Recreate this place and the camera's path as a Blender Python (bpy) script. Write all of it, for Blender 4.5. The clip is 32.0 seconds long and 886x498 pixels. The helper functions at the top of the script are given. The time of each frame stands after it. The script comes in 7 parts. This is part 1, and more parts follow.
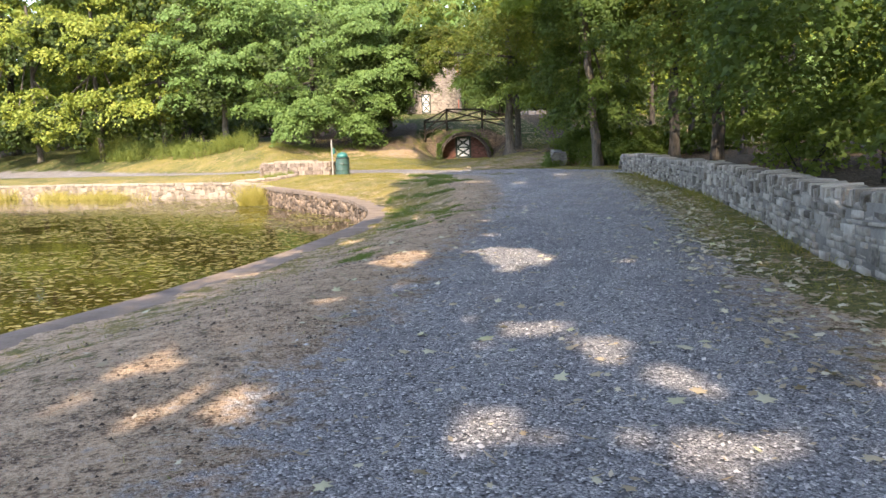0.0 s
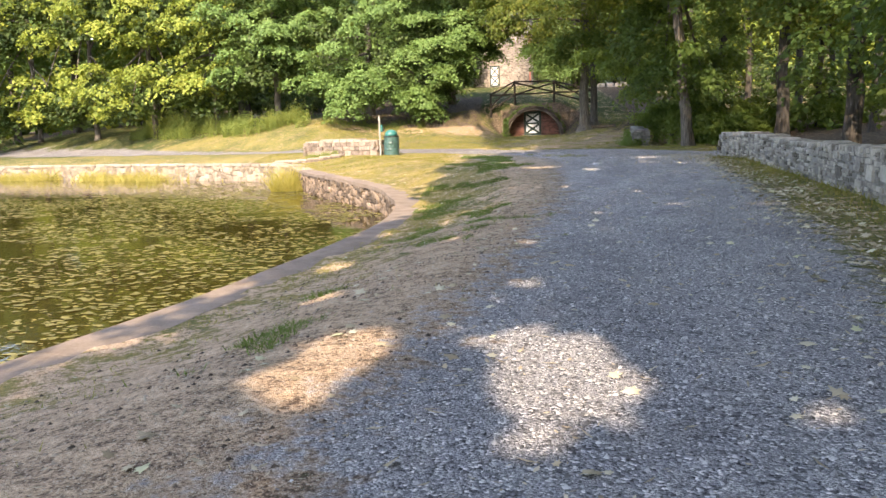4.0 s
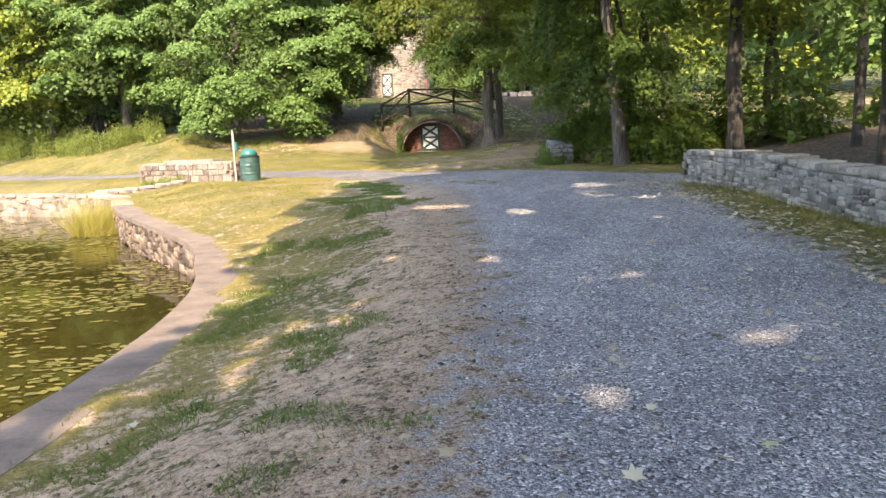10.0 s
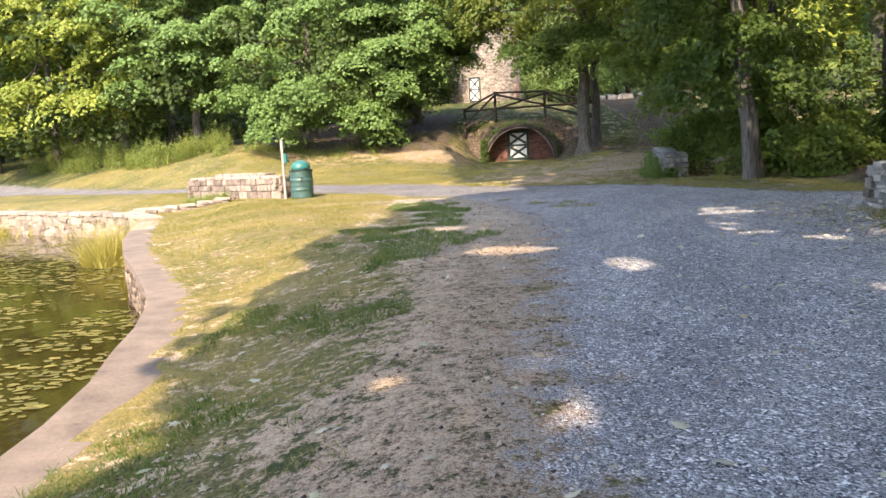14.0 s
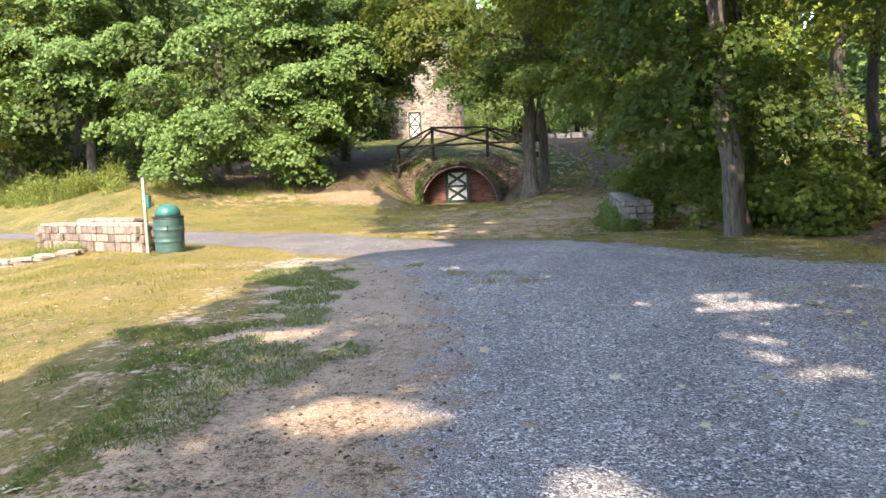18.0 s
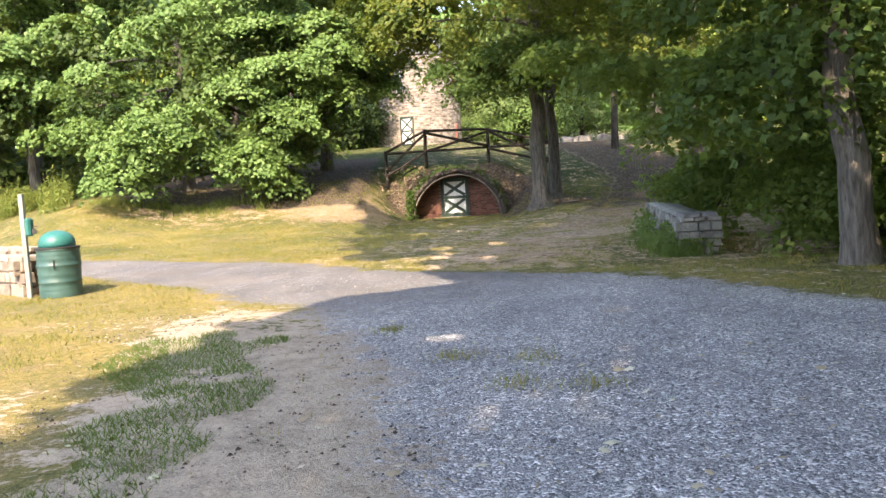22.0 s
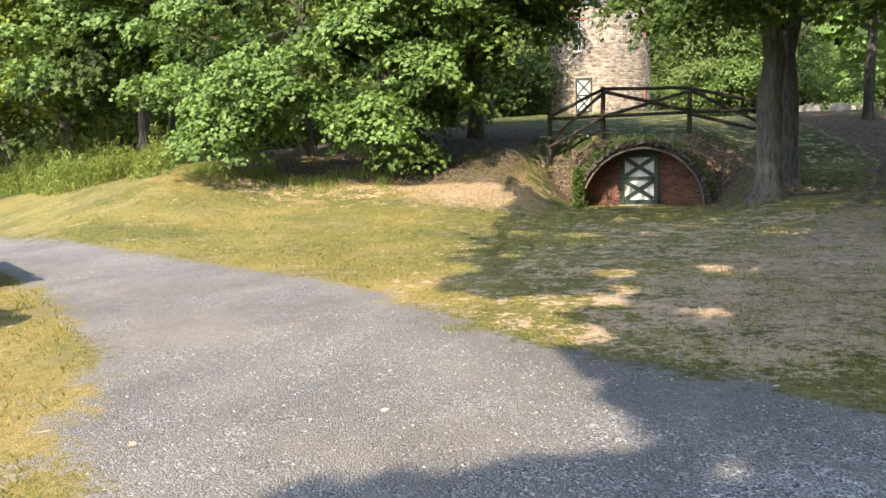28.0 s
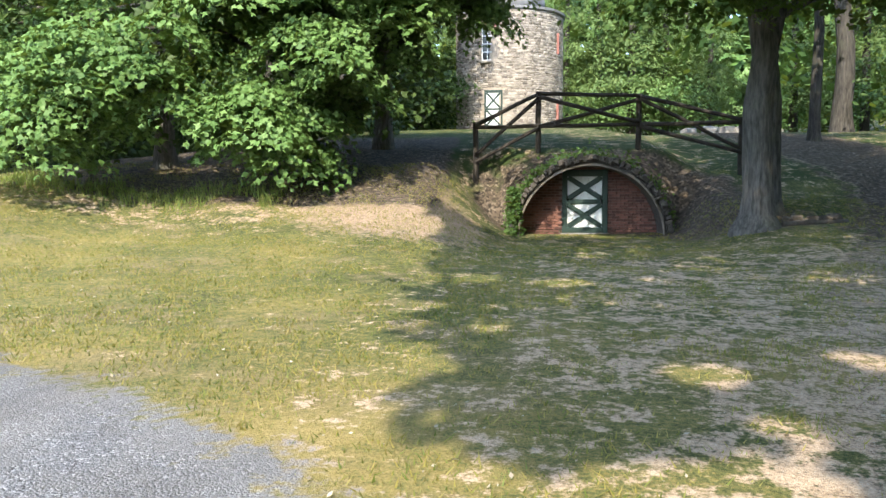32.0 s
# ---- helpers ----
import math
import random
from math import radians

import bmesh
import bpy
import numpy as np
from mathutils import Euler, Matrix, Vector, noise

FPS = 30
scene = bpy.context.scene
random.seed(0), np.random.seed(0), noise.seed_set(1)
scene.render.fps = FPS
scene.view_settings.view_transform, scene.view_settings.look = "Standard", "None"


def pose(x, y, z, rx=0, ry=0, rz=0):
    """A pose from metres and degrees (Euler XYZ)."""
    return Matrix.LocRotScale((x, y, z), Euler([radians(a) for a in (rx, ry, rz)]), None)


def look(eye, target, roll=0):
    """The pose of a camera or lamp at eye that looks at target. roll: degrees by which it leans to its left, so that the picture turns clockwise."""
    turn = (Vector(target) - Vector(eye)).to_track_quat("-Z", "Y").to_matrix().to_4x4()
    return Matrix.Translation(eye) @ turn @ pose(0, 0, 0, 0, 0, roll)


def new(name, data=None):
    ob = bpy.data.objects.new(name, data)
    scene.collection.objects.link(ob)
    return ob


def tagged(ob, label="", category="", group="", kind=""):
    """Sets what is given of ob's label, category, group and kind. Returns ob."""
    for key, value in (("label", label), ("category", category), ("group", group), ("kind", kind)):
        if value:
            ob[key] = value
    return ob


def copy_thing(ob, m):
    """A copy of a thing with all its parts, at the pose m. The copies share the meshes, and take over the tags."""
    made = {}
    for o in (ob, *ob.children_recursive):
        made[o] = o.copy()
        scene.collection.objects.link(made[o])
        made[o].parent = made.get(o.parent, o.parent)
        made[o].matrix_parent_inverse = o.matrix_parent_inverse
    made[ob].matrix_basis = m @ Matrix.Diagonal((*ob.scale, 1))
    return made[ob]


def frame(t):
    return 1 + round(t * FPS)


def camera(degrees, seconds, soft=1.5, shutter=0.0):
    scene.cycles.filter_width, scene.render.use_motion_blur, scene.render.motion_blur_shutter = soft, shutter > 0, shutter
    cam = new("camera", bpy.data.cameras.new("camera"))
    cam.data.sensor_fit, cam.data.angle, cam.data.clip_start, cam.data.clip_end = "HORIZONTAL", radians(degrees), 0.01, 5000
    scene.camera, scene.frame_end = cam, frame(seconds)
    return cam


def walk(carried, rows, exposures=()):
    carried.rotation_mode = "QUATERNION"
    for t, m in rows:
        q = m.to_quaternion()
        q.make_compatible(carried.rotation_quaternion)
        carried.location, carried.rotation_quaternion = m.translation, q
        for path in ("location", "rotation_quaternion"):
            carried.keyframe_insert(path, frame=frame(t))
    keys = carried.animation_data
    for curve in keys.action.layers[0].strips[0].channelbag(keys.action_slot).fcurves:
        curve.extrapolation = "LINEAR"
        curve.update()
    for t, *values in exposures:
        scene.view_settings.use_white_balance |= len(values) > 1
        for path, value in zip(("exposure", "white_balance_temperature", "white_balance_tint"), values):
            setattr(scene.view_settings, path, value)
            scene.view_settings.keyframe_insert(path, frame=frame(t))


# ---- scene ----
cam = camera(60.6, 32.0)
METRES, EYE, TILT, LEAN, TURN = 40.0, 1.284, 0.0, 0.0, 0.0
ROWS = [
    (0.0, 0.0, 0.0, 0.0, -0.26, -7.43, 2.0),
    (0.5, 0.0039, 0.0135, 0.0007, -0.47, -8.1, 2.02),
    (1.0, 0.006, 0.0278, 0.0009, -0.12, -8.26, 1.92),
    (1.5, 0.0102, 0.0421, 0.0006, 0.59, -7.91, 1.88),
    (2.0, 0.0111, 0.0569, 0.0006, 1.65, -7.16, 1.75),
    (2.5, 0.0132, 0.0722, 0.0019, 1.97, -5.93, 2.51),
    (3.0, 0.0142, 0.089, 0.0007, 2.07, -6.7, 2.2),
    (3.5, 0.0152, 0.1052, 0.0009, 3.18, -8.11, 2.21),
    (4.0, 0.016, 0.1212, 0.0014, 5.38, -9.05, 2.13),
    (4.5, 0.0166, 0.1368, 0.002, 7.4, -8.87, 1.67),
    (6.5, 0.017, 0.1987, 0.0014, 7.16, -10.1, 1.91),
    (7.0, 0.0176, 0.2152, 0.0014, 4.55, -10.18, 2.37),
    (7.5, 0.0169, 0.2293, 0.0018, 1.35, -9.86, 2.97),
    (8.0, 0.0171, 0.2456, 0.0021, -1.4, -8.17, 3.55),
    (8.5, 0.0178, 0.2602, 0.0029, -1.16, -7.2, 2.8),
    (9.0, 0.0192, 0.2767, 0.0026, -1.7, -6.62, 2.33),
    (9.5, 0.0209, 0.2929, 0.0036, -2.14, -7.69, 2.62),
    (10.0, 0.0216, 0.3082, 0.004, -2.15, -8.42, 2.65),
    (10.5, 0.0237, 0.3223, 0.0045, -1.78, -8.41, 2.62),
    (11.0, 0.0244, 0.3358, 0.0043, -0.93, -7.89, 2.49),
    (11.5, 0.0264, 0.3504, 0.0036, 0.23, -7.09, 2.59),
    (12.0, 0.0267, 0.3634, 0.0036, 2.03, -6.66, 2.93),
    (12.5, 0.0281, 0.3781, 0.0036, 3.73, -6.68, 3.42),
    (13.0, 0.0292, 0.393, 0.0041, 5.09, -7.08, 3.73),
    (13.5, 0.0306, 0.4083, 0.0042, 5.27, -7.3, 3.56),
    (14.0, 0.0342, 0.4237, 0.0043, 4.96, -7.5, 3.18),
    (14.5, 0.0373, 0.4399, 0.0038, 2.71, -6.89, 2.14),
    (15.0, 0.0395, 0.4562, 0.0049, 1.43, -6.95, 3.07),
    (15.5, 0.0397, 0.4719, 0.0056, 1.28, -8.1, 3.78),
    (17.5, 0.0493, 0.5313, 0.0068, 0.19, -5.81, 2.24),
    (18.0, 0.0505, 0.5469, 0.0069, 1.31, -4.87, 2.37),
    (18.5, 0.0511, 0.5613, 0.0079, 2.51, -4.28, 2.74),
    (19.0, 0.0504, 0.5766, 0.0077, 3.09, -3.91, 3.05),
    (19.5, 0.0519, 0.5939, 0.0076, 3.12, -4.24, 3.14),
    (20.0, 0.0514, 0.6096, 0.0073, 2.69, -4.52, 2.85),
    (20.5, 0.0527, 0.6263, 0.0072, 1.93, -5.26, 2.36),
    (21.0, 0.0507, 0.6406, 0.0073, 1.96, -4.6, 2.28),
    (21.5, 0.0501, 0.6578, 0.0075, 0.64, -2.61, 2.8),
    (22.0, 0.0501, 0.6735, 0.0075, 1.12, -4.1, 3.37),
    (22.5, 0.0521, 0.6901, 0.0075, -0.43, -5.29, 3.69),
    (23.0, 0.0537, 0.7058, 0.0082, 0.38, -8.15, 2.04),
    (23.5, 0.0551, 0.7216, 0.0084, 1.68, -8.47, 1.44),
    (24.0, 0.0573, 0.7376, 0.0091, 4.75, -8.62, 0.78),
    (24.5, 0.0584, 0.7533, 0.0092, 7.09, -8.44, 0.37),
    (25.0, 0.06, 0.7697, 0.0097, 10.11, -7.27, 0.68),
    (25.5, 0.0577, 0.786, 0.0097, 12.59, -6.38, 0.89),
    (27.5, 0.0494, 0.8478, 0.0102, 13.7, -5.98, 1.09),
    (28.0, 0.0461, 0.8637, 0.0101, 14.39, -5.57, 1.2),
    (28.5, 0.0434, 0.8794, 0.0102, 15.91, -5.22, 0.95),
    (29.0, 0.0392, 0.8948, 0.0093, 17.27, -5.24, 0.71),
    (29.5, 0.0348, 0.911, 0.0091, 18.06, -5.59, 0.7),
    (30.0, 0.0292, 0.9253, 0.0086, 16.71, -5.35, 1.39),
    (30.5, 0.0233, 0.9422, 0.0083, 14.06, -4.8, 1.77),
    (31.0, 0.0161, 0.9538, 0.0092, 11.24, -4.28, 1.55),
    (31.5, 0.0092, 0.9698, 0.009, 8.24, -3.94, 0.87),
    (32.0, 0.0024, 0.9854, 0.0094, 5.65, -4.13, 0.23),
]
walk(cam, [(t, pose(0, 0, EYE, TILT, LEAN, TURN) @ pose(METRES * x, METRES * y, METRES * z, 90 + pitch, roll, yaw)) for t, x, y, z, yaw, pitch, roll in ROWS],
     exposures=[(0.0, 2.46, 7500, 18), (4.0, 2.58, 7800, 18), (7.0, 2.5, 7650, 18), (10.0, 2.62, 7650, 18), (13.0, 2.52, 7500, 19), (15.0, 2.55, 7300, 18), (20.0, 2.68, 7350, 18), (23.0, 2.78, 7600, 17), (26.0, 2.6, 7700, 16), (29.0, 2.37, 7150, 8), (31.0, 2.36, 7100, 7), (32.0, 2.42, 6200, 6)])

# ---- light ----
SUN_EL, SUN_AZ = radians(42.0), radians(191.0)
TO_SUN = Vector((math.sin(SUN_AZ) * math.cos(SUN_EL), math.cos(SUN_AZ) * math.cos(SUN_EL), math.sin(SUN_EL)))
world = bpy.data.worlds.new("sky_world")
scene.world = world
world.use_nodes = True
sky = world.node_tree.nodes.new("ShaderNodeTexSky")
sky.sky_type, sky.sun_disc = "NISHITA", False
sky.sun_elevation, sky.sun_rotation = SUN_EL, SUN_AZ
sky.air_density, sky.dust_density, sky.ozone_density = 1.0, 1.0, 1.0
back = world.node_tree.nodes["Background"]
back.inputs["Strength"].default_value = 0.15
world.node_tree.links.new(sky.outputs["Color"], back.inputs["Color"])
sun = new("sun", bpy.data.lights.new("sun", "SUN"))
sun.data.energy, sun.data.angle, sun.data.color = 2.0, radians(0.53), (1.0, 0.88, 0.70)
sun.matrix_world = look(TO_SUN * 60, (0, 0, 0))

# ---- small tools ----
RNG = np.random.default_rng(7)
TABLE = np.random.default_rng(3).random((256, 256))


def wave(x, y):
    """Smooth value noise from 0 to 1 at unit scale."""
    xi, yi = np.floor(x).astype(int), np.floor(y).astype(int)
    fx, fy = x - xi, y - yi
    fx, fy = fx * fx * (3 - 2 * fx), fy * fy * (3 - 2 * fy)
    a, b = TABLE[xi % 256, yi % 256], TABLE[(xi + 1) % 256, yi % 256]
    c, d = TABLE[xi % 256, (yi + 1) % 256], TABLE[(xi + 1) % 256, (yi + 1) % 256]
    return (a * (1 - fx) + b * fx) * (1 - fy) + (c * (1 - fx) + d * fx) * fy


def step(a, b, v):
    t = np.clip((v - a) / (b - a), 0, 1)
    return t * t * (3 - 2 * t)


def distance_to(line, x, y):
    """Distance of points to an open polyline."""
    best = np.full(np.shape(x), 1e9)
    for (ax, ay), (bx, by) in zip(line[:-1], line[1:]):
        dx, dy = bx - ax, by - ay
        t = np.clip(((x - ax) * dx + (y - ay) * dy) / (dx * dx + dy * dy), 0, 1)
        best = np.minimum(best, np.hypot(x - ax - t * dx, y - ay - t * dy))
    return best


def inside(poly, x, y):
    hit = np.zeros(np.shape(x), bool)
    for (ax, ay), (bx, by) in zip(poly, poly[1:] + poly[:1]):
        if ay == by:
            continue
        cross = ((ay > y) != (by > y)) & (x < (bx - ax) * (y - ay) / (by - ay) + ax)
        hit ^= cross
    return hit


def signed(poly, x, y):
    """Distance to a polygon's edge, positive inside."""
    d = distance_to(poly + poly[:1], x, y)
    return np.where(inside(poly, x, y), d, -d)


def resample(line, gap):
    """Even points along a polyline with their unit tangents."""
    p = np.array(line, float)
    seg = np.hypot(*np.diff(p, axis=0).T)
    s = np.concatenate([[0], np.cumsum(seg)])
    u = np.arange(0, s[-1], gap)
    q = np.stack([np.interp(u, s, p[:, 0]), np.interp(u, s, p[:, 1])], 1)
    e = np.stack([np.interp(u + 0.3, s, p[:, 0]), np.interp(u + 0.3, s, p[:, 1])], 1)
    b = np.stack([np.interp(u - 0.3, s, p[:, 0]), np.interp(u - 0.3, s, p[:, 1])], 1)
    t = e - b
    return q, t / np.maximum(np.hypot(t[:, 0], t[:, 1]), 1e-6)[:, None]


def smooth_line(line, rounds=2):
    for _ in range(rounds):
        out = [line[0]]
        for a, b in zip(line[:-1], line[1:]):
            out += [(0.75 * a[0] + 0.25 * b[0], 0.75 * a[1] + 0.25 * b[1]), (0.25 * a[0] + 0.75 * b[0], 0.25 * a[1] + 0.75 * b[1])]
        line = out + [line[-1]]
    return line


def link_mesh(name, me, material, parent=None, label=""):
    ob = new(name, me)
    if material:
        me.materials.append(material)
    if parent:
        ob.parent = parent
    if label:
        ob["label"] = label
    return ob


def part(name, bm, material, parent, label="", smooth=False):
    me = bpy.data.meshes.new(name)
    bm.to_mesh(me)
    bm.free()
    if smooth:
        me.polygons.foreach_set("use_smooth", np.ones(len(me.polygons), bool))
    return link_mesh(name, me, material, parent, label)


def arrays(name, verts, faces, material, parent=None, label="", smooth=False):
    """One mesh from numpy arrays of corners and equal-sided faces."""
    me = bpy.data.meshes.new(name)
    verts, faces = np.asarray(verts, np.float32), np.asarray(faces, np.int32)
    n, k = faces.shape
    me.vertices.add(len(verts))
    me.vertices.foreach_set("co", verts.ravel())
    me.loops.add(n * k)
    me.loops.foreach_set("vertex_index", faces.ravel())
    me.polygons.add(n)
    me.polygons.foreach_set("loop_start", np.arange(0, n * k, k, dtype=np.int32))
    me.polygons.foreach_set("loop_total", np.full(n, k, np.int32))
    if smooth:
        me.polygons.foreach_set("use_smooth", np.ones(n, bool))
    me.update(calc_edges=True)
    return link_mesh(name, me, material, parent, label)


def thing(name, x, y, z, label, category, group="", kind=""):
    ob = new(name)
    ob.location = (x, y, z)
    ob.empty_display_size = 0.2
    return tagged(ob, label, category, group, kind)


def box(bm, x0, x1, y0, y1, z0, z1, bevel=0.0):
    made = bmesh.ops.create_cube(bm, size=1, matrix=Matrix.LocRotScale(((x0 + x1) / 2, (y0 + y1) / 2, (z0 + z1) / 2), None, (x1 - x0, y1 - y0, z1 - z0)))
    if bevel:
        edges = list({e for v in made["verts"] for e in v.link_edges})
        bmesh.ops.bevel(bm, geom=edges, offset=bevel, segments=1, affect="EDGES")
    return bm


def boxed(*a, **k):
    return box(bmesh.new(), *a, **k)


def bar(a, b, w, d, bevel=0.004, jitter=0.0):
    """A squared bar from a to b."""
    bm = bmesh.new()
    a, b = Vector(a), Vector(b)
    box(bm, -w / 2, w / 2, -d / 2, d / 2, 0, (b - a).length, bevel)
    m = Matrix.Translation(a) @ (b - a).to_track_quat("Z", "Y").to_matrix().to_4x4()
    bmesh.ops.transform(bm, matrix=m, verts=bm.verts)
    return bm


def tube(points, radii, sides, ridge=0.0, seed=0, caps=True):
    """Corners and quads of a tapered tube through points."""
    rg = np.random.default_rng(seed)
    P, R = np.array(points, float), np.array(radii, float)
    T = np.gradient(P, axis=0)
    T /= np.linalg.norm(T, axis=1)[:, None]
    ref = np.where(np.abs(T[:, 2:3]) > 0.9, np.array([[1.0, 0, 0]]), np.array([[0, 0, 1.0]]))
    U = np.cross(T, ref)
    U /= np.linalg.norm(U, axis=1)[:, None]
    W = np.cross(T, U)
    a = np.linspace(0, 2 * np.pi, sides, endpoint=False)
    k = 1 + ridge * (rg.random(sides)[None, :] - 0.5) + ridge * 0.5 * (rg.random((len(P), sides)) - 0.5)
    ring = P[:, None] + R[:, None, None] * k[..., None] * (np.cos(a)[None, :, None] * U[:, None] + np.sin(a)[None, :, None] * W[:, None])
    i, j = np.meshgrid(np.arange(len(P) - 1), np.arange(sides), indexing="ij")
    q = np.stack([i * sides + j, i * sides + (j + 1) % sides, (i + 1) * sides + (j + 1) % sides, (i + 1) * sides + j], -1).reshape(-1, 4)
    return ring.reshape(-1, 3), q


# ---- materials ----
def material(name):
    m = bpy.data.materials.new(name)
    m.use_nodes = True
    nt = m.node_tree
    return m, nt, nt.nodes["Principled BSDF"]


def node(nt, kind, values=None, **props):
    n = nt.nodes.new(kind)
    for k, v in props.items():
        if k == "op":
            n.operation = v
        elif k == "data":
            n.data_type = v
        elif k == "blend":
            n.blend_type = v
        elif k == "attr":
            n.attribute_name = v
        elif k == "feature":
            n.feature = v
    for k, v in (values or {}).items():
        if isinstance(v, bpy.types.NodeSocket):
            nt.links.new(v, n.inputs[k])
        else:
            n.inputs[k].default_value = v
    return n


def place_of(nt, stretch=(1, 1, 1)):
    c = node(nt, "ShaderNodeNewGeometry").outputs["Position"]
    return node(nt, "ShaderNodeMapping", {"Vector": c, "Scale": stretch}).outputs["Vector"]


def own_place(nt, stretch=(1, 1, 1)):
    c = node(nt, "ShaderNodeTexCoord").outputs["Object"]
    return node(nt, "ShaderNodeMapping", {"Vector": c, "Scale": stretch}).outputs["Vector"]


def grain(nt, where, scale, detail=4.0, rough=0.55):
    return node(nt, "ShaderNodeTexNoise", {"Vector": where, "Scale": scale, "Detail": detail, "Roughness": rough}).outputs["Fac"]


def cells(nt, where, scale):
    return node(nt, "ShaderNodeTexVoronoi", {"Vector": where, "Scale": scale})


def ramp(nt, fac, stops):
    r = nt.nodes.new("ShaderNodeValToRGB")
    nt.links.new(fac, r.inputs["Fac"])
    while len(r.color_ramp.elements) < len(stops):
        r.color_ramp.elements.new(0.5)
    for e, (p, c) in zip(r.color_ramp.elements, stops):
        e.position, e.color = p, (*c, 1)
    return r.outputs["Color"]


def blend(nt, fac, a, b, mode="MIX"):
    n = node(nt, "ShaderNodeMix", data="RGBA", blend=mode)
    for i, v in ((0, fac), (6, a), (7, b)):
        if isinstance(v, bpy.types.NodeSocket):
            nt.links.new(v, n.inputs[i])
        else:
            n.inputs[i].default_value = v if i == 0 else (*v, 1)
    return n.outputs[2]


def calc(nt, op, a, b=0.0, c=None):
    v = {0: a, 1: b}
    if c is not None:
        v[2] = c
    return node(nt, "ShaderNodeMath", v, op=op).outputs[0]


def ease(nt, v, lo, hi):
    n = node(nt, "ShaderNodeMapRange", {"Value": v, "From Min": lo, "From Max": hi})
    n.interpolation_type = "SMOOTHSTEP"
    return n.outputs["Result"]


def relief(nt, bsdf, height, strength, distance=0.02):
    b = node(nt, "ShaderNodeBump", {"Height": height, "Strength": strength, "Distance": distance})
    nt.links.new(b.outputs["Normal"], bsdf.inputs["Normal"])


def hue_of(nt, name):
    return node(nt, "ShaderNodeAttribute", attr=name).outputs["Fac"]


def plain(name, dark, light, scale=6.0, rough=0.8, bump=0.3, metal=0.0, random_part=0.0, stretch=(1, 1, 1), fine=60.0):
    """A surface of two tones at two scales, with relief; pieces differ by Object Info's Random."""
    m, nt, b = material(name)
    w = own_place(nt, stretch) if random_part == 0 else place_of(nt, stretch)
    f = calc(nt, "ADD", calc(nt, "MULTIPLY", grain(nt, w, scale), 0.65), calc(nt, "MULTIPLY", grain(nt, w, fine), 0.35))
    if random_part:
        r = node(nt, "ShaderNodeObjectInfo").outputs["Random"]
        isl = node(nt, "ShaderNodeNewGeometry").outputs["Random Per Island"]
        r = calc(nt, "ADD", r, isl)
        f = calc(nt, "ADD", f, calc(nt, "MULTIPLY", calc(nt, "SUBTRACT", calc(nt, "FRACT", r), 0.5), random_part))
    nt.links.new(ramp(nt, f, [(0.28, dark), (0.72, light)]), b.inputs["Base Color"])
    b.inputs["Roughness"].default_value, b.inputs["Metallic"].default_value = rough, metal
    relief(nt, b, f, bump)
    return m


def leaf_material(name, stops, translucent=0.38, rough=0.55):
    m, nt, b = material(name)
    r = node(nt, "ShaderNodeNewGeometry").outputs["Random Per Island"]
    w = grain(nt, place_of(nt), 0.35, 2.0)
    f = calc(nt, "ADD", calc(nt, "MULTIPLY", r, 0.6), calc(nt, "MULTIPLY", w, 0.4))
    col = ramp(nt, f, stops)
    nt.links.new(col, b.inputs["Base Color"])
    b.inputs["Roughness"].default_value = rough
    b.inputs["Specular IOR Level"].default_value = 0.22
    t = node(nt, "ShaderNodeBsdfTranslucent")
    nt.links.new(blend(nt, 0.5, col, (0.30, 0.36, 0.03), "MIX"), t.inputs["Color"])
    mix = node(nt, "ShaderNodeMixShader", {0: translucent})
    nt.links.new(b.outputs[0], mix.inputs[1])
    nt.links.new(t.outputs[0], mix.inputs[2])
    nt.links.new(mix.outputs[0], nt.nodes["Material Output"].inputs["Surface"])
    return m


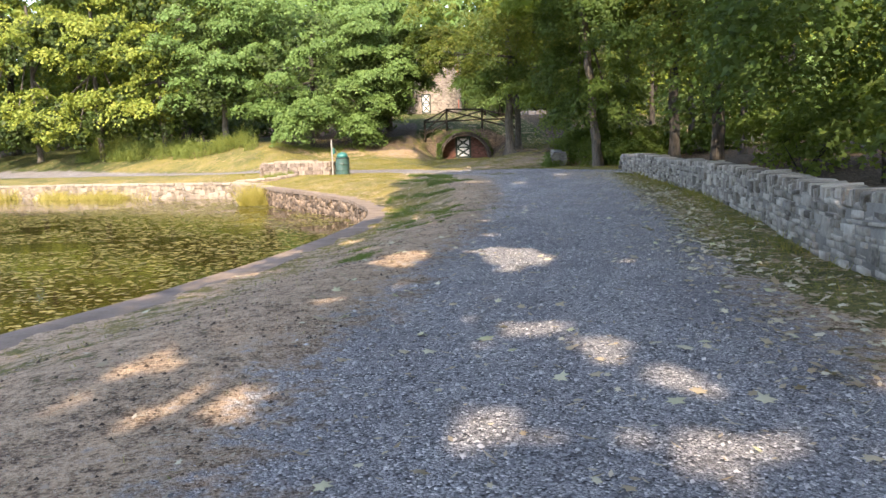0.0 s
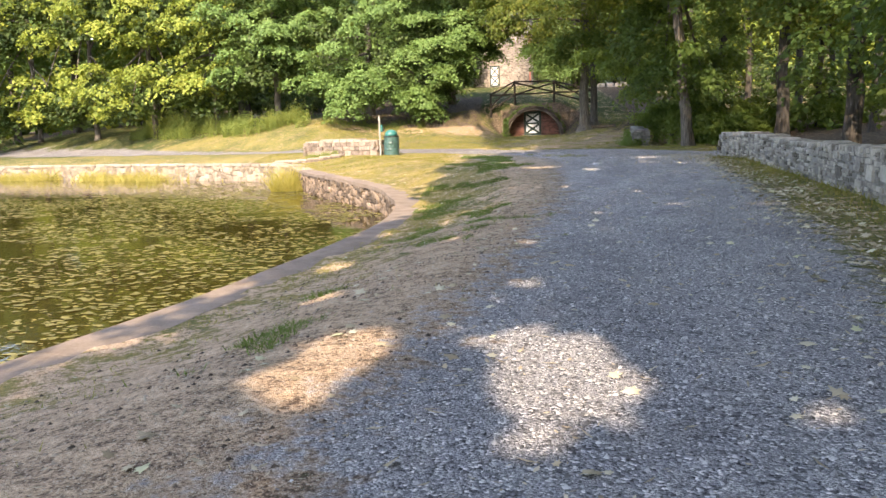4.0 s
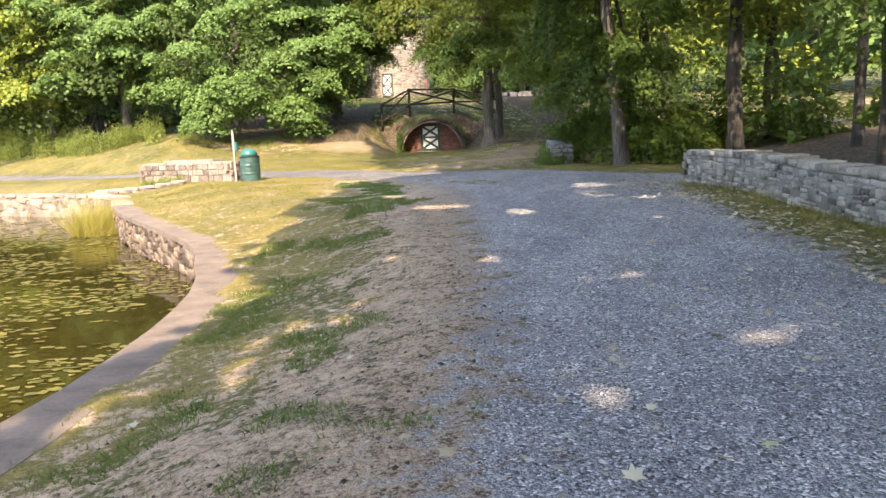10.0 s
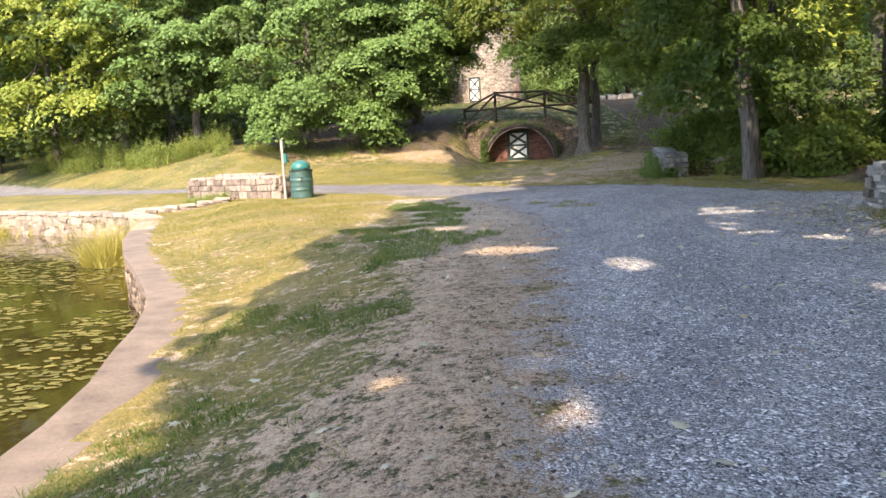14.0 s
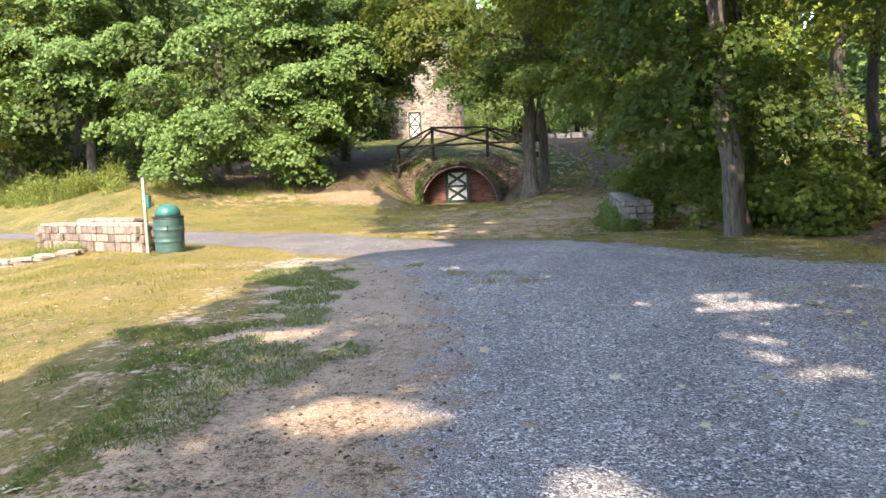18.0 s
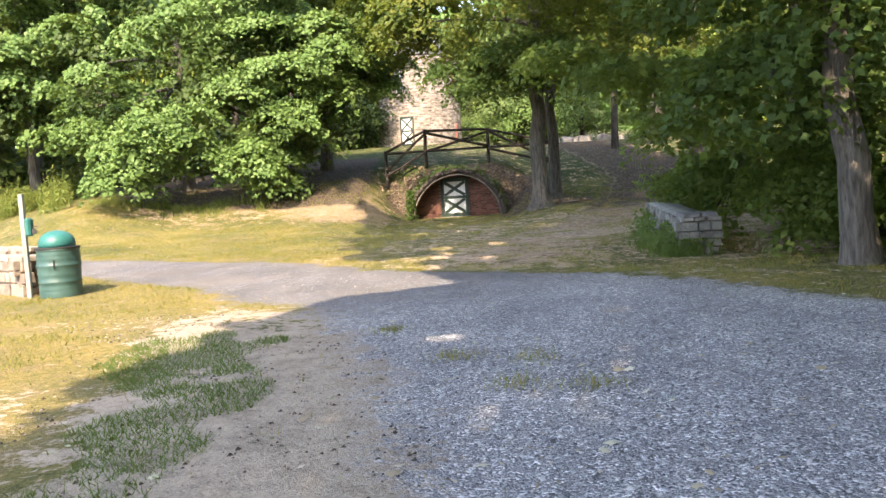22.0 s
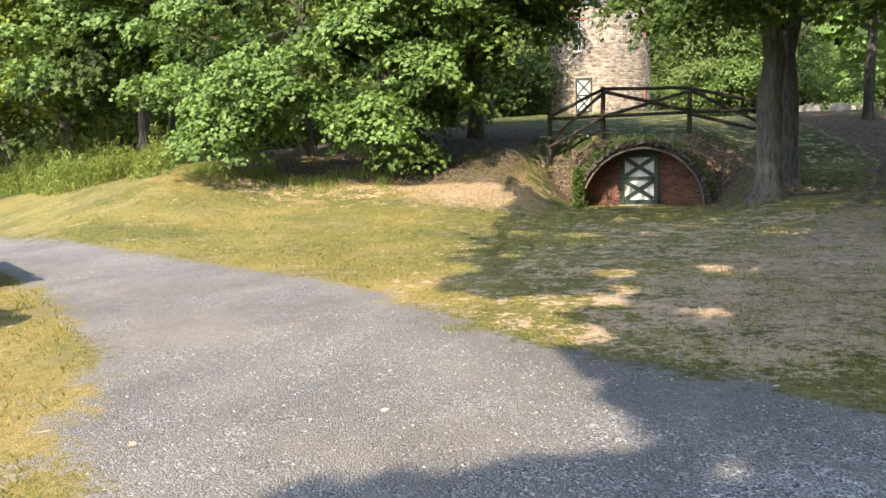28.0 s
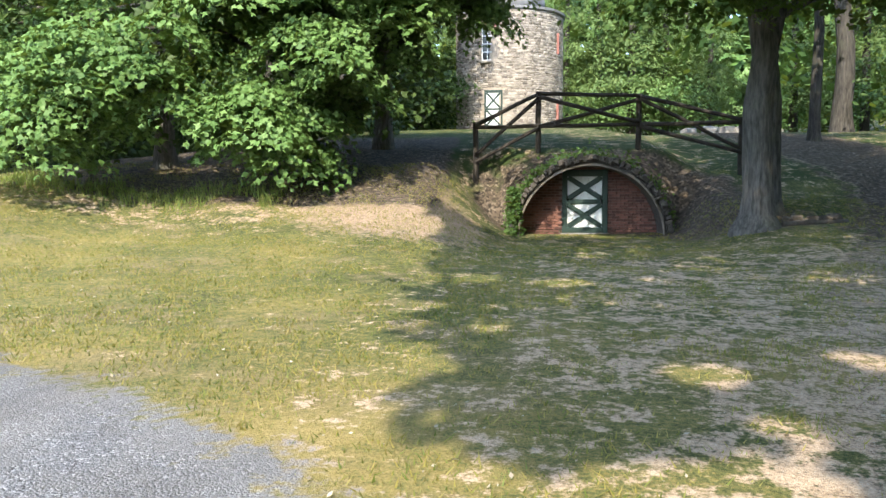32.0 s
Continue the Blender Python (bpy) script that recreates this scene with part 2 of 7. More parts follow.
def ground_material():
    m, nt, b = material("ground_cover")
    w = place_of(nt)
    big, mid, tuft, fine = grain(nt, w, 0.45, 3), grain(nt, w, 2.6, 6, 0.6), grain(nt, w, 11.0, 5, 0.65), grain(nt, w, 44.0, 5, 0.65)
    stones, grit = cells(nt, w, 72.0), cells(nt, w, 150.0)
    chip = node(nt, "ShaderNodeSeparateColor", {"Color": stones.outputs["Color"]}).outputs[0]
    small = node(nt, "ShaderNodeSeparateColor", {"Color": grit.outputs["Color"]}).outputs[0]
    fresh, dust = hue_of(nt, "fresh"), hue_of(nt, "dust")
    dark_chip = ramp(nt, chip, [(0.0, (0.025, 0.026, 0.030)), (0.35, (0.125, 0.129, 0.142)), (0.62, (0.225, 0.23, 0.248)), (0.86, (0.36, 0.365, 0.38)), (0.95, (0.72, 0.71, 0.70))])
    pale_chip = ramp(nt, chip, [(0.0, (0.040, 0.042, 0.050)), (0.36, (0.20, 0.207, 0.228)), (0.62, (0.38, 0.39, 0.42)), (0.83, (0.62, 0.63, 0.65)), (0.92, (0.95, 0.94, 0.93))])
    gravel = blend(nt, fresh, dark_chip, pale_chip)
    crumbs = ramp(nt, small, [(0.0, (0.045, 0.047, 0.053)), (0.6, (0.28, 0.284, 0.302)), (1.0, (0.58, 0.58, 0.58))])
    gravel = blend(nt, ease(nt, tuft, 0.42, 0.62), gravel, crumbs)
    haze = calc(nt, "MULTIPLY", ease(nt, calc(nt, "ADD", mid, calc(nt, "MULTIPLY", dust, 0.22)), 0.50, 0.78), calc(nt, "ADD", calc(nt, "MULTIPLY", dust, 0.15), 0.40))
    gravel = blend(nt, haze, gravel, blend(nt, dust, (0.23, 0.22, 0.215), (0.235, 0.222, 0.21)))
    # Besides the dusty tint, darkens the sunlit stretch to offset the sun there.
    gravel = blend(nt, calc(nt, "MULTIPLY", dust, 0.34), gravel, (0.15, 0.142, 0.138))
    gravel = blend(nt, calc(nt, "MULTIPLY", calc(nt, "MULTIPLY", dust, ease(nt, big, 0.48, 0.66)), 0.5), gravel, blend(nt, fine, (0.16, 0.145, 0.128), (0.33, 0.30, 0.265)))
    gravel = blend(nt, 0.75, gravel, ramp(nt, grain(nt, place_of(nt, (1.0, 0.55, 1.0)), 1.1, 5, 0.6), [(0.36, (0.72, 0.72, 0.745)), (0.62, (1.08, 1.08, 1.08))]), "MULTIPLY")
    # Further dimming of the gravel colour on the sunlit stretch.
    gravel = blend(nt, dust, gravel, blend(nt, 1.0, gravel, (0.90, 0.905, 0.925), "MULTIPLY"))
    soil = ramp(nt, calc(nt, "ADD", calc(nt, "MULTIPLY", mid, 0.25), calc(nt, "ADD", calc(nt, "MULTIPLY", tuft, 0.4), calc(nt, "MULTIPLY", fine, 0.35))), [(0.41, (0.070, 0.052, 0.040)), (0.47, (0.23, 0.182, 0.142)), (0.54, (0.41, 0.33, 0.25)), (0.62, (0.52, 0.43, 0.34))])
    soil = blend(nt, 1.0, soil, blend(nt, hue_of(nt, "pale"), (1.12, 1.02, 0.92), (1.09, 1.05, 1.0)), "MULTIPLY")
    soil = blend(nt, calc(nt, "MULTIPLY", hue_of(nt, "pale"), 0.6), soil, ramp(nt, mid, [(0.35, (0.35, 0.30, 0.245)), (0.65, (0.47, 0.405, 0.335))]))
    scrap = ease(nt, small, 0.90, 0.94)
    soil = blend(nt, calc(nt, "MULTIPLY", scrap, 0.7), soil, (0.52, 0.47, 0.38))
    lush = calc(nt, "SUBTRACT", calc(nt, "ADD", calc(nt, "MULTIPLY", tuft, 0.5), calc(nt, "MULTIPLY", fine, 0.4)), calc(nt, "MULTIPLY", calc(nt, "SUBTRACT", calc(nt, "ADD", big, hue_of(nt, "lush")), 0.55), 0.45))
    lush = calc(nt, "ADD", lush, 0.05)
    turf = ramp(nt, lush, [(0.33, (0.036, 0.054, 0.014)), (0.45, (0.125, 0.125, 0.040)), (0.57, (0.245, 0.195, 0.066)), (0.68, (0.325, 0.25, 0.100))])
    straw = ramp(nt, fine, [(0.35, (0.17, 0.125, 0.062)), (0.65, (0.37, 0.275, 0.150))])
    turf = blend(nt, calc(nt, "MULTIPLY", ease(nt, calc(nt, "SUBTRACT", calc(nt, "ADD", calc(nt, "MULTIPLY", mid, 0.55), calc(nt, "MULTIPLY", grain(nt, w, 0.9, 4), 0.55)), calc(nt, "MULTIPLY", hue_of(nt, "lush"), 0.10)), 0.52, 0.66), 0.5), turf, straw)
    leafy = cells(nt, w, 16.0)
    lc = node(nt, "ShaderNodeSeparateColor", {"Color": leafy.outputs["Color"]}).outputs[0]
    litter = ramp(nt, lc, [(0.0, (0.035, 0.028, 0.021)), (0.6, (0.085, 0.064, 0.047)), (0.93, (0.15, 0.115, 0.085)), (1.0, (0.22, 0.18, 0.14))])
    sand = ramp(nt, calc(nt, "ADD", calc(nt, "MULTIPLY", fine, 0.5), calc(nt, "MULTIPLY", tuft, 0.5)), [(0.36, (0.17, 0.12, 0.08)), (0.62, (0.40, 0.295, 0.21))])
    bare = calc(nt, "ADD", hue_of(nt, "bare"), calc(nt, "MULTIPLY", calc(nt, "SUBTRACT", mid, 0.5), 1.5))
    bare = ease(nt, calc(nt, "ADD", bare, calc(nt, "MULTIPLY", calc(nt, "SUBTRACT", tuft, 0.5), 1.3)), 0.38, 0.62)
    col = blend(nt, bare, turf, soil)
    col = blend(nt, ease(nt, calc(nt, "ADD", hue_of(nt, "sand"), calc(nt, "MULTIPLY", calc(nt, "SUBTRACT", calc(nt, "ADD", calc(nt, "MULTIPLY", mid, 0.6), calc(nt, "MULTIPLY", tuft, 0.4)), 0.5), 1.9)), 0.25, 0.80), col, sand)
    col = blend(nt, ease(nt, calc(nt, "ADD", hue_of(nt, "litter"), calc(nt, "SUBTRACT", mid, 0.5)), 0.3, 0.7), col, litter)
    edge = calc(nt, "ADD", hue_of(nt, "gravel"), calc(nt, "MULTIPLY", calc(nt, "SUBTRACT", mid, 0.5), 0.9))
    edge = calc(nt, "ADD", edge, calc(nt, "MULTIPLY", calc(nt, "SUBTRACT", tuft, 0.5), 0.7))
    on = ease(nt, edge, 0.38, 0.62)
    col = blend(nt, on, col, gravel)
    nt.links.new(col, b.inputs["Base Color"])
    b.inputs["Roughness"].default_value = 0.92
    b.inputs["Specular IOR Level"].default_value = 0.25
    lump = calc(nt, "MULTIPLY", calc(nt, "ADD", calc(nt, "MULTIPLY", calc(nt, "SUBTRACT", 0.6, stones.outputs["Distance"]), 0.9), chip), calc(nt, "MULTIPLY", on, 0.7))
    h = calc(nt, "ADD", calc(nt, "ADD", lump, calc(nt, "MULTIPLY", fine, calc(nt, "SUBTRACT", 1.0, calc(nt, "MULTIPLY", on, 0.65)))), calc(nt, "ADD", calc(nt, "MULTIPLY", grain(nt, w, 130.0, 2), 0.5), calc(nt, "MULTIPLY", tuft, 0.8)))
    relief(nt, b, h, 0.9, 0.022)
    return m


def water_material():
    m, nt, b = material("pond_water")
    w = place_of(nt, (1.0, 0.6, 1.0))
    b.inputs["Base Color"].default_value = (0.030, 0.023, 0.006, 1)
    b.inputs["Roughness"].default_value = 0.04
    b.inputs["IOR"].default_value = 1.33
    relief(nt, b, calc(nt, "ADD", grain(nt, w, 2.2, 3), calc(nt, "MULTIPLY", grain(nt, w, 9.0, 2), 0.35)), 0.10, 0.05)
    return m


def bark_material(name, dark, light):
    m, nt, b = material(name)
    w = own_place(nt, (1, 1, 0.16))
    ridge = grain(nt, w, 16.0, 6, 0.65)
    moss = grain(nt, own_place(nt), 1.3, 3)
    col = ramp(nt, ridge, [(0.35, dark), (0.65, light)])
    col = blend(nt, calc(nt, "MULTIPLY", ease(nt, moss, 0.52, 0.75), 0.35), col, (0.13, 0.14, 0.08))
    nt.links.new(col, b.inputs["Base Color"])
    b.inputs["Roughness"].default_value = 0.95
    relief(nt, b, ridge, 1.0, 0.06)
    return m


GROUND = ground_material()
WATER = water_material()
BARK = bark_material("maple_bark", (0.045, 0.039, 0.034), (0.17, 0.15, 0.13))
BARK_DARK = bark_material("dark_bark", (0.018, 0.016, 0.014), (0.080, 0.070, 0.060))
BARK_BROWN = bark_material("brown_bark", (0.036, 0.033, 0.029), (0.15, 0.136, 0.12))
LEAF_GREEN = leaf_material("maple_leaves", [(0.0, (0.042, 0.092, 0.022)), (0.5, (0.105, 0.185, 0.050)), (1.0, (0.19, 0.285, 0.095))], 0.2)
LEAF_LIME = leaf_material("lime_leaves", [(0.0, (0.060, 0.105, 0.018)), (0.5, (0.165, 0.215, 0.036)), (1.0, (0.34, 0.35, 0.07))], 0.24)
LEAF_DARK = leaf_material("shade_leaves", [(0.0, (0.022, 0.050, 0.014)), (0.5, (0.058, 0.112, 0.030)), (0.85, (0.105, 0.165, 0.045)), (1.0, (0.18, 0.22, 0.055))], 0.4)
# Leaf green darkened to stand in for shade inside crowns and undergrowth.
LEAF_SHADED = leaf_material("shaded_leaves", [(0.0, (0.02, 0.042, 0.01)), (1.0, (0.06, 0.095, 0.022))], 0.12)
LEAF_GOLD = leaf_material("turning_leaves", [(0.0, (0.05, 0.088, 0.017)), (0.45, (0.095, 0.135, 0.027)), (0.82, (0.175, 0.182, 0.038)), (1.0, (0.36, 0.265, 0.05))])
LEAF_PINE = leaf_material("pine_needles", [(0.0, (0.05, 0.10, 0.03)), (1.0, (0.16, 0.22, 0.07))], 0.25)
LITTER = leaf_material("fallen_leaf", [(0.0, (0.20, 0.14, 0.09)), (0.4, (0.42, 0.35, 0.25)), (0.7, (0.56, 0.54, 0.42)), (0.9, (0.38, 0.43, 0.20)), (1.0, (0.40, 0.17, 0.06))], 0.15)
GRASS = leaf_material("lawn_grass", [(0.0, (0.06, 0.10, 0.02)), (0.35, (0.135, 0.16, 0.038)), (0.62, (0.265, 0.22, 0.062)), (1.0, (0.375, 0.285, 0.105))], 0.3)
STRAW = leaf_material("straw_grass", [(0.0, (0.22, 0.22, 0.05)), (0.6, (0.42, 0.36, 0.10)), (1.0, (0.52, 0.42, 0.14))], 0.3)
WEED = leaf_material("weed_leaves", [(0.0, (0.06, 0.115, 0.026)), (0.5, (0.16, 0.215, 0.055)), (0.8, (0.23, 0.25, 0.06)), (1.0, (0.40, 0.33, 0.08))], 0.3)
BLEACH = leaf_material("bleached_scrap", [(0.0, (0.20, 0.15, 0.10)), (0.5, (0.34, 0.29, 0.22)), (1.0, (0.58, 0.52, 0.42))], 0.1)
WEED_DARK = leaf_material("dark_weed_leaves", [(0.0, (0.04, 0.085, 0.018)), (0.6, (0.085, 0.150, 0.034)), (1.0, (0.17, 0.20, 0.08))], 0.3)
PADS = leaf_material("lily_pads", [(0.0, (0.075, 0.075, 0.016)), (0.6, (0.155, 0.14, 0.032)), (1.0, (0.29, 0.25, 0.07))], 0.1, 0.5)
CHIP = plain("gravel_chip", (0.09, 0.092, 0.10), (0.50, 0.50, 0.51), 30, 0.85, 0.2, random_part=0.9)
CRUMB = plain("soil_crumb", (0.05, 0.038, 0.03), (0.40, 0.33, 0.26), 30, 0.95, 0.2, random_part=1.0)
WALL_STONE = plain("grey_rubble", (0.085, 0.077, 0.065), (0.43, 0.40, 0.35), 3, 0.94, 1.0, random_part=0.34, fine=22)
POND_STONE = plain("pond_rubble", (0.055, 0.040, 0.028), (0.25, 0.19, 0.14), 5, 0.9, 0.6, random_part=0.5)
BANK_STONE = plain("pale_rubble", (0.14, 0.115, 0.085), (0.34, 0.285, 0.222), 4, 0.9, 0.5, random_part=0.45)
STUB_STONE = plain("brown_block", (0.10, 0.080, 0.066), (0.33, 0.27, 0.22), 5, 0.9, 0.9, random_part=0.32, fine=18)
TOWER_STONE = plain("tower_fieldstone", (0.13, 0.112, 0.096), (0.39, 0.345, 0.295), 2.2, 0.92, 0.6, random_part=0.42, fine=22)
MORTAR = plain("mortar", (0.085, 0.08, 0.072), (0.31, 0.30, 0.275), 2.5, 0.95, 0.5)
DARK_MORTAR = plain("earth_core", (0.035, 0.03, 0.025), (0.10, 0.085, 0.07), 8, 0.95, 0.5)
PALE_MORTAR = plain("lime_mortar", (0.22, 0.185, 0.152), (0.40, 0.34, 0.28), 5, 0.95, 0.5)
COPING = plain("coping_concrete", (0.10, 0.077, 0.061), (0.255, 0.204, 0.163), 3.0, 0.92, 0.5, random_part=0.06, fine=30)
PALE_SLAB = plain("pale_slab", (0.19, 0.16, 0.125), (0.40, 0.345, 0.28), 4, 0.85, 0.3, random_part=0.2)
BRICK = plain("old_brick", (0.065, 0.031, 0.024), (0.205, 0.094, 0.070), 2.2, 0.92, 0.4, random_part=0.4)
GREEN_PAINT = plain("dark_green_paint", (0.008, 0.022, 0.016), (0.018, 0.04, 0.03), 6, 0.5, 0.1)
WHITE_PAINT = plain("white_paint", (0.52, 0.53, 0.52), (0.74, 0.75, 0.74), 5, 0.6, 0.1)
DRUM_PAINT = plain("green_drum_paint", (0.020, 0.060, 0.055), (0.060, 0.125, 0.115), 4, 0.42, 0.25)
LID_PAINT = plain("teal_lid_plastic", (0.010, 0.105, 0.095), (0.03, 0.165, 0.15), 5, 0.45, 0.05)
BLACK = plain("black_rubber", (0.01, 0.01, 0.01), (0.03, 0.03, 0.03), 8, 0.6, 0.1)
GREY_WOOD = plain("grey_post_wood", (0.18, 0.18, 0.165), (0.35, 0.35, 0.325), 10, 0.8, 0.3, stretch=(1, 1, 0.15))
RAIL_WOOD = plain("dark_rail_wood", (0.013, 0.010, 0.008), (0.052, 0.042, 0.034), 10, 0.9, 0.5)
ROOF = plain("grey_roofing", (0.10, 0.10, 0.105), (0.22, 0.22, 0.225), 3, 0.7, 0.3)
GLASS = plain("dark_pane", (0.01, 0.012, 0.015), (0.03, 0.035, 0.04), 3, 0.08, 0.0)
RED_PAINT = plain("red_shutter_paint", (0.16, 0.06, 0.045), (0.27, 0.10, 0.075), 5, 0.7, 0.2)
ROCK = plain("boulder", (0.12, 0.11, 0.10), (0.34, 0.32, 0.30), 3, 0.9, 0.6)
DEADWOOD = plain("dead_wood", (0.03, 0.023, 0.018), (0.12, 0.10, 0.08), 8, 0.9, 0.6)
BRICK_JOINT = plain("brick_joint", (0.13, 0.08, 0.065), (0.25, 0.17, 0.145), 8, 0.95, 0.4)
RIM = plain("arch_rim_stone", (0.07, 0.058, 0.048), (0.22, 0.19, 0.155), 6, 0.95, 0.6)
PLASTER = plain("stained_render", (0.07, 0.07, 0.064), (0.36, 0.36, 0.335), 5, 0.95, 0.6, stretch=(1, 1, 0.3))
CULVERT_STONE = plain("stained_block", (0.05, 0.05, 0.046), (0.30, 0.295, 0.27), 4, 0.95, 0.6, random_part=0.18, fine=24)
SLATE = plain("dark_slab", (0.08, 0.08, 0.082), (0.19, 0.19, 0.19), 4, 0.85, 0.4, random_part=0.2)
LEAF_CANOPY = leaf_material("canopy_leaves", [(0.0, (0.06, 0.11, 0.03)), (0.6, (0.13, 0.20, 0.055)), (1.0, (0.20, 0.28, 0.08))], 0.62)

# ---- the plan: pond, path, walls ----
POND_NEAR = smooth_line([(-14, -30), (-10, -12), (-7.2, 0.0), (-4.7, 7.2), (-3.9, 9.2), (-3.3, 11.3), (-2.75, 13.6), (-2.2, 16.8), (-1.95, 19.0), (-1.95, 20.8),
                         (-2.1, 22.4), (-2.62, 24.3), (-3.3, 26.3), (-4.55, 28.3), (-6.15, 30.9), (-8.2, 35.2), (-9.35, 38.2)], 2)
POND_FAR = smooth_line([(-9.35, 38.2), (-10.3, 39.7), (-12.2, 41.3), (-15.5, 43.4), (-19.0, 45.6), (-25.0, 48.4), (-36.0, 53.0), (-60.0, 62.0)], 1)
POND = POND_NEAR + POND_FAR[1:] + [(-160, 62), (-160, -30)]
EDGE_L = [(-2.4, -30), (-2.0, -6), (-1.0, 2.0), (-0.95, 4.6), (-0.65, 6.0), (-0.42, 7.4), (-0.22, 8.5), (0.02, 9.8), (0.36, 11.5), (0.66, 13.2), (1.0, 15.8), (1.3, 17.6), (1.55, 20.5), (1.72, 24.5), (1.88, 28.0),
          (1.72, 30.8), (1.1, 33.8), (0.45, 35.6), (-0.3, 37.2), (-1.5, 38.1), (-1.95, 38.9), (-2.8, 40.2), (-5.0, 42.3), (-8.4, 44.8), (-18.0, 51.4), (-33.0, 61.6), (-70, 86)]
EDGE_R = [(-70, 91), (-33.0, 65.8), (-20, 55.0), (-13.7, 50.3), (-8.4, 47.6), (-4.3, 45.3), (-2.5, 44.4), (-1.7, 43.7), (-0.9, 42.9), (0.1, 41.9), (1.2, 41.0), (3.0, 39.9), (4.5, 38.7), (5.8, 36.7), (6.5, 34.9),
          (7.3, 33.2), (8.6, 32.6), (10.8, 32.9), (10.8, 31.4), (8.6, 30.5), (6.9, 29.6), (6.3, 28.0), (5.75, 24.5), (5.35, 20.8), (4.8, 17.4), (3.9, 12.5), (3.4, 10.4), (2.95, 7.8), (2.6, 5.5), (2.4, 3.5), (2.3, 1), (2.2, -30)]
GRAVEL = EDGE_L + EDGE_R
WALL_LINE = smooth_line([(4.6, -14), (3.6, -6), (3.3, 0.5), (3.65, 5.0), (4.25, 9.2), (5.15, 12.5), (5.98, 16.6), (6.5, 20.3), (6.8, 23.3), (6.95, 26.6), (7.0, 29.5)], 2)
TRACK = [(3.2, 42.5), (3.8, 45), (5.2, 48.2), (7.2, 52.3), (9.6, 56.5), (10.7, 60), (10.2, 64), (9.5, 70), (9.4, 76), (12, 90)]


def coping_z(y):
    return np.interp(y, [0, 21, 30, 60], [-0.45, -0.42, -0.12, -0.08])


def ground_z(x, y, rough=True):
    """Height of the ground."""
    x, y = np.asarray(x, float), np.asarray(y, float)
    ys = [-60, 8, 20, 26, 42, 48]
    zs = [0.0, 0.0, 0.02, 0.16, 0.20, 0.36]
    left = np.interp(y, ys + [51, 53.8, 55.4, 57.6, 59.4, 62, 66, 80, 110, 400], zs + [0.5, 0.78, 1.05, 1.74, 2.35, 3.0, 3.6, 5.2, 7.5, 26])
    vault = 0.6 + 2.03 * np.sqrt(np.clip(1 - ((x - 1.95) / 2.3) ** 2, 0, 1))
    mid = np.interp(y, ys + [55, 60.2], zs + [0.5, 0.6])
    after = np.interp(y, [60.45, 61.6, 64, 66, 80, 110, 400], [0, 1, 1.35, 1.55, 2, 3, 10])
    top = np.where(after <= 1, vault + (2.95 - vault) * np.clip(after, 0, 1), np.interp(after, [1, 1.35, 1.55, 2, 3, 10], [2.95, 3.35, 3.6, 5.2, 7.5, 26]))
    mid = np.where(y < 60.2, mid, np.where(y > 60.45, top, mid + (top - mid) * (y - 60.2) / 0.25))
    right = np.interp(y, ys + [53, 57, 60, 62, 66, 70, 76, 82, 90, 110, 400], zs + [0.62, 1.0, 1.7, 2.4, 3.2, 3.9, 4.5, 4.75, 4.9, 7.5, 26])
    wl, wr = 1 - step(-2.5, 0.1, x), step(3.8, 5.4, x)
    z = wl * left + (1 - wl) * ((1 - wr) * mid + wr * right)
    s = (x + 4.5) * 0.588 + (y - 45.3) * 0.809
    bank = np.interp(s, [-5, -1.2, 0.2, 2.7, 5.5, 9, 14, 40, 300], [0.16, 0.30, 0.75, 1.62, 2.25, 2.75, 3.1, 5.0, 26])
    bank = np.where(y < 30, 0.1, bank)
    z = z + (bank - z) * (1 - step(-13.5, -8.0, x))
    z = z + np.clip(x - 8.8, 0, 40) * 0.11 * (1 - step(52, 64, y)) * step(-40, 5, y)
    z = z - 1.0 * np.exp(-(((x - 7.95) / 0.5) ** 4 + ((y - 42.5) / 1.1) ** 4))
    d = -signed(POND, x, y)
    c = coping_z(y)
    z = np.where(d < 4.0, c + (z - c) * step(0.45, 3.3, d), z)
    z = np.where(d < 0.28, np.where(d < 0.1, -1.75, c - 0.06), z)
    if rough:
        n = (wave(x * 0.8 + 40, y * 0.8) - 0.5) * 0.07 + (wave(x * 1.7 + 9, y * 1.7) - 0.5) * 0.015
        g = signed(GRAVEL, x, y)
        n = n * np.where(g > 0, 0.3, 1.0) * step(0.5, 1.5, d)
        far = step(66, 90, y) * np.where(np.abs(x - 13) < 6, 0.25, 1.0) * (wave(x * 0.07, y * 0.07) - 0.5) * 2.5
        z = z + n + far
    return z


def gz(x, y):
    return float(ground_z(np.array([x]), np.array([y]))[0])


def spread(dense0, dense1, gap, far0, far1):
    a = list(np.arange(dense0, dense1, gap))
    v, g = dense1, gap
    while v < far1:
        a.append(v)
        g *= 1.13
        v += g
    a.append(far1)
    v, g = dense0, gap
    while v > far0:
        g *= 1.13
        v -= g
        a.append(v)
    return np.array(sorted(set(a)))


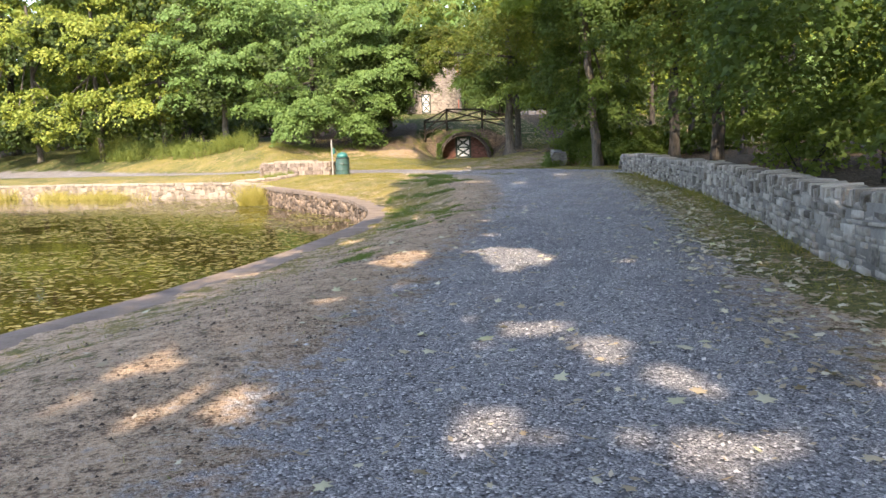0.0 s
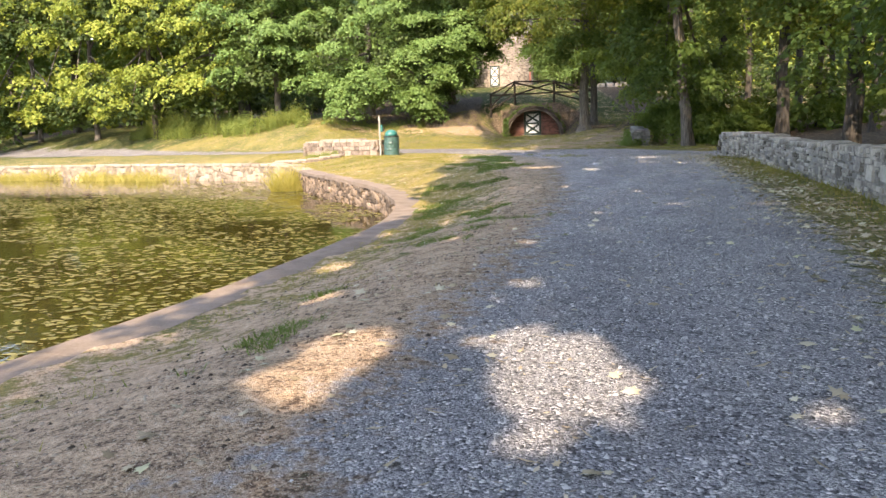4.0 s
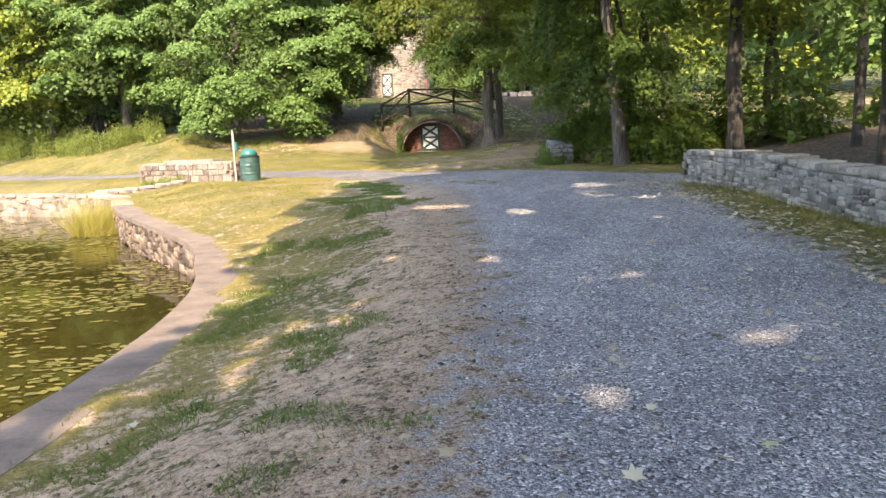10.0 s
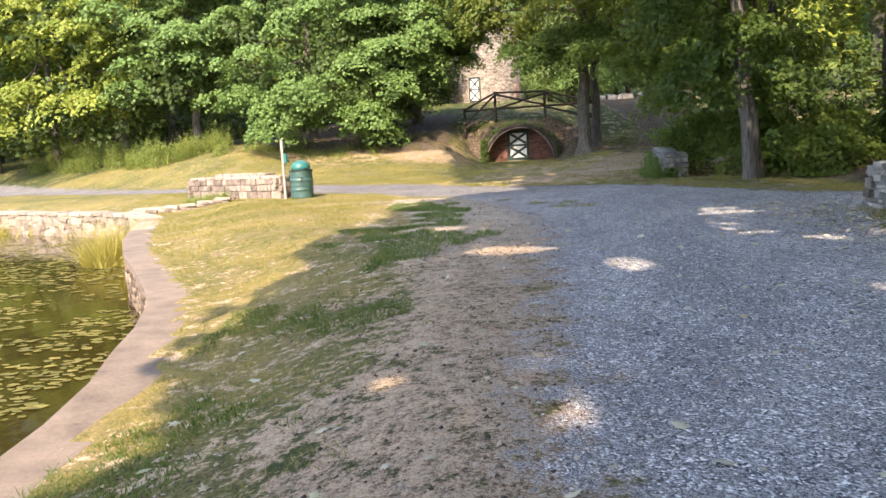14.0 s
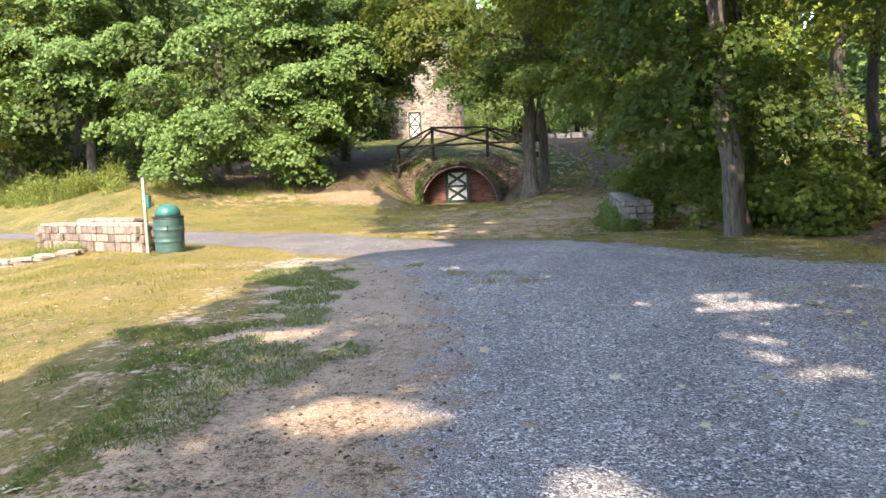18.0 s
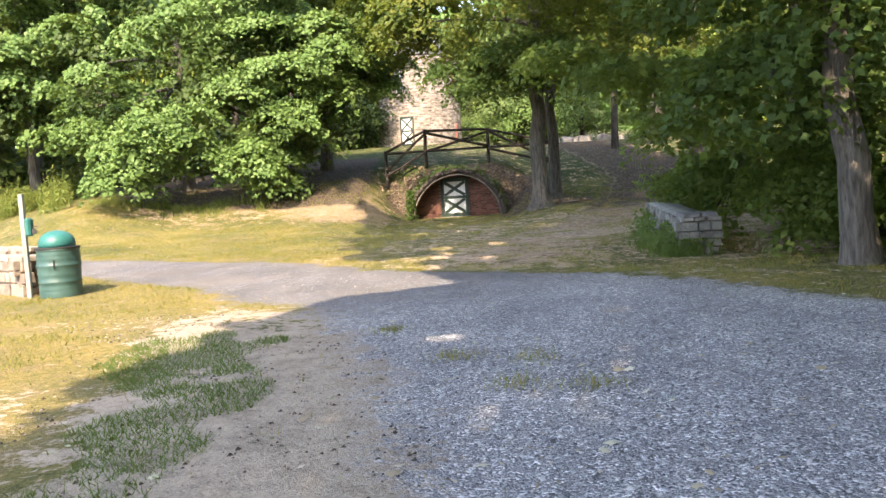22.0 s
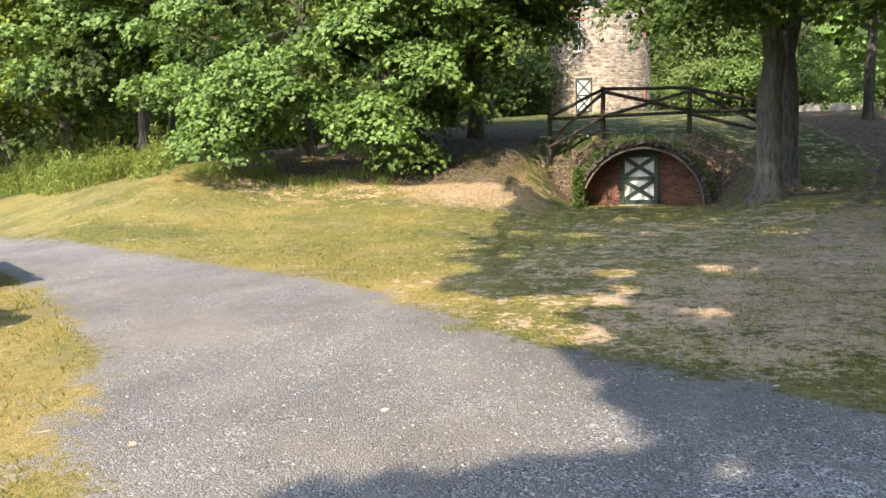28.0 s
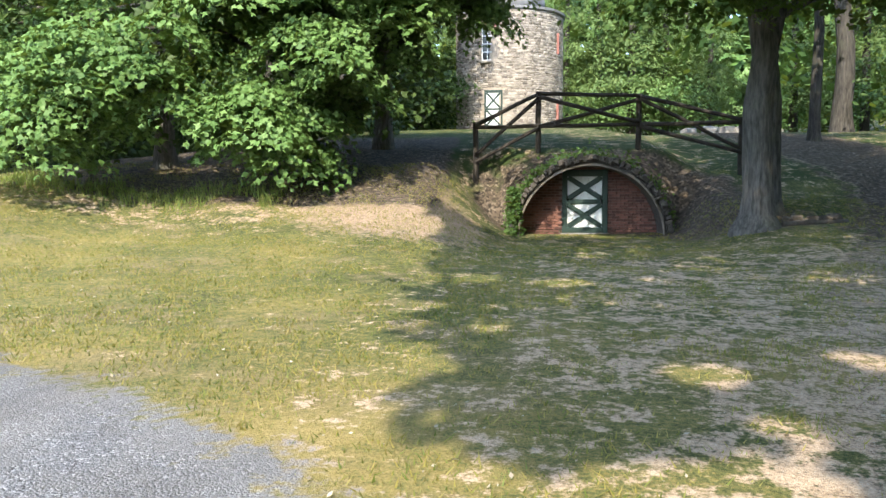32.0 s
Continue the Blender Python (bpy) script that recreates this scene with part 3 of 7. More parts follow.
def build_ground():
    xs, ys = spread(-12, 12, 0.19, -600, 600), spread(1, 63, 0.19, -500, 900)
    X, Y = np.meshgrid(xs, ys)
    X, Y = X.ravel(), Y.ravel()
    Z = ground_z(X, Y)
    w, h = len(xs), len(ys)
    i, j = np.meshgrid(np.arange(h - 1), np.arange(w - 1), indexing="ij")
    q = np.stack([i * w + j, i * w + j + 1, (i + 1) * w + j + 1, (i + 1) * w + j], -1).reshape(-1, 4)
    ob = arrays("ground", np.stack([X, Y, Z], 1), q, GROUND, smooth=True)
    tagged(ob, "park ground with gravel path, worn lawn and wooded bank", "ground", kind="structure")
    g = signed(GRAVEL, X, Y)
    strip = (1 - step(0.4 + 0.9 * step(24, 28, Y), 2.6 - 0.1 * step(24, 28, Y), -g)) * (1 - step(34, 38, Y)) * (X < 3)
    bare = 0.30 + (0.42 + 0.22 * step(22, 28, Y)) * strip + 0.25 * (1 - step(10, 22, Y)) * (X < 2)
    bare += 0.19 * step(-0.8, 1.6, X) * step(39, 42, Y) * (1 - step(52, 56, Y))
    bare -= 0.16 * step(0.8, 2.5, -signed(POND, X, Y)) * (X < -1.6) * (Y > 24)
    bare = np.where(distance_to(TRACK, X, Y) < 1.9, np.maximum(bare, 0.86 - 0.20 * distance_to(TRACK, X, Y) + 0.1 * step(53, 58, Y)), bare)
    sand = np.exp(-(((X + 2.3) / 1.9) ** 2 + ((Y - 56.4) / 2.6) ** 2)) * 1.0
    sand += 0.46 * np.exp(-(((X + 7.5) / 4.5) ** 2 + ((Y - 56.0) / 1.3) ** 2))
    bare += 0.30 * np.exp(-(((X + 7.5) / 5.0) ** 2 + ((Y - 56.2) / 1.4) ** 2))
    wx = np.interp(Y, [p[1] for p in WALL_LINE], [p[0] for p in WALL_LINE])
    litter = step(0.3, 1.4, X - wx - 0.3) * (Y < 30) + step(8.0 + 3.0 * step(44, 50, Y), 10.5 + 3.0 * step(44, 50, Y), X) * (Y >= 30) * (1 - step(60, 66, Y))
    litter += step(56.0, 57.2, Y) * (1 - step(64, 70, Y)) * (1 - step(-2.4, -1.2, X)) * step(-14, -11, X)
    litter *= 1 - step(13.5, 17, X) * step(36, 42, Y)
    litter += 0.42 * (distance_to(TRACK, X, Y) < 1.7) * step(45, 50, Y) + 0.5 * (distance_to(TRACK, X, Y) < 2.2) * step(53, 58, Y)
    s = (X + 4.5) * 0.588 + (Y - 45.3) * 0.809
    litter += step(8.5, 10.5, s) * (1 - step(-12, -8, X))
    litter += 0.9 * np.exp(-(((X - 4.6) / 1.4) ** 4 + ((Y - 59.6) / 1.9) ** 4)) + 0.6 * np.exp(-(((X + 0.6) / 0.8) ** 4 + ((Y - 60.2) / 1.2) ** 4))
    litter += 0.75 * np.exp(-(((X - 2.6) / 2.9) ** 4 + ((Y - 60.6) / 0.9) ** 4)) + 0.8 * np.exp(-(((X - 5.6) / 1.8) ** 2 + ((Y - 57.2) / 1.6) ** 2))
    # Greener far turf, plus shade darkening and a sunlit gold painted on the lawn.
    lush = 0.16 * step(43, 50, Y) + 0.15 * step(50, 56, Y) * (X > -3) + 0.25 * step(60.5, 61.5, Y) + 0.15 * step(-1.5, 0.5, X) * (Y < 44) - 0.28 * (1 - step(-2.4, -1.0, X)) * (Y < 43)
    for name, v in (("fresh", (0.05 + 0.95 * step(8, 22, Y)) * (1 - 0.5 * step(35.5, 39.5, Y + 0.8 * (1.5 - X)))), ("dust", step(35.5, 39.5, Y + 0.8 * (1.5 - X))), ("gravel", 0.5 + g * np.where((X < 3) & (Y < 37), 0.36, 0.55)), ("lush", lush), ("pale", step(24, 32, Y) * (1 - step(40.2, 42.5, Y + 0.35 * X))), ("bare", bare), ("sand", sand), ("litter", litter)):
        a = ob.data.attributes.new(name, "FLOAT", "POINT")
        a.data.foreach_set("value", np.clip(v, 0, 1.2).astype(np.float32))
    return ob


ground = build_ground()


# ---- stones ----
def stone_shapes(count, square, seed):
    """Unit stones: hulls of jittered points; square 1 is a dressed block, 0 a rounded boulder."""
    rg, out = random.Random(seed), []
    for k in range(count):
        bm = bmesh.new()
        for sx in (-1, 1):
            for sy in (-1, 1):
                for sz in (-1, 1):
                    for axis in range(3):
                        v = [sx * 0.5, sy * 0.5, sz * 0.5]
                        for a in range(3):
                            v[a] *= (1 - rg.uniform(0.02, 0.10)) if a == axis else (1 - rg.uniform(0.06, 0.16) - (1 - square) * rg.uniform(0.05, 0.42))
                        bm.verts.new(v)
        bmesh.ops.convex_hull(bm, input=bm.verts)
        loose = [v for v in bm.verts if not v.link_faces]
        bmesh.ops.delete(bm, geom=loose, context="VERTS")
        bmesh.ops.triangulate(bm, faces=bm.faces)
        me = bpy.data.meshes.new("stone")
        bm.to_mesh(me)
        bm.free()
        out.append(me)
    return out


def lay(pieces, shapes, parent, mat, name, limit=300, rest="stone_fill"):
    """Stones as parts up to the limit, the rest joined into one part."""
    rg = random.Random(len(pieces))
    mine = [s.copy() for s in shapes]
    for me in mine:
        me.materials.append(mat)
    inv = parent.matrix_world.inverted() if parent.matrix_world != Matrix() else Matrix.Translation(-parent.location)
    for m in pieces[:limit]:
        ob = new(name, rg.choice(mine))
        ob.parent = parent
        ob.matrix_parent_inverse = Matrix.Translation(-parent.location)
        ob.matrix_basis = m
    if len(pieces) > limit:
        V, F, n = [], [], 0
        data = []
        for me in shapes:
            co = np.zeros(len(me.vertices) * 3)
            me.vertices.foreach_get("co", co)
            data.append((co.reshape(-1, 3), np.array([p.vertices[:] for p in me.polygons])))
        for m in pieces[limit:]:
            co, f = rg.choice(data)
            a = np.array(m)
            V.append(co @ a[:3, :3].T + a[:3, 3])
            F.append(f + n)
            n += len(co)
        ob = arrays(rest, np.concatenate(V), np.concatenate(F), mat, parent)
        ob.matrix_parent_inverse = Matrix.Translation(-parent.location)
        ob["kind"] = "stuff"


def courses(line, low, high, side, depth, heights, lengths, seed, gap=0.012, skew=3.0, sink=0.0):
    """Poses of rubble laid in courses against the face of a line. side: which way it faces, 1 is to the left of the line's run."""
    rg = random.Random(seed)
    p = np.array(line, float)
    seg = np.hypot(*np.diff(p, axis=0).T)
    s = np.concatenate([[0], np.cumsum(seg)])
    out, level = [], 0.0
    top = max(high(*q) - low(*q) for q in line)
    while level < top:
        h = rg.uniform(*heights)
        u = rg.uniform(-0.2, 0)
        while u < s[-1]:
            l = rg.uniform(*lengths)
            c = min(max(u + l / 2, 0.02), s[-1] - 0.02)
            x, y = np.interp(c, s, p[:, 0]), np.interp(c, s, p[:, 1])
            xb, yb = np.interp(c + 0.15, s, p[:, 0]) - np.interp(c - 0.15, s, p[:, 0]), np.interp(c + 0.15, s, p[:, 1]) - np.interp(c - 0.15, s, p[:, 1])
            yaw = math.atan2(yb, xb)
            z0 = low(x, y)
            hh = min(h, high(x, y) - z0 - level)
            if hh > 0.035:
                off = side * (sink + rg.uniform(-0.02, 0.025))
                m = Matrix.Translation((x - math.sin(yaw) * off, y + math.cos(yaw) * off, z0 + level + hh / 2)) @ Euler((radians(rg.uniform(-skew, skew)), radians(rg.uniform(-skew, skew)), yaw)).to_matrix().to_4x4()
                out.append(m @ Matrix.Diagonal((l - gap, depth * rg.uniform(0.85, 1.1), hh - gap, 1)))
            u += l
        level += h
    return out


def band(line, off0, off1, low, high, gap=0.4):
    """A solid strip along a line between two sideways offsets."""
    q, t = resample(line, gap)
    n = np.stack([-t[:, 1], t[:, 0]], 1)
    V = []
    for o, f in ((off0, low), (off0, high), (off1, high), (off1, low)):
        xy = q + n * o
        V.append(np.column_stack([xy, [f(x, y) for x, y in q]]))
    k = len(q)
    V = np.concatenate(V)
    F = []
    for a in range(4):
        b = (a + 1) % 4
        for i in range(k - 1):
            F.append((a * k + i, a * k + i + 1, b * k + i + 1, b * k + i))
    F += [(0, k, 2 * k, 3 * k), (k - 1, 4 * k - 1, 3 * k - 1, 2 * k - 1)]
    return V, F


def rubble(line, low, high, side, sizes, seed, depth=0.2, roll=24.0, sink=0.0, fill=0.80):
    """Poses of random rubble, not coursed, against the face of a line."""
    rg = random.Random(seed)
    p = np.array(line, float)
    seg = np.hypot(*np.diff(p, axis=0).T)
    s = np.concatenate([[0], np.cumsum(seg)])
    mean = (sizes[0] + sizes[1]) / 2
    out, u = [], 0.0
    while u < s[-1]:
        v, first = rg.uniform(-0.03, 0.05), True
        col = rg.uniform(sizes[0], sizes[1])
        while True:
            w = rg.uniform(*sizes)
            h = w * rg.uniform(0.45, 0.8)
            c = min(max(u + rg.uniform(-0.3, 0.3) * mean, 0.03), s[-1] - 0.03)
            x, y = np.interp(c, s, p[:, 0]), np.interp(c, s, p[:, 1])
            yaw = math.atan2(np.interp(c + 0.15, s, p[:, 1]) - np.interp(c - 0.15, s, p[:, 1]), np.interp(c + 0.15, s, p[:, 0]) - np.interp(c - 0.15, s, p[:, 0]))
            z0, z1 = low(x, y), high(x, y)
            h = min(h, z1 - z0 - v)
            if h < 0.06:
                break
            off = side * (sink + rg.uniform(-0.03, 0.03))
            m = Matrix.Translation((x - math.sin(yaw) * off, y + math.cos(yaw) * off, z0 + v + h / 2)) @ Euler((radians(rg.uniform(-6, 6)), radians(rg.uniform(-roll, roll)), yaw)).to_matrix().to_4x4()
            out.append(m @ Matrix.Diagonal((w * 1.1, depth * rg.uniform(0.8, 1.15), h * 1.04, 1)))
            v += h * 0.95
        u += mean * fill
    return out


RUBBLE = stone_shapes(12, 0.45, 5)
BLOCKS = stone_shapes(10, 0.9, 6)
ROUND = stone_shapes(10, 0.15, 8)
FLATS = stone_shapes(16, 0.82, 15)

# ---- roadside wall ----
def roadside_wall():
    line = [p for p in WALL_LINE if p[1] > -7]
    base = lambda x, y: gz(x, y) - 0.05
    top = lambda x, y: gz(x - 0.3, y) + 0.70
    w = thing("stone_wall", *line[-1], 0, "long low grey rubble stone wall with flat cap stones", "stone wall", kind="structure")
    V, F = band(line, -0.44, -0.013, lambda x, y: base(x, y), lambda x, y: top(x, y) - 0.03, 0.5)
    arrays("mortar_core", V, F, MORTAR, w).matrix_parent_inverse = Matrix.Translation(-w.location)
    near = [p for p in line if p[1] > 5.0]
    face = courses(near, base, lambda x, y: top(x, y) - 0.03, -1, 0.2, (0.04, 0.105), (0.10, 0.40), 21, 0.010, 5.0, 0.088)
    face += rubble(near, base, lambda x, y: top(x, y) - 0.05, -1, (0.16, 0.34), 25, 0.2, 5, sink=0.078, fill=2.6)[::2]
    face.sort(key=lambda m: abs(m.translation.y - 17))
    end = courses([(near[-1][0] + 0.0, near[-1][1] - 0.09), (near[-1][0] + 0.45, near[-1][1] - 0.05)], base, lambda x, y: top(x, y) - 0.03, 1, 0.2, (0.13, 0.22), (0.18, 0.3), 23, skew=1.0)
    rg = random.Random(4)
    caps = []
    edgewise = resample([p for p in near if p[1] < 21], 0.085)
    for (x, y), (tx, ty) in zip(*edgewise):
        m = Matrix.Translation((x + ty * 0.23, y - tx * 0.23, top(x, y) - 0.02 + rg.uniform(-0.02, 0.03))) @ Euler((radians(rg.uniform(-4, 4)), radians(rg.uniform(-16, 10)), math.atan2(ty, tx) + radians(rg.uniform(-9, 9)))).to_matrix().to_4x4()
        caps.append(m @ Matrix.Diagonal((rg.uniform(0.05, 0.11), rg.uniform(0.38, 0.52), rg.uniform(0.12, 0.19), 1)))
    for (x, y), (tx, ty) in zip(*resample([p for p in near if p[1] > 20.5], 0.33)):
        yaw = math.atan2(ty, tx)
        m = Matrix.Translation((x + ty * 0.24, y - tx * 0.24, top(x, y) - 0.03 + rg.uniform(-0.012, 0.014))) @ Euler((radians(rg.uniform(-2, 2)), radians(rg.uniform(-3, 3)), yaw + radians(rg.uniform(-6, 6)))).to_matrix().to_4x4()
        caps.append(m @ Matrix.Diagonal((rg.uniform(0.3, 0.42), rg.uniform(0.5, 0.6), rg.uniform(0.09, 0.14), 1)))
    lay(end + face, FLATS, w, WALL_STONE, "stone", 300)
    lay(caps, FLATS, w, WALL_STONE, "cap_stone", 100)


# ---- pond ----
def pond():
    ring = [p for p in POND]
    bm = bmesh.new()
    f = bm.faces.new([bm.verts.new((x, y, 0)) for x, y in ring])
    bmesh.ops.triangulate(bm, faces=[f])
    ob = part("water", bm, WATER, None)
    ob.location.z = -0.92
    tagged(ob, "still brown-green pond water with reflections", "water", kind="structure")
    near = [p for p in POND_NEAR if p[1] > 3]
    w = thing("pond_wall", -2, 20, -0.9, "dry-laid brown rubble retaining wall with a concrete coping", "retaining wall", kind="structure")
    back_to = Matrix.Translation(-w.location)
    V, F = band(near, -0.30, -0.02, lambda x, y: -1.3, lambda x, y: coping_z(y) - 0.05, 0.4)
    arrays("earth_core", V, F, DARK_MORTAR, w).matrix_parent_inverse = back_to
    face = rubble([p for p in near if p[1] > 16], lambda x, y: -1.05, lambda x, y: coping_z(y) - 0.07, 1, (0.13, 0.34), 31, 0.22, 18, sink=-0.07)
    face.sort(key=lambda m: -m.translation.y if m.translation.y > 20.5 else 99)
    lay(face, RUBBLE, w, POND_STONE, "stone", 300)
    # coping slabs
    q, t = resample(near, 0.95)
    for i in range(len(q) - 1):
        a, b = q[i], q[i + 1]
        na, nb = np.array([t[i][1], -t[i][0]]), np.array([t[i + 1][1], -t[i + 1][0]])
        end = a[1] > 34.2
        bm = bmesh.new()
        lo, rows = [], []
        for k, (p, n, e) in enumerate(((a, na, 0.0008), (b, nb, -0.0008))):
            rg = random.Random(i + k)
            d = (b - a) / np.hypot(*(b - a)) * e
            for o in (-0.06 + rg.uniform(-0.03, 0.02), 0.52 + rg.uniform(-0.05, 0.06)):
                xy = p + n * o + d
                z = float(coping_z(p[1])) + rg.uniform(-0.006, 0.008)
                rows.append((xy[0], xy[1], z))
        tops = [bm.verts.new(r) for r in rows]
        lows = [bm.verts.new((r[0], r[1], r[2] - 0.11)) for r in rows]
        order = (0, 1, 3, 2)
        bm.faces.new([tops[k] for k in order])
        bm.faces.new([lows[k] for k in reversed(order)])
        for k in range(4):
            u, v = order[k], order[(k + 1) % 4]
            bm.faces.new((tops[v], tops[u], lows[u], lows[v]))
        bmesh.ops.recalc_face_normals(bm, faces=bm.faces)
        bmesh.ops.bevel(bm, geom=[e for e in bm.edges if all(v in tops for v in e.verts)], offset=0.004, segments=1, affect="EDGES")
        s = part("coping_slab", bm, PALE_SLAB if end else COPING, w, "pale stone slab" if end else "")
        s.matrix_parent_inverse = back_to
    # far bank
    f = thing("far_bank_wall", -15, 43, -0.9, "low pale rubble wall along the far pond bank", "retaining wall", kind="structure")
    fl = [p for p in POND_FAR if p[0] > -45]
    V, F = band(fl, -0.35, -0.02, lambda x, y: -1.3, lambda x, y: -0.14, 0.6)
    arrays("mortar_core", V, F, MORTAR, f).matrix_parent_inverse = Matrix.Translation(-f.location)
    face = rubble(fl, lambda x, y: -1.02, lambda x, y: -0.14, 1, (0.22, 0.6), 41, 0.22, 10, sink=-0.08)
    face.sort(key=lambda m: -m.translation.x)
    lay(face, ROUND, f, BANK_STONE, "stone", 280)
    rg = random.Random(9)
    caps = []
    for (x, y), (tx, ty) in zip(*resample(fl, 0.8)):
        yaw = math.atan2(ty, tx)
        caps.append(Matrix.Translation((x + ty * 0.22, y - tx * 0.22, -0.10 + rg.uniform(-0.015, 0.015))) @ Euler((0, radians(rg.uniform(-2, 2)), yaw)).to_matrix().to_4x4() @ Matrix.Diagonal((0.78, 0.6, 0.12, 1)))
    lay(caps, BLOCKS, f, PALE_SLAB, "cap_stone", 60)


def masonry(name, corners, thick, low, high, mat, core, label, category, seed, heights=(0.14, 0.26), lengths=(0.2, 0.5), cap=None, shapes=BLOCKS, closed_ends=True):
    """A free-standing wall run of blocks along corners, faced on both sides and at its ends."""
    w = thing(name, *corners[0], low(*corners[0]), label, category)
    back_to = Matrix.Translation(-w.location)
    V, F = band(resample(corners, 0.2)[0].tolist() + [corners[-1]], -thick / 2 + 0.05, thick / 2 - 0.05, low, lambda x, y: high(x, y) - 0.04, 0.3)
    arrays("mortar_core", V, F, core, w).matrix_parent_inverse = back_to
    pieces = []
    for k, (a, b) in enumerate(zip(corners[:-1], corners[1:])):
        d = np.array(b, float) - np.array(a, float)
        n = np.array([-d[1], d[0]]) / np.hypot(*d)
        for side in (1, -1):
            o = n * side * (thick / 2 - 0.09)
            pieces += courses([tuple(np.array(a) + o), tuple(np.array(b) + o)], low, high, side, 0.2, heights, lengths, seed + k * 7 + side)
    for p, q in ((corners[0], corners[1]), (corners[-1], corners[-2])):
        d = np.array(p, float) - np.array(q, float)
        d /= np.hypot(*d)
        n = np.array([-d[1], d[0]])
        c = np.array(p) - d * 0.05
        pieces += courses([tuple(c - n * thick * 0.46), tuple(c + n * thick * 0.46)], low, high, 1, 0.2, heights, lengths, seed + 90)
    lay(pieces, shapes, w, mat, "stone", 300)
    if cap:
        rg, caps = random.Random(seed), []
        for (x, y), (tx, ty) in zip(*resample(corners, 0.55)):
            caps.append(Matrix.Translation((x + tx * 0.27, y + ty * 0.27, high(x, y) + 0.02)) @ Euler((0, radians(rg.uniform(-2, 2)), math.atan2(ty, tx))).to_matrix().to_4x4() @ Matrix.Diagonal((0.54, thick * 1.08, 0.09, 1)))
        lay(caps, BLOCKS, w, cap, "cap_stone", 60)
    return w


# ---- litter drums and post ----
def revolve(bm, profile, sides=32, x=0.0, y=0.0):
    rings = []
    for r, z in profile:
        rings.append([bm.verts.new((x + r * math.cos(2 * math.pi * k / sides), y + r * math.sin(2 * math.pi * k / sides), z)) for k in range(sides)])
    for a, b in zip(rings[:-1], rings[1:]):
        for k in range(sides):
            bm.faces.new((a[k], a[(k + 1) % sides], b[(k + 1) % sides], b[k]))
    bm.faces.new(list(reversed(rings[0])))
    bm.faces.new(rings[-1])
    return bm


def drum(x, y):
    t = thing("trash_barrel", x, y, gz(x, y) - 0.02, "dented dark green steel drum with a teal domed lid", "trash can")
    ribs = [(0.345, 0.0), (0.355, 0.02)]
    for z in (0.09, 0.17, 0.29, 0.42, 0.58, 0.70, 0.78):
        big = 0.012 if z in (0.29, 0.58) else 0.003
        ribs += [(0.350, z - 0.03), (0.350 + big, z - 0.012), (0.350 + big, z + 0.012), (0.350, z + 0.03)]
    ribs += [(0.350, 0.83), (0.362, 0.845), (0.362, 0.87), (0.34, 0.87)]
    bm = revolve(bmesh.new(), ribs)
    for v in bm.verts:
        v.co.x += 0.012 * noise.noise(v.co * 3.0)
        v.co.y += 0.012 * noise.noise(v.co * 3.0 + Vector((5, 1, 2)))
    part("drum_body", bm, DRUM_PAINT, t, "", True)
    part("rim_band", revolve(bmesh.new(), [(0.367, 0.862), (0.372, 0.87), (0.372, 0.895), (0.35, 0.9)]), BLACK, t, "black rubber rim")
    dome = [(0.30, 0.895), (0.30, 0.96)] + [(0.30 * math.cos(a), 0.97 + 0.22 * math.sin(a)) for a in np.linspace(0.05, 1.5, 9)]
    part("lid", revolve(bmesh.new(), dome), LID_PAINT, t, "teal domed plastic lid", True)
    bm = bmesh.new()
    bmesh.ops.create_cone(bm, segments=8, radius1=0.012, radius2=0.012, depth=0.16, matrix=pose(0.10, -0.355, 0.60))
    part("handle", bm, BLACK, t)


def small_drum(x, y):
    t = thing("open_barrel", x, y, gz(x, y) - 0.02, "smaller faded teal drum standing behind the lidded one", "trash can")
    ribs = [(0.27, 0.0), (0.275, 0.02)]
    for z in (0.2, 0.42):
        ribs += [(0.272, z - 0.03), (0.284, z), (0.272, z + 0.03)]
    part("drum_body", revolve(bmesh.new(), ribs + [(0.272, 0.62), (0.28, 0.63), (0.28, 0.65), (0.26, 0.65), (0.255, 0.3)]), LID_PAINT, t, "", True)


def bin_post(x, y):
    t = thing("sign_post", x, y, gz(x, y) - 0.05, "weathered pale grey wooden post with a teal bag dispenser", "post")
    part("post_shaft", boxed(-0.038, 0.038, -0.038, 0.038, 0, 1.86, bevel=0.008), GREY_WOOD, t)
    part("post_cap", boxed(-0.042, 0.042, -0.042, 0.042, 1.86, 1.885, bevel=0.008), GREY_WOOD, t)
    d = part("dispenser", boxed(0.038, 0.15, -0.08, 0.08, 1.14, 1.46, bevel=0.03), LID_PAINT, t, "teal plastic bag dispenser box")
    bm = bmesh.new()
    bmesh.ops.create_cone(bm, cap_ends=True, segments=16, radius1=0.05, radius2=0.05, depth=0.02, matrix=pose(0.19, -0.02, 1.22, 90))
    part("bag_opening", bm, BLACK, d)
    part("bracket", boxed(0.15, 0.25, -0.02, 0.0, 1.30, 1.32), BLACK, d)


# ---- brick-fronted cellar in the bank ----
CX, CY, CZ, CA, CB = 1.95, 60.08, 0.58, 1.83, 1.84


def arch_z(x, a=CA, b=CB):
    return CZ + b * math.sqrt(max(0.0, 1 - ((x - CX) / a) ** 2))


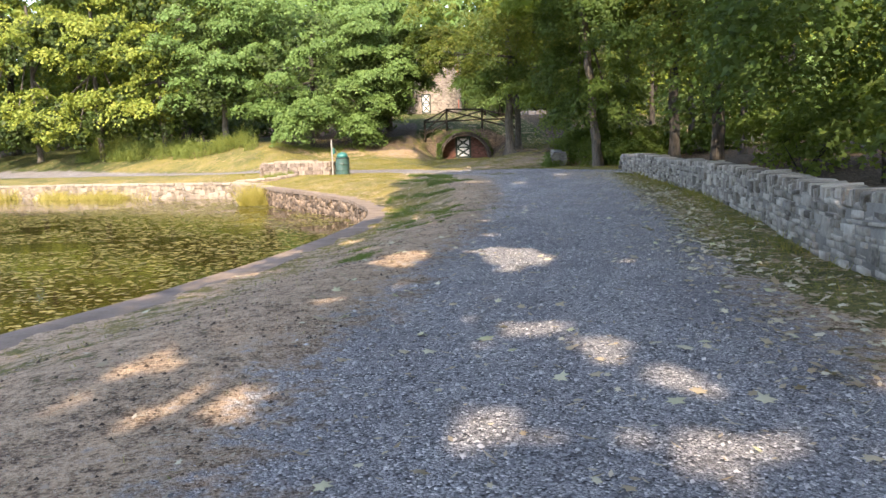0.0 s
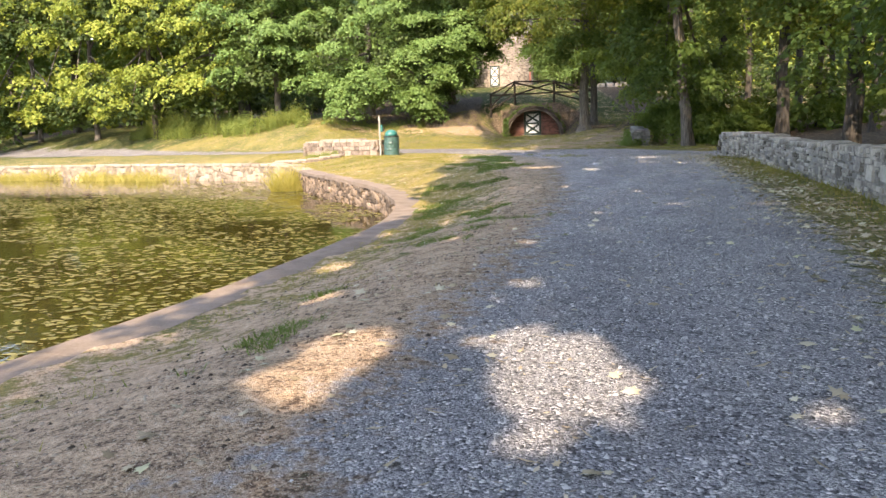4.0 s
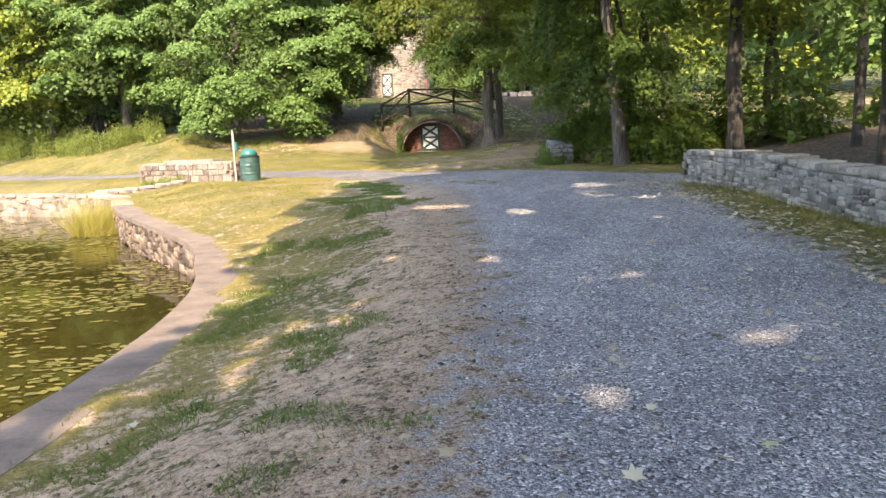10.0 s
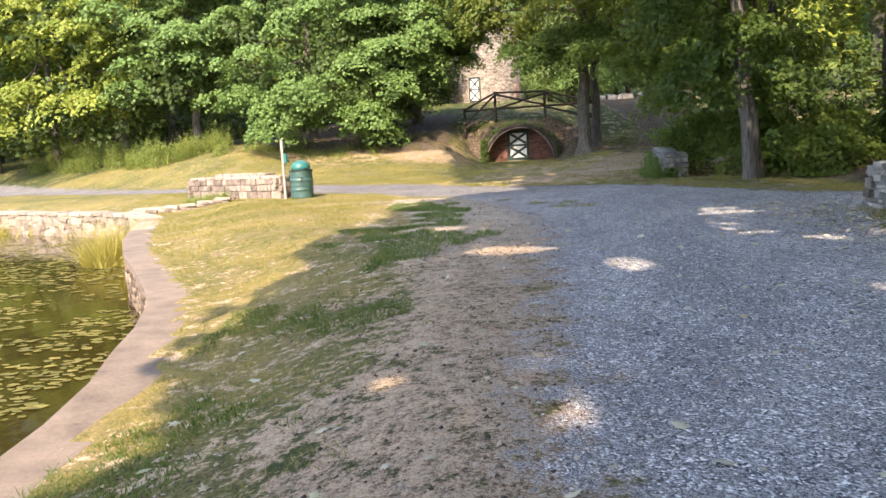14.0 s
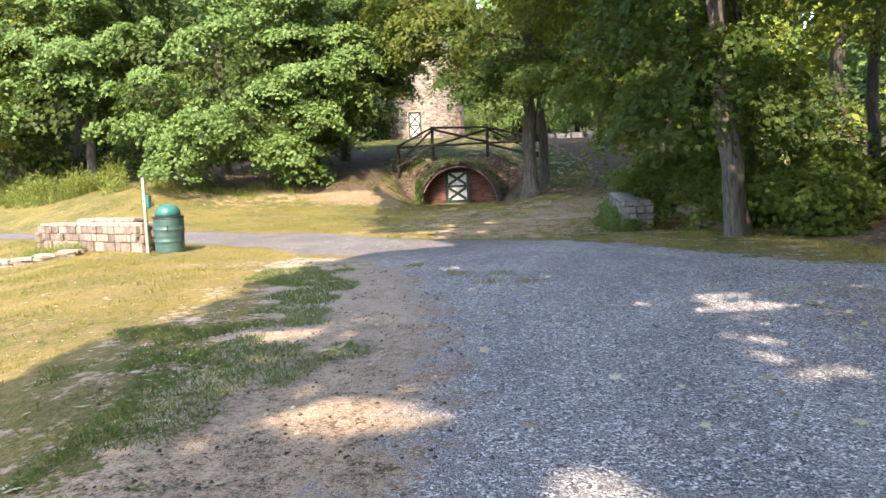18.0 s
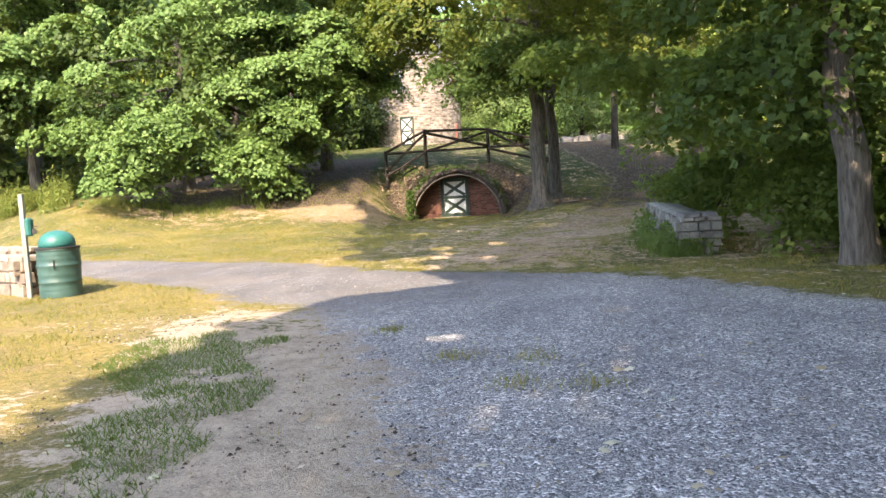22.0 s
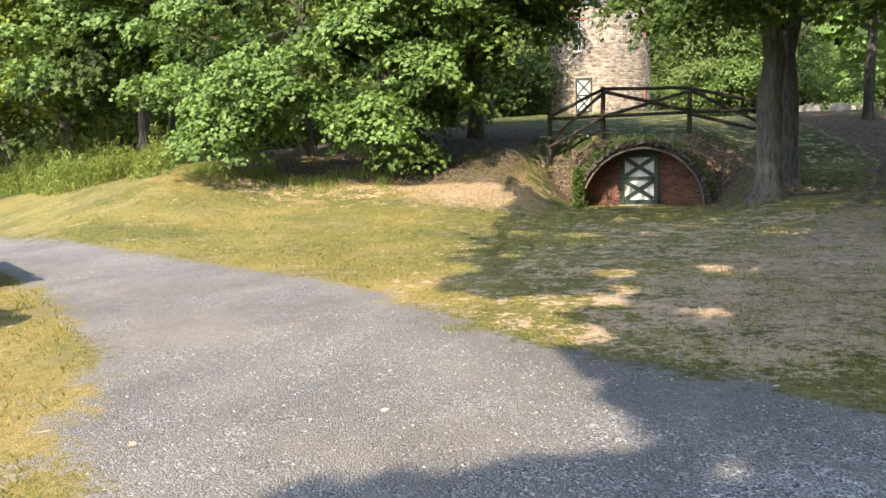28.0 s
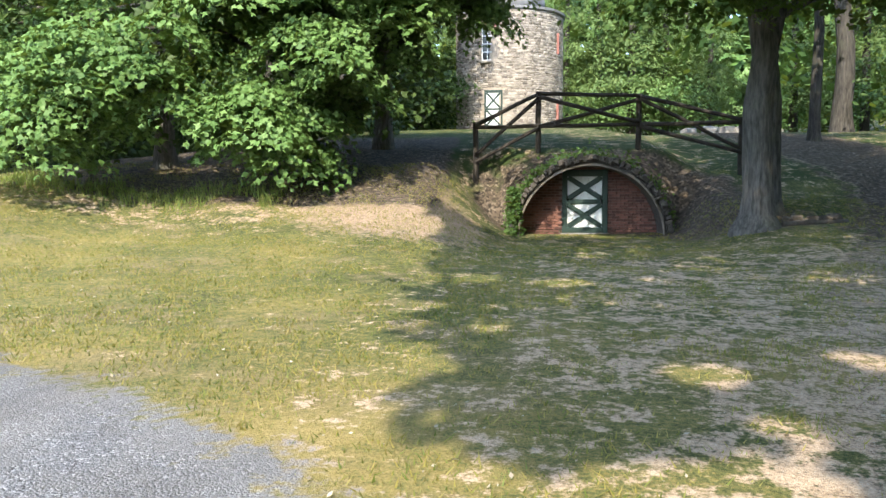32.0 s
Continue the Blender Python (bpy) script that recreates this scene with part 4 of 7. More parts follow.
def cellar():
    t = thing("root_cellar", CX, CY, CZ, "arched root cellar set in a bank with brick front", "cellar", kind="structure")
    off = Matrix.Translation(-t.location)
    n = 36
    angles = [math.pi * k / n for k in range(n + 1)]
    bm = bmesh.new()
    rows = []
    for a in angles:
        x, z = CX + CA * 1.02 * math.cos(a), CZ - 0.25 + (CB + 0.25) * math.sin(a)
        rows.append((bm.verts.new((x, CY + 0.06, max(z, CZ - 0.25))), bm.verts.new((x, CY + 0.3, max(z, CZ - 0.25)))))
    bm.faces.new([r[0] for r in rows])
    bm.faces.new([r[1] for r in reversed(rows)])
    for p, q in zip(rows[:-1], rows[1:]):
        bm.faces.new((p[0], p[1], q[1], q[0]))
    part("back_wall", bm, BRICK_JOINT, t).matrix_parent_inverse = off
    # bricks
    shape = stone_shapes(4, 0.97, 12)
    for me in shape:
        me.materials.append(BRICK)
    rg = random.Random(2)
    row, z = 0, CZ - 0.1
    while z < CZ + CB:
        x = CX - CA - (0.11 if row % 2 else 0)
        while x < CX + CA:
            xm = x + 0.105
            w = 0.205
            zt = arch_z(xm) if abs(xm - CX) < CA else 0
            if z + 0.05 < zt and not (CX - 0.70 < xm < CX + 0.52 and z < CZ + 1.72):
                ob = new("brick", rg.choice(shape))
                ob.parent = t
                ob.matrix_parent_inverse = off
                ob.matrix_basis = Matrix.Translation((xm, CY + 0.04 + rg.uniform(-0.004, 0.004), z + 0.033)) @ Matrix.Diagonal((w, 0.1, 0.062, 1))
            x += 0.215
        z += 0.073
        row += 1
    # arch rim; the barrel's dark colour stands in for the shade inside it
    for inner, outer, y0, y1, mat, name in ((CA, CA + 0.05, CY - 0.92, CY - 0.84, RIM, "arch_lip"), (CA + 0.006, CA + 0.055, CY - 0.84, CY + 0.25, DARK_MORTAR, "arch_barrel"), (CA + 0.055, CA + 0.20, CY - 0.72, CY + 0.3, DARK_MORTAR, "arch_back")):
        bm = bmesh.new()
        ring = []
        for k, a in enumerate(angles):
            c, s = math.cos(a), math.sin(a)
            j = 0.02 * math.sin(k * 5.3)
            dz = outer - inner
            pts = [(CX + inner * c, y0, CZ - 0.05 + (CB + inner - CA) * s), (CX + outer * c, y0 + j, CZ - 0.05 + (CB + outer - CA + j) * s),
                   (CX + outer * c, y1, CZ - 0.05 + (CB + outer - CA + j) * s), (CX + inner * c, y1, CZ - 0.05 + (CB + inner - CA) * s)]
            ring.append([bm.verts.new(p) for p in pts])
        for p, q in zip(ring[:-1], ring[1:]):
            for k in range(4):
                bm.faces.new((p[k], p[(k + 1) % 4], q[(k + 1) % 4], q[k]))
        bm.faces.new(ring[0])
        bm.faces.new(list(reversed(ring[-1])))
        bmesh.ops.recalc_face_normals(bm, faces=bm.faces)
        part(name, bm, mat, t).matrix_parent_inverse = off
    # rim stones
    rg = random.Random(5)
    stones = []
    for a in np.linspace(0.02, math.pi - 0.02, 58):
        c, s = math.cos(a), math.sin(a)
        stones.append(Matrix.Translation((CX + (CA + 0.15 + rg.uniform(-0.03, 0.03)) * c, CY - 0.84 + rg.uniform(-0.06, 0.06), CZ + (CB + 0.15 + rg.uniform(-0.05, 0.05)) * s)) @ Euler((0, -a + math.pi / 2, 0)).to_matrix().to_4x4() @ Matrix.Diagonal((rg.uniform(0.09, 0.18), 0.2, rg.uniform(0.10, 0.2), 1)))
    lay(stones, ROUND, t, DARK_MORTAR, "rim_stone", 60)
    # threshold
    part("threshold", boxed(CX - 0.72, CX + 0.56, CY - 0.12, CY + 0.05, CZ - 0.15, CZ + 0.03, bevel=0.015), MORTAR, t).matrix_parent_inverse = off
    x_door("cellar_door", CX - 0.08, CY - 0.02, CZ + 0.03, 1.20, 1.69, "white plank door with dark green frame and crossed braces", 0.138)


def x_door(name, x, y, z, w, h, label, frame_w=0.11, group=""):
    """A white boarded door with a dark green frame, mid rail and two crosses."""
    t = thing(name, x, y, z, label, "door")
    t["kind"] = "structure"
    n = 5
    inner = w - 2 * frame_w
    for k in range(n):
        x0 = -inner / 2 + inner * k / n
        part("board", boxed(x0 + 0.003, x0 + inner / n - 0.003, 0.0, 0.04, frame_w * 0.5, h - frame_w * 0.5, bevel=0.004), WHITE_PAINT, t)
    for sx in (-1, 1):
        part("jamb", boxed(sx * w / 2 - (frame_w if sx > 0 else 0), sx * w / 2 + (frame_w if sx < 0 else 0), -0.06, 0.06, 0, h, bevel=0.008), GREEN_PAINT, t)
    part("head_rail", boxed(-inner / 2, inner / 2, -0.05, 0.05, h - frame_w * 1.3, h, bevel=0.008), GREEN_PAINT, t)
    part("bottom_rail", boxed(-inner / 2, inner / 2, -0.04, 0.05, 0, frame_w * 1.1, bevel=0.008), GREEN_PAINT, t)
    zm = h * 0.495
    part("mid_rail", boxed(-inner / 2, inner / 2, -0.035, 0.0, zm - frame_w * 0.45, zm + frame_w * 0.45, bevel=0.006), GREEN_PAINT, t)
    for lo, hi in ((frame_w * 1.1, zm - frame_w * 0.45), (zm + frame_w * 0.45, h - frame_w * 1.3)):
        for k, sgn in enumerate((1, -1)):
            b = bar((-sgn * (inner / 2 - 0.02), -0.017 - 0.006 * k, lo + 0.02), (sgn * (inner / 2 - 0.02), -0.017 - 0.006 * k, hi - 0.02), 0.024, frame_w * 0.98)
            part("brace", b, GREEN_PAINT, t)
    part("latch", boxed(inner / 2 - 0.06, inner / 2 - 0.02, -0.075, -0.03, zm - 0.06, zm + 0.06, bevel=0.005), BLACK, t)


# ---- rustic fence over the cellar ----
def log(a, b, r0, r1, seed, sides=9):
    P = [Vector(a).lerp(Vector(b), k / 5) for k in range(6)]
    rg = random.Random(seed)
    P = [p + Vector((rg.uniform(-1, 1), rg.uniform(-1, 1), rg.uniform(-1, 1))) * (0.012 + 0.35 * max(0.0, r0 - 0.09)) for p in P]
    bm = bmesh.new()
    V, F = tube([tuple(p) for p in P], np.linspace(r0, r1, 6), sides, 0.12, seed)
    vs = [bm.verts.new(v) for v in V]
    for f in F:
        bm.faces.new([vs[i] for i in f])
    bm.faces.new(list(reversed(vs[:sides])))
    bm.faces.new(vs[-sides:])
    return bm


def fence():
    t = thing("rustic_fence", 2.5, 61.4, 2.9, "dark rustic log rail fence above the cellar arch", "fence")
    off = Matrix.Translation(-t.location)
    posts = [(-1.1, 60.9, 3.66), (0.66, 61.4, 4.55), (3.5, 61.6, 4.48), (6.25, 61.3, 3.75)]
    for k, (x, y, z) in enumerate(posts):
        part("post", log((x, y, gz(x, y) - 0.3), (x, y, z), 0.085, 0.08, k), RAIL_WOOD, t, "", True).matrix_parent_inverse = off
    p1, p2, p3, p4 = [Vector(p) for p in posts]
    at = lambda p, z: (p.x, p.y - 0.08, z)
    rails = [(at(p1, 3.58), at(p2, 4.47)), (at(p2, 4.48), at(p3, 4.42)), (at(p3, 4.40), at(p4, 3.66)),
             (at(p1, 3.52), at(p2, 3.58)), (at(p2, 3.58), at(p3, 3.60)), (at(p3, 3.60), at(p4, 3.60)),
             (at(p2, 4.36), at(p1, 2.75)), (at(p2, 3.52), at(p1, 2.55)), (at(p2, 4.40), at(p3, 3.66)), (at(p2, 3.55), at(p3, 4.32)), (at(p3, 4.34), at(p4, 2.85)), (at(p3, 3.56), at(p4, 2.78))]
    for k, (a, b) in enumerate(rails):
        a, b = Vector(a), Vector(b)
        a.y -= 0.03 * (k % 3)
        b.y -= 0.03 * (k % 3)
        part("rail" if k < 6 else "brace", log(a, b, 0.062, 0.055, 20 + k), RAIL_WOOD, t, "", True).matrix_parent_inverse = off


# ---- round stone tower ----
def tower():
    x0, y0, r = -0.42, 82.2, 2.88
    z0 = 5.05
    t = thing("stone_tower", x0, y0, z0, "round fieldstone tower in sun with tan mortar", "tower")
    H = 6.1
    bm = revolve(bmesh.new(), [(r + 0.045, -1.0), (r + 0.03, H)], 56)
    part("mortar_core", bm, PALE_MORTAR, t)
    rg = random.Random(8)
    pieces = []
    z = 0.0
    while z < H:
        h = rg.uniform(0.075, 0.17)
        a = math.pi * 0.92
        while a < math.pi * 2.08:
            l = rg.uniform(0.10, 0.36)
            da = l / r
            am = a + da / 2
            x, zz = r * math.cos(am), z0 + z + h / 2
            dx = x
            door = abs(dx + 0.78) < 0.55 and z < 2.05
            win = abs(dx + 0.95) < 0.52 and 3.45 < z + h / 2 < 5.3
            if not door and not win and z + h < H + 0.05:
                m = Matrix.Translation((x0 + x, y0 + r * math.sin(am), zz)) @ Euler((radians(rg.uniform(-4, 4)), radians(rg.uniform(-9, 9)), am + math.pi / 2)).to_matrix().to_4x4()
                pieces.append(m @ Matrix.Diagonal((l - 0.015, 0.14 * rg.uniform(0.8, 1.15), (h - 0.015) * rg.uniform(0.8, 1.15), 1)))
            a += da
        z += h
    pieces.sort(key=lambda m: m.translation.y)
    lay(pieces, RUBBLE, t, TOWER_STONE, "stone", 300)
    ya = -math.sqrt(r * r - 0.95 ** 2)
    # window
    wx, wz = -0.95, 3.55
    wn = part("window", boxed(wx - 0.42, wx + 0.42, ya - 0.02, ya + 0.2, wz, wz + 1.65, bevel=0.01), GLASS, t, "multi-pane window with white bars")
    for k in range(4):
        xx = wx - 0.42 + 0.28 * k
        part("glazing_bar", boxed(xx - 0.02, xx + 0.02, ya - 0.05, ya - 0.02, wz, wz + 1.65), WHITE_PAINT, wn)
    for k in range(5):
        zz = wz + 1.65 * k / 4
        part("glazing_bar", boxed(wx - 0.44, wx + 0.44, ya - 0.055, ya - 0.022, zz - 0.02, zz + 0.02), WHITE_PAINT, wn)
    part("lintel", boxed(wx - 0.6, wx + 0.6, ya - 0.12, ya + 0.2, wz + 1.67, wz + 1.85, bevel=0.02), RED_PAINT, t, "rust-red lintel")
    part("sill", boxed(wx - 0.55, wx + 0.55, ya - 0.12, ya + 0.2, wz - 0.14, wz - 0.02, bevel=0.02), PALE_SLAB, t)
    for zz in (0.35, 4.0):
        part("shutter", boxed(2.45, 2.66, -1.5, -1.2, zz, zz + 1.1, bevel=0.02), RED_PAINT, t, "red wooden shutter")
    part("cornice", revolve(bmesh.new(), [(r + 0.05, H - 0.02), (r + 0.16, H + 0.04), (r + 0.16, H + 0.16), (r + 0.02, H + 0.2)], 56), ROOF, t)
    part("roof", revolve(bmesh.new(), [(r - 0.9, H + 0.18), (r - 0.95, H + 1.0), (r - 1.4, H + 1.8), (0.2, H + 2.3)], 40), ROOF, t, "grey domed roof", True)
    x_door("tower_door", x0 - 0.78, y0 - math.sqrt(r * r - 0.78 ** 2) - 0.1, z0 + 0.05, 0.95, 1.95, "white tower door with dark green crossed braces", 0.1)


def far_rocks():
    rg = random.Random(3)
    for k in range(7):
        x, y = 9.0 + k * 0.75 + rg.uniform(-0.2, 0.2), 80 + rg.uniform(-1.5, 1.5)
        ob = new("boulder", ROUND[k].copy())
        ob.data.materials.append(ROCK)
        s = rg.uniform(0.45, 0.9)
        ob.matrix_basis = Matrix.LocRotScale((x, y, gz(x, y) + 0.15), Euler((rg.uniform(0, 0.4), 0, rg.uniform(0, 6))), (s * 1.3, s, s * 0.7))
        tagged(ob, "pale grey boulder lying on the upper lawn", "boulder", "boulders on the lawn")


def root_logs():
    # Logs added in place of the root flare at the tree foot.
    for k, (a, b, r) in enumerate((((5.75, 56.3, 0), (7.3, 56.9, 0), 0.07), ((6.4, 56.9, 0), (7.3, 57.6, 0), 0.05))):
        a, b = Vector(a), Vector(b)
        a.z, b.z = gz(a.x, a.y) + r * 0.6, gz(b.x, b.y) + r * 0.6
        ob = part("fallen_log", log(a, b, r, r * 0.7, 60 + k), DEADWOOD, None, "", True)
        tagged(ob, "dark log laid in place of the roots at the tree foot", "log", "logs on the bank")
    rg = random.Random(31)
    for k in range(6):
        x, y, r = 6.15 + 0.22 * k + rg.uniform(-0.1, 0.1), 57.2 + rg.uniform(-0.3, 0.3), rg.uniform(0.12, 0.26)
        ob = new("field_stone", ROUND[k].copy())
        ob.data.materials.append(DEADWOOD)
        ob.matrix_basis = Matrix.LocRotScale((x, y, gz(x, y) + r * 0.2), Euler((rg.uniform(0, 0.5), 0, rg.uniform(0, 6))), (r * 1.4, r * 1.1, r))
        tagged(ob, "dark stone half sunk at the tree roots", "stone", "stones at the tree roots")


roadside_wall()
pond()
def stone_basin():
    low = lambda x, y: min(gz(x, y), 0.12) - 0.25
    w = masonry("stone_basin", [(-10.05, 43.7), (-5.78, 40.48)], 0.45, low, lambda x, y: 0.86, STUB_STONE, PALE_MORTAR, "brown and cream block stone basin wall with pale cap slabs", "stone wall", 51, (0.09, 0.30), (0.10, 0.52), PALE_SLAB, FLATS)
    masonry("basin_back_wall", [(-9.6, 44.95), (-7.1, 43.05)], 0.42, low, lambda x, y: 0.92, STUB_STONE, PALE_MORTAR, "rear block stone wall of the basin", "stone wall", 57, (0.09, 0.30), (0.10, 0.52), PALE_SLAB, FLATS)
    masonry("channel_curb", [(-10.9, 40.75), (-9.4, 40.55), (-7.75, 40.75)], 0.34, low, lambda x, y: gz(x, y) + 0.14, STUB_STONE, PALE_MORTAR, "low stone curb running from the pond to the basin", "kerb", 59, (0.10, 0.2), (0.25, 0.6), PALE_SLAB, FLATS)


def culvert():
    line = [(6.42, 41.05), (6.66, 43.4), (6.95, 45.8)]
    low, high = (lambda x, y: gz(x - 0.4, y) - 0.9), (lambda x, y: 0.90 + 0.04 * (y - 41))
    w = thing("culvert_parapet", 6.42, 41.0, 0.2, "short stained grey culvert parapet with dark cap slabs", "stone wall")
    off = Matrix.Translation(-w.location)
    V, F = band(line, -0.29, 0.29, low, high, 0.25)
    arrays("rendered_wall", V, F, PLASTER, w, "stained pale render").matrix_parent_inverse = off
    end = courses([(6.74, 41.03), (6.10, 41.03)], low, high, 1, 0.16, (0.10, 0.22), (0.14, 0.34), 63)
    end += courses([(x - 0.205, y + 0.1) for x, y in line], lambda x, y: gz(x - 0.4, y) - 0.1, lambda x, y: high(x, y) - 0.01, 1, 0.2, (0.08, 0.2), (0.14, 0.42), 67, 0.008, 3.0)
    lay(end, FLATS, w, CULVERT_STONE, "stone", 120)
    rg, caps = random.Random(64), []
    for o, w2, n2 in ((-0.16, 0.34, 0.62), (0.18, 0.3, 0.56)):
        caps.append(Matrix.Translation((6.46 + o, 41.28, high(6.8, 41.26) + 0.03)) @ Euler((0, -0.03, 1.5)).to_matrix().to_4x4() @ Matrix.Diagonal((n2, w2, 0.07, 1)))
    lay(caps, BLOCKS, w, SLATE, "cap_stone", 60)


stone_basin()
culvert()
drum(-5.13, 40.2)
small_drum(-5.5, 40.93)
bin_post(-5.64, 40.1)
cellar()
fence()
tower()
far_rocks()
root_logs()

# ---- trees and plants ----
UP = np.array([0.0, 0.0, 1.0])
SUN_V = np.array(TO_SUN)
STAR = [(-0.02, -0.5), (0.16, -0.22), (0.5, -0.2), (0.3, 0.02), (0.42, 0.3), (0.15, 0.2), (0.0, 0.55), (-0.15, 0.2), (-0.42, 0.3), (-0.3, 0.02), (-0.5, -0.2), (-0.16, -0.22)]


def unit(v):
    return v / np.maximum(np.linalg.norm(v, axis=-1, keepdims=True), 1e-9)


def leaf_faces(C, n, size, rg, wide=0.42, star=False):
    """Corners and triangles of folded leaves at C with normals n."""
    N = len(C)
    n = unit(n)
    u = unit(np.cross(n, unit(rg.normal(size=(N, 3)))))
    v = np.cross(n, u)
    s = np.asarray(size)[:, None]
    maple = wide == "maple"
    if not maple and wide > 0.3:
        wide = wide * rg.uniform(0.62, 1.15, (N, 1))
    if maple:
        r = [rg.uniform(0.8, 1.2, (N, 1)) for _ in range(3)]
        V = np.stack([C - u * s * 0.42, C + v * s * 0.50 * r[0] - u * s * 0.02 - n * s * 0.14, C + v * s * 0.17 + u * s * 0.12, C + u * s * 0.55 * r[1] - n * s * 0.16,
                      C - v * s * 0.17 + u * s * 0.12, C - v * s * 0.50 * r[2] - u * s * 0.02 - n * s * 0.14], 1)
        tri = np.array([(0, 1, 2), (0, 2, 3), (0, 3, 4), (0, 4, 5)])
    elif star:
        k = len(STAR)
        pts = [C + n * s * 0.08]
        for a, b in STAR:
            pts.append(C + u * s * b + v * s * a - n * s * 0.10 * rg.random((N, 1)))
        V = np.stack(pts, 1)
        tri = np.array([(0, 1 + i, 1 + (i + 1) % k) for i in range(k)])
    else:
        V = np.stack([C - u * s * 0.5, C + v * s * wide - n * s * 0.10, C + u * s * 0.55 - n * s * 0.12, C - v * s * wide - n * s * 0.10], 1)
        tri = np.array([(0, 1, 2), (0, 2, 3)])
    k = V.shape[1]
    F = (tri[None] + (np.arange(N) * k)[:, None, None]).reshape(-1, 3)
    return V.reshape(-1, 3), F


def crown_leaves(lobes, clusters, per, size, rg, shell=0.6, flat=(0.62, 0.16), keep=None, floor=-0.75):
    """Leaves in flat sprays over the outer shell of a crown's lobes."""
    L = np.array(lobes, float)
    area = (L[:, 3] * L[:, 4] + L[:, 4] * L[:, 5] + L[:, 3] * L[:, 5])
    pick = rg.choice(len(L), clusters, p=area / area.sum())
    d = unit(rg.normal(size=(clusters, 3)))
    d[:, 2] = np.where(d[:, 2] < floor, -d[:, 2], d[:, 2])
    r = shell + (1.04 - shell) * rg.random((clusters, 1)) ** 0.6
    C = L[pick, :3] + d * r * L[pick, 3:6]
    # leave out what lies deep inside another lobe
    deep = np.zeros(clusters, bool)
    for l in L:
        deep |= (((C - l[:3]) / l[3:6]) ** 2).sum(1) < 0.30
    C, d = C[~deep], d[~deep]
    if keep is not None:
        ok = keep(C)
        C, d = C[ok], d[ok]
    cn = unit(d * np.array([0.8, 0.8, 0.4]) + UP * 0.5 + SUN_V * 0.35 + rg.normal(size=C.shape) * 0.22)
    m = len(C)
    a = rg.random((m, per)) * 2 * np.pi
    q = np.sqrt(rg.random((m, per)))
    scale = (0.6 + 0.8 * rg.random((m, 1)))
    t1 = unit(np.cross(cn, np.array([0.3, 0.5, 0.81])))
    t2 = np.cross(cn, t1)
    P = C[:, None] + (q * flat[0] * scale * np.cos(a))[..., None] * t1[:, None] + (q * flat[0] * scale * np.sin(a))[..., None] * t2[:, None]
    P = P + cn[:, None] * (rg.normal(size=(m, per)) * flat[1])[..., None]
    P[..., 2] -= 0.22 * (q * scale) ** 2 * flat[0]
    nn = cn[:, None] + rg.normal(size=(m, per, 3)) * 0.38
    P, nn = P.reshape(-1, 3), nn.reshape(-1, 3)
    if keep is not None:
        ok = keep(P, True)
        P, nn = P[ok], nn[ok]
    s = size * (0.65 + 0.7 * rg.random(len(P)))
    return P, nn, s


def boughs(lobes, count, radius, rg, flat=0.6):
    """Small leafy boughs spread over the surface of a crown's large lobes."""
    L = np.array(lobes, float)
    area = L[:, 3] * L[:, 4] + L[:, 4] * L[:, 5] + L[:, 3] * L[:, 5]
    out = []
    while len(out) < count:
        l = L[rg.choice(len(L), p=area / area.sum())]
        d = unit(rg.normal(size=3))
        c = l[:3] + d * l[3:6] * rg.uniform(0.75, 1.0)
        if d[1] > 0.75 or any((((c - m[:3]) / m[3:6]) ** 2).sum() < 0.45 for m in L):
            continue
        r = radius * rg.uniform(0.55, 1.35)
        out.append((c[0], c[1], c[2], r, r * 0.9, r * flat * rg.uniform(0.8, 1.2)))
    return out


def trunk_parts(t, height, r, rg, mat, lean=(0.0, 0.0), lobes=(), flare=1.5, limbs=6, sides=14):
    zs = np.array([-0.35, 0.0, 0.12, 0.35, 0.8, 1.6] + list(np.linspace(2.6, height, 7)))
    k = np.interp(zs, [-0.35, 0.0, 0.12, 0.35, 0.8, height], [flare * 1.12, flare, flare * 0.86, 1.16, 1.0, 0.55])
    wob = 0.05 * rg.normal(size=(len(zs), 2)) * (zs[:, None] > 1)
    P = np.column_stack([lean[0] * zs + wob[:, 0], lean[1] * zs + wob[:, 1], zs])
    V, F = tube(P, r * k, sides, 0.16, int(rg.integers(1e6)))
    arrays("trunk", V, F, mat, t, smooth=True)
    for i, l in enumerate(list(lobes)[:limbs]):
        z0 = height * (0.45 + 0.5 * rg.random())
        a = np.array([lean[0] * z0, lean[1] * z0, z0])
        b = np.array(l[:3]) + np.array([0, 0, 0.1])
        mid = (a + b) / 2 + np.array([0, 0, 0.35]) + rg.normal(size=3) * 0.2
        u = np.linspace(0, 1, 7)[:, None]
        Q = (1 - u) ** 2 * a + 2 * u * (1 - u) * mid + u ** 2 * b
        V, F = tube(Q, np.linspace(r * 0.42, r * 0.1, 7), 8, 0.15, i)
        arrays("limb", V, F, mat, t, smooth=True)


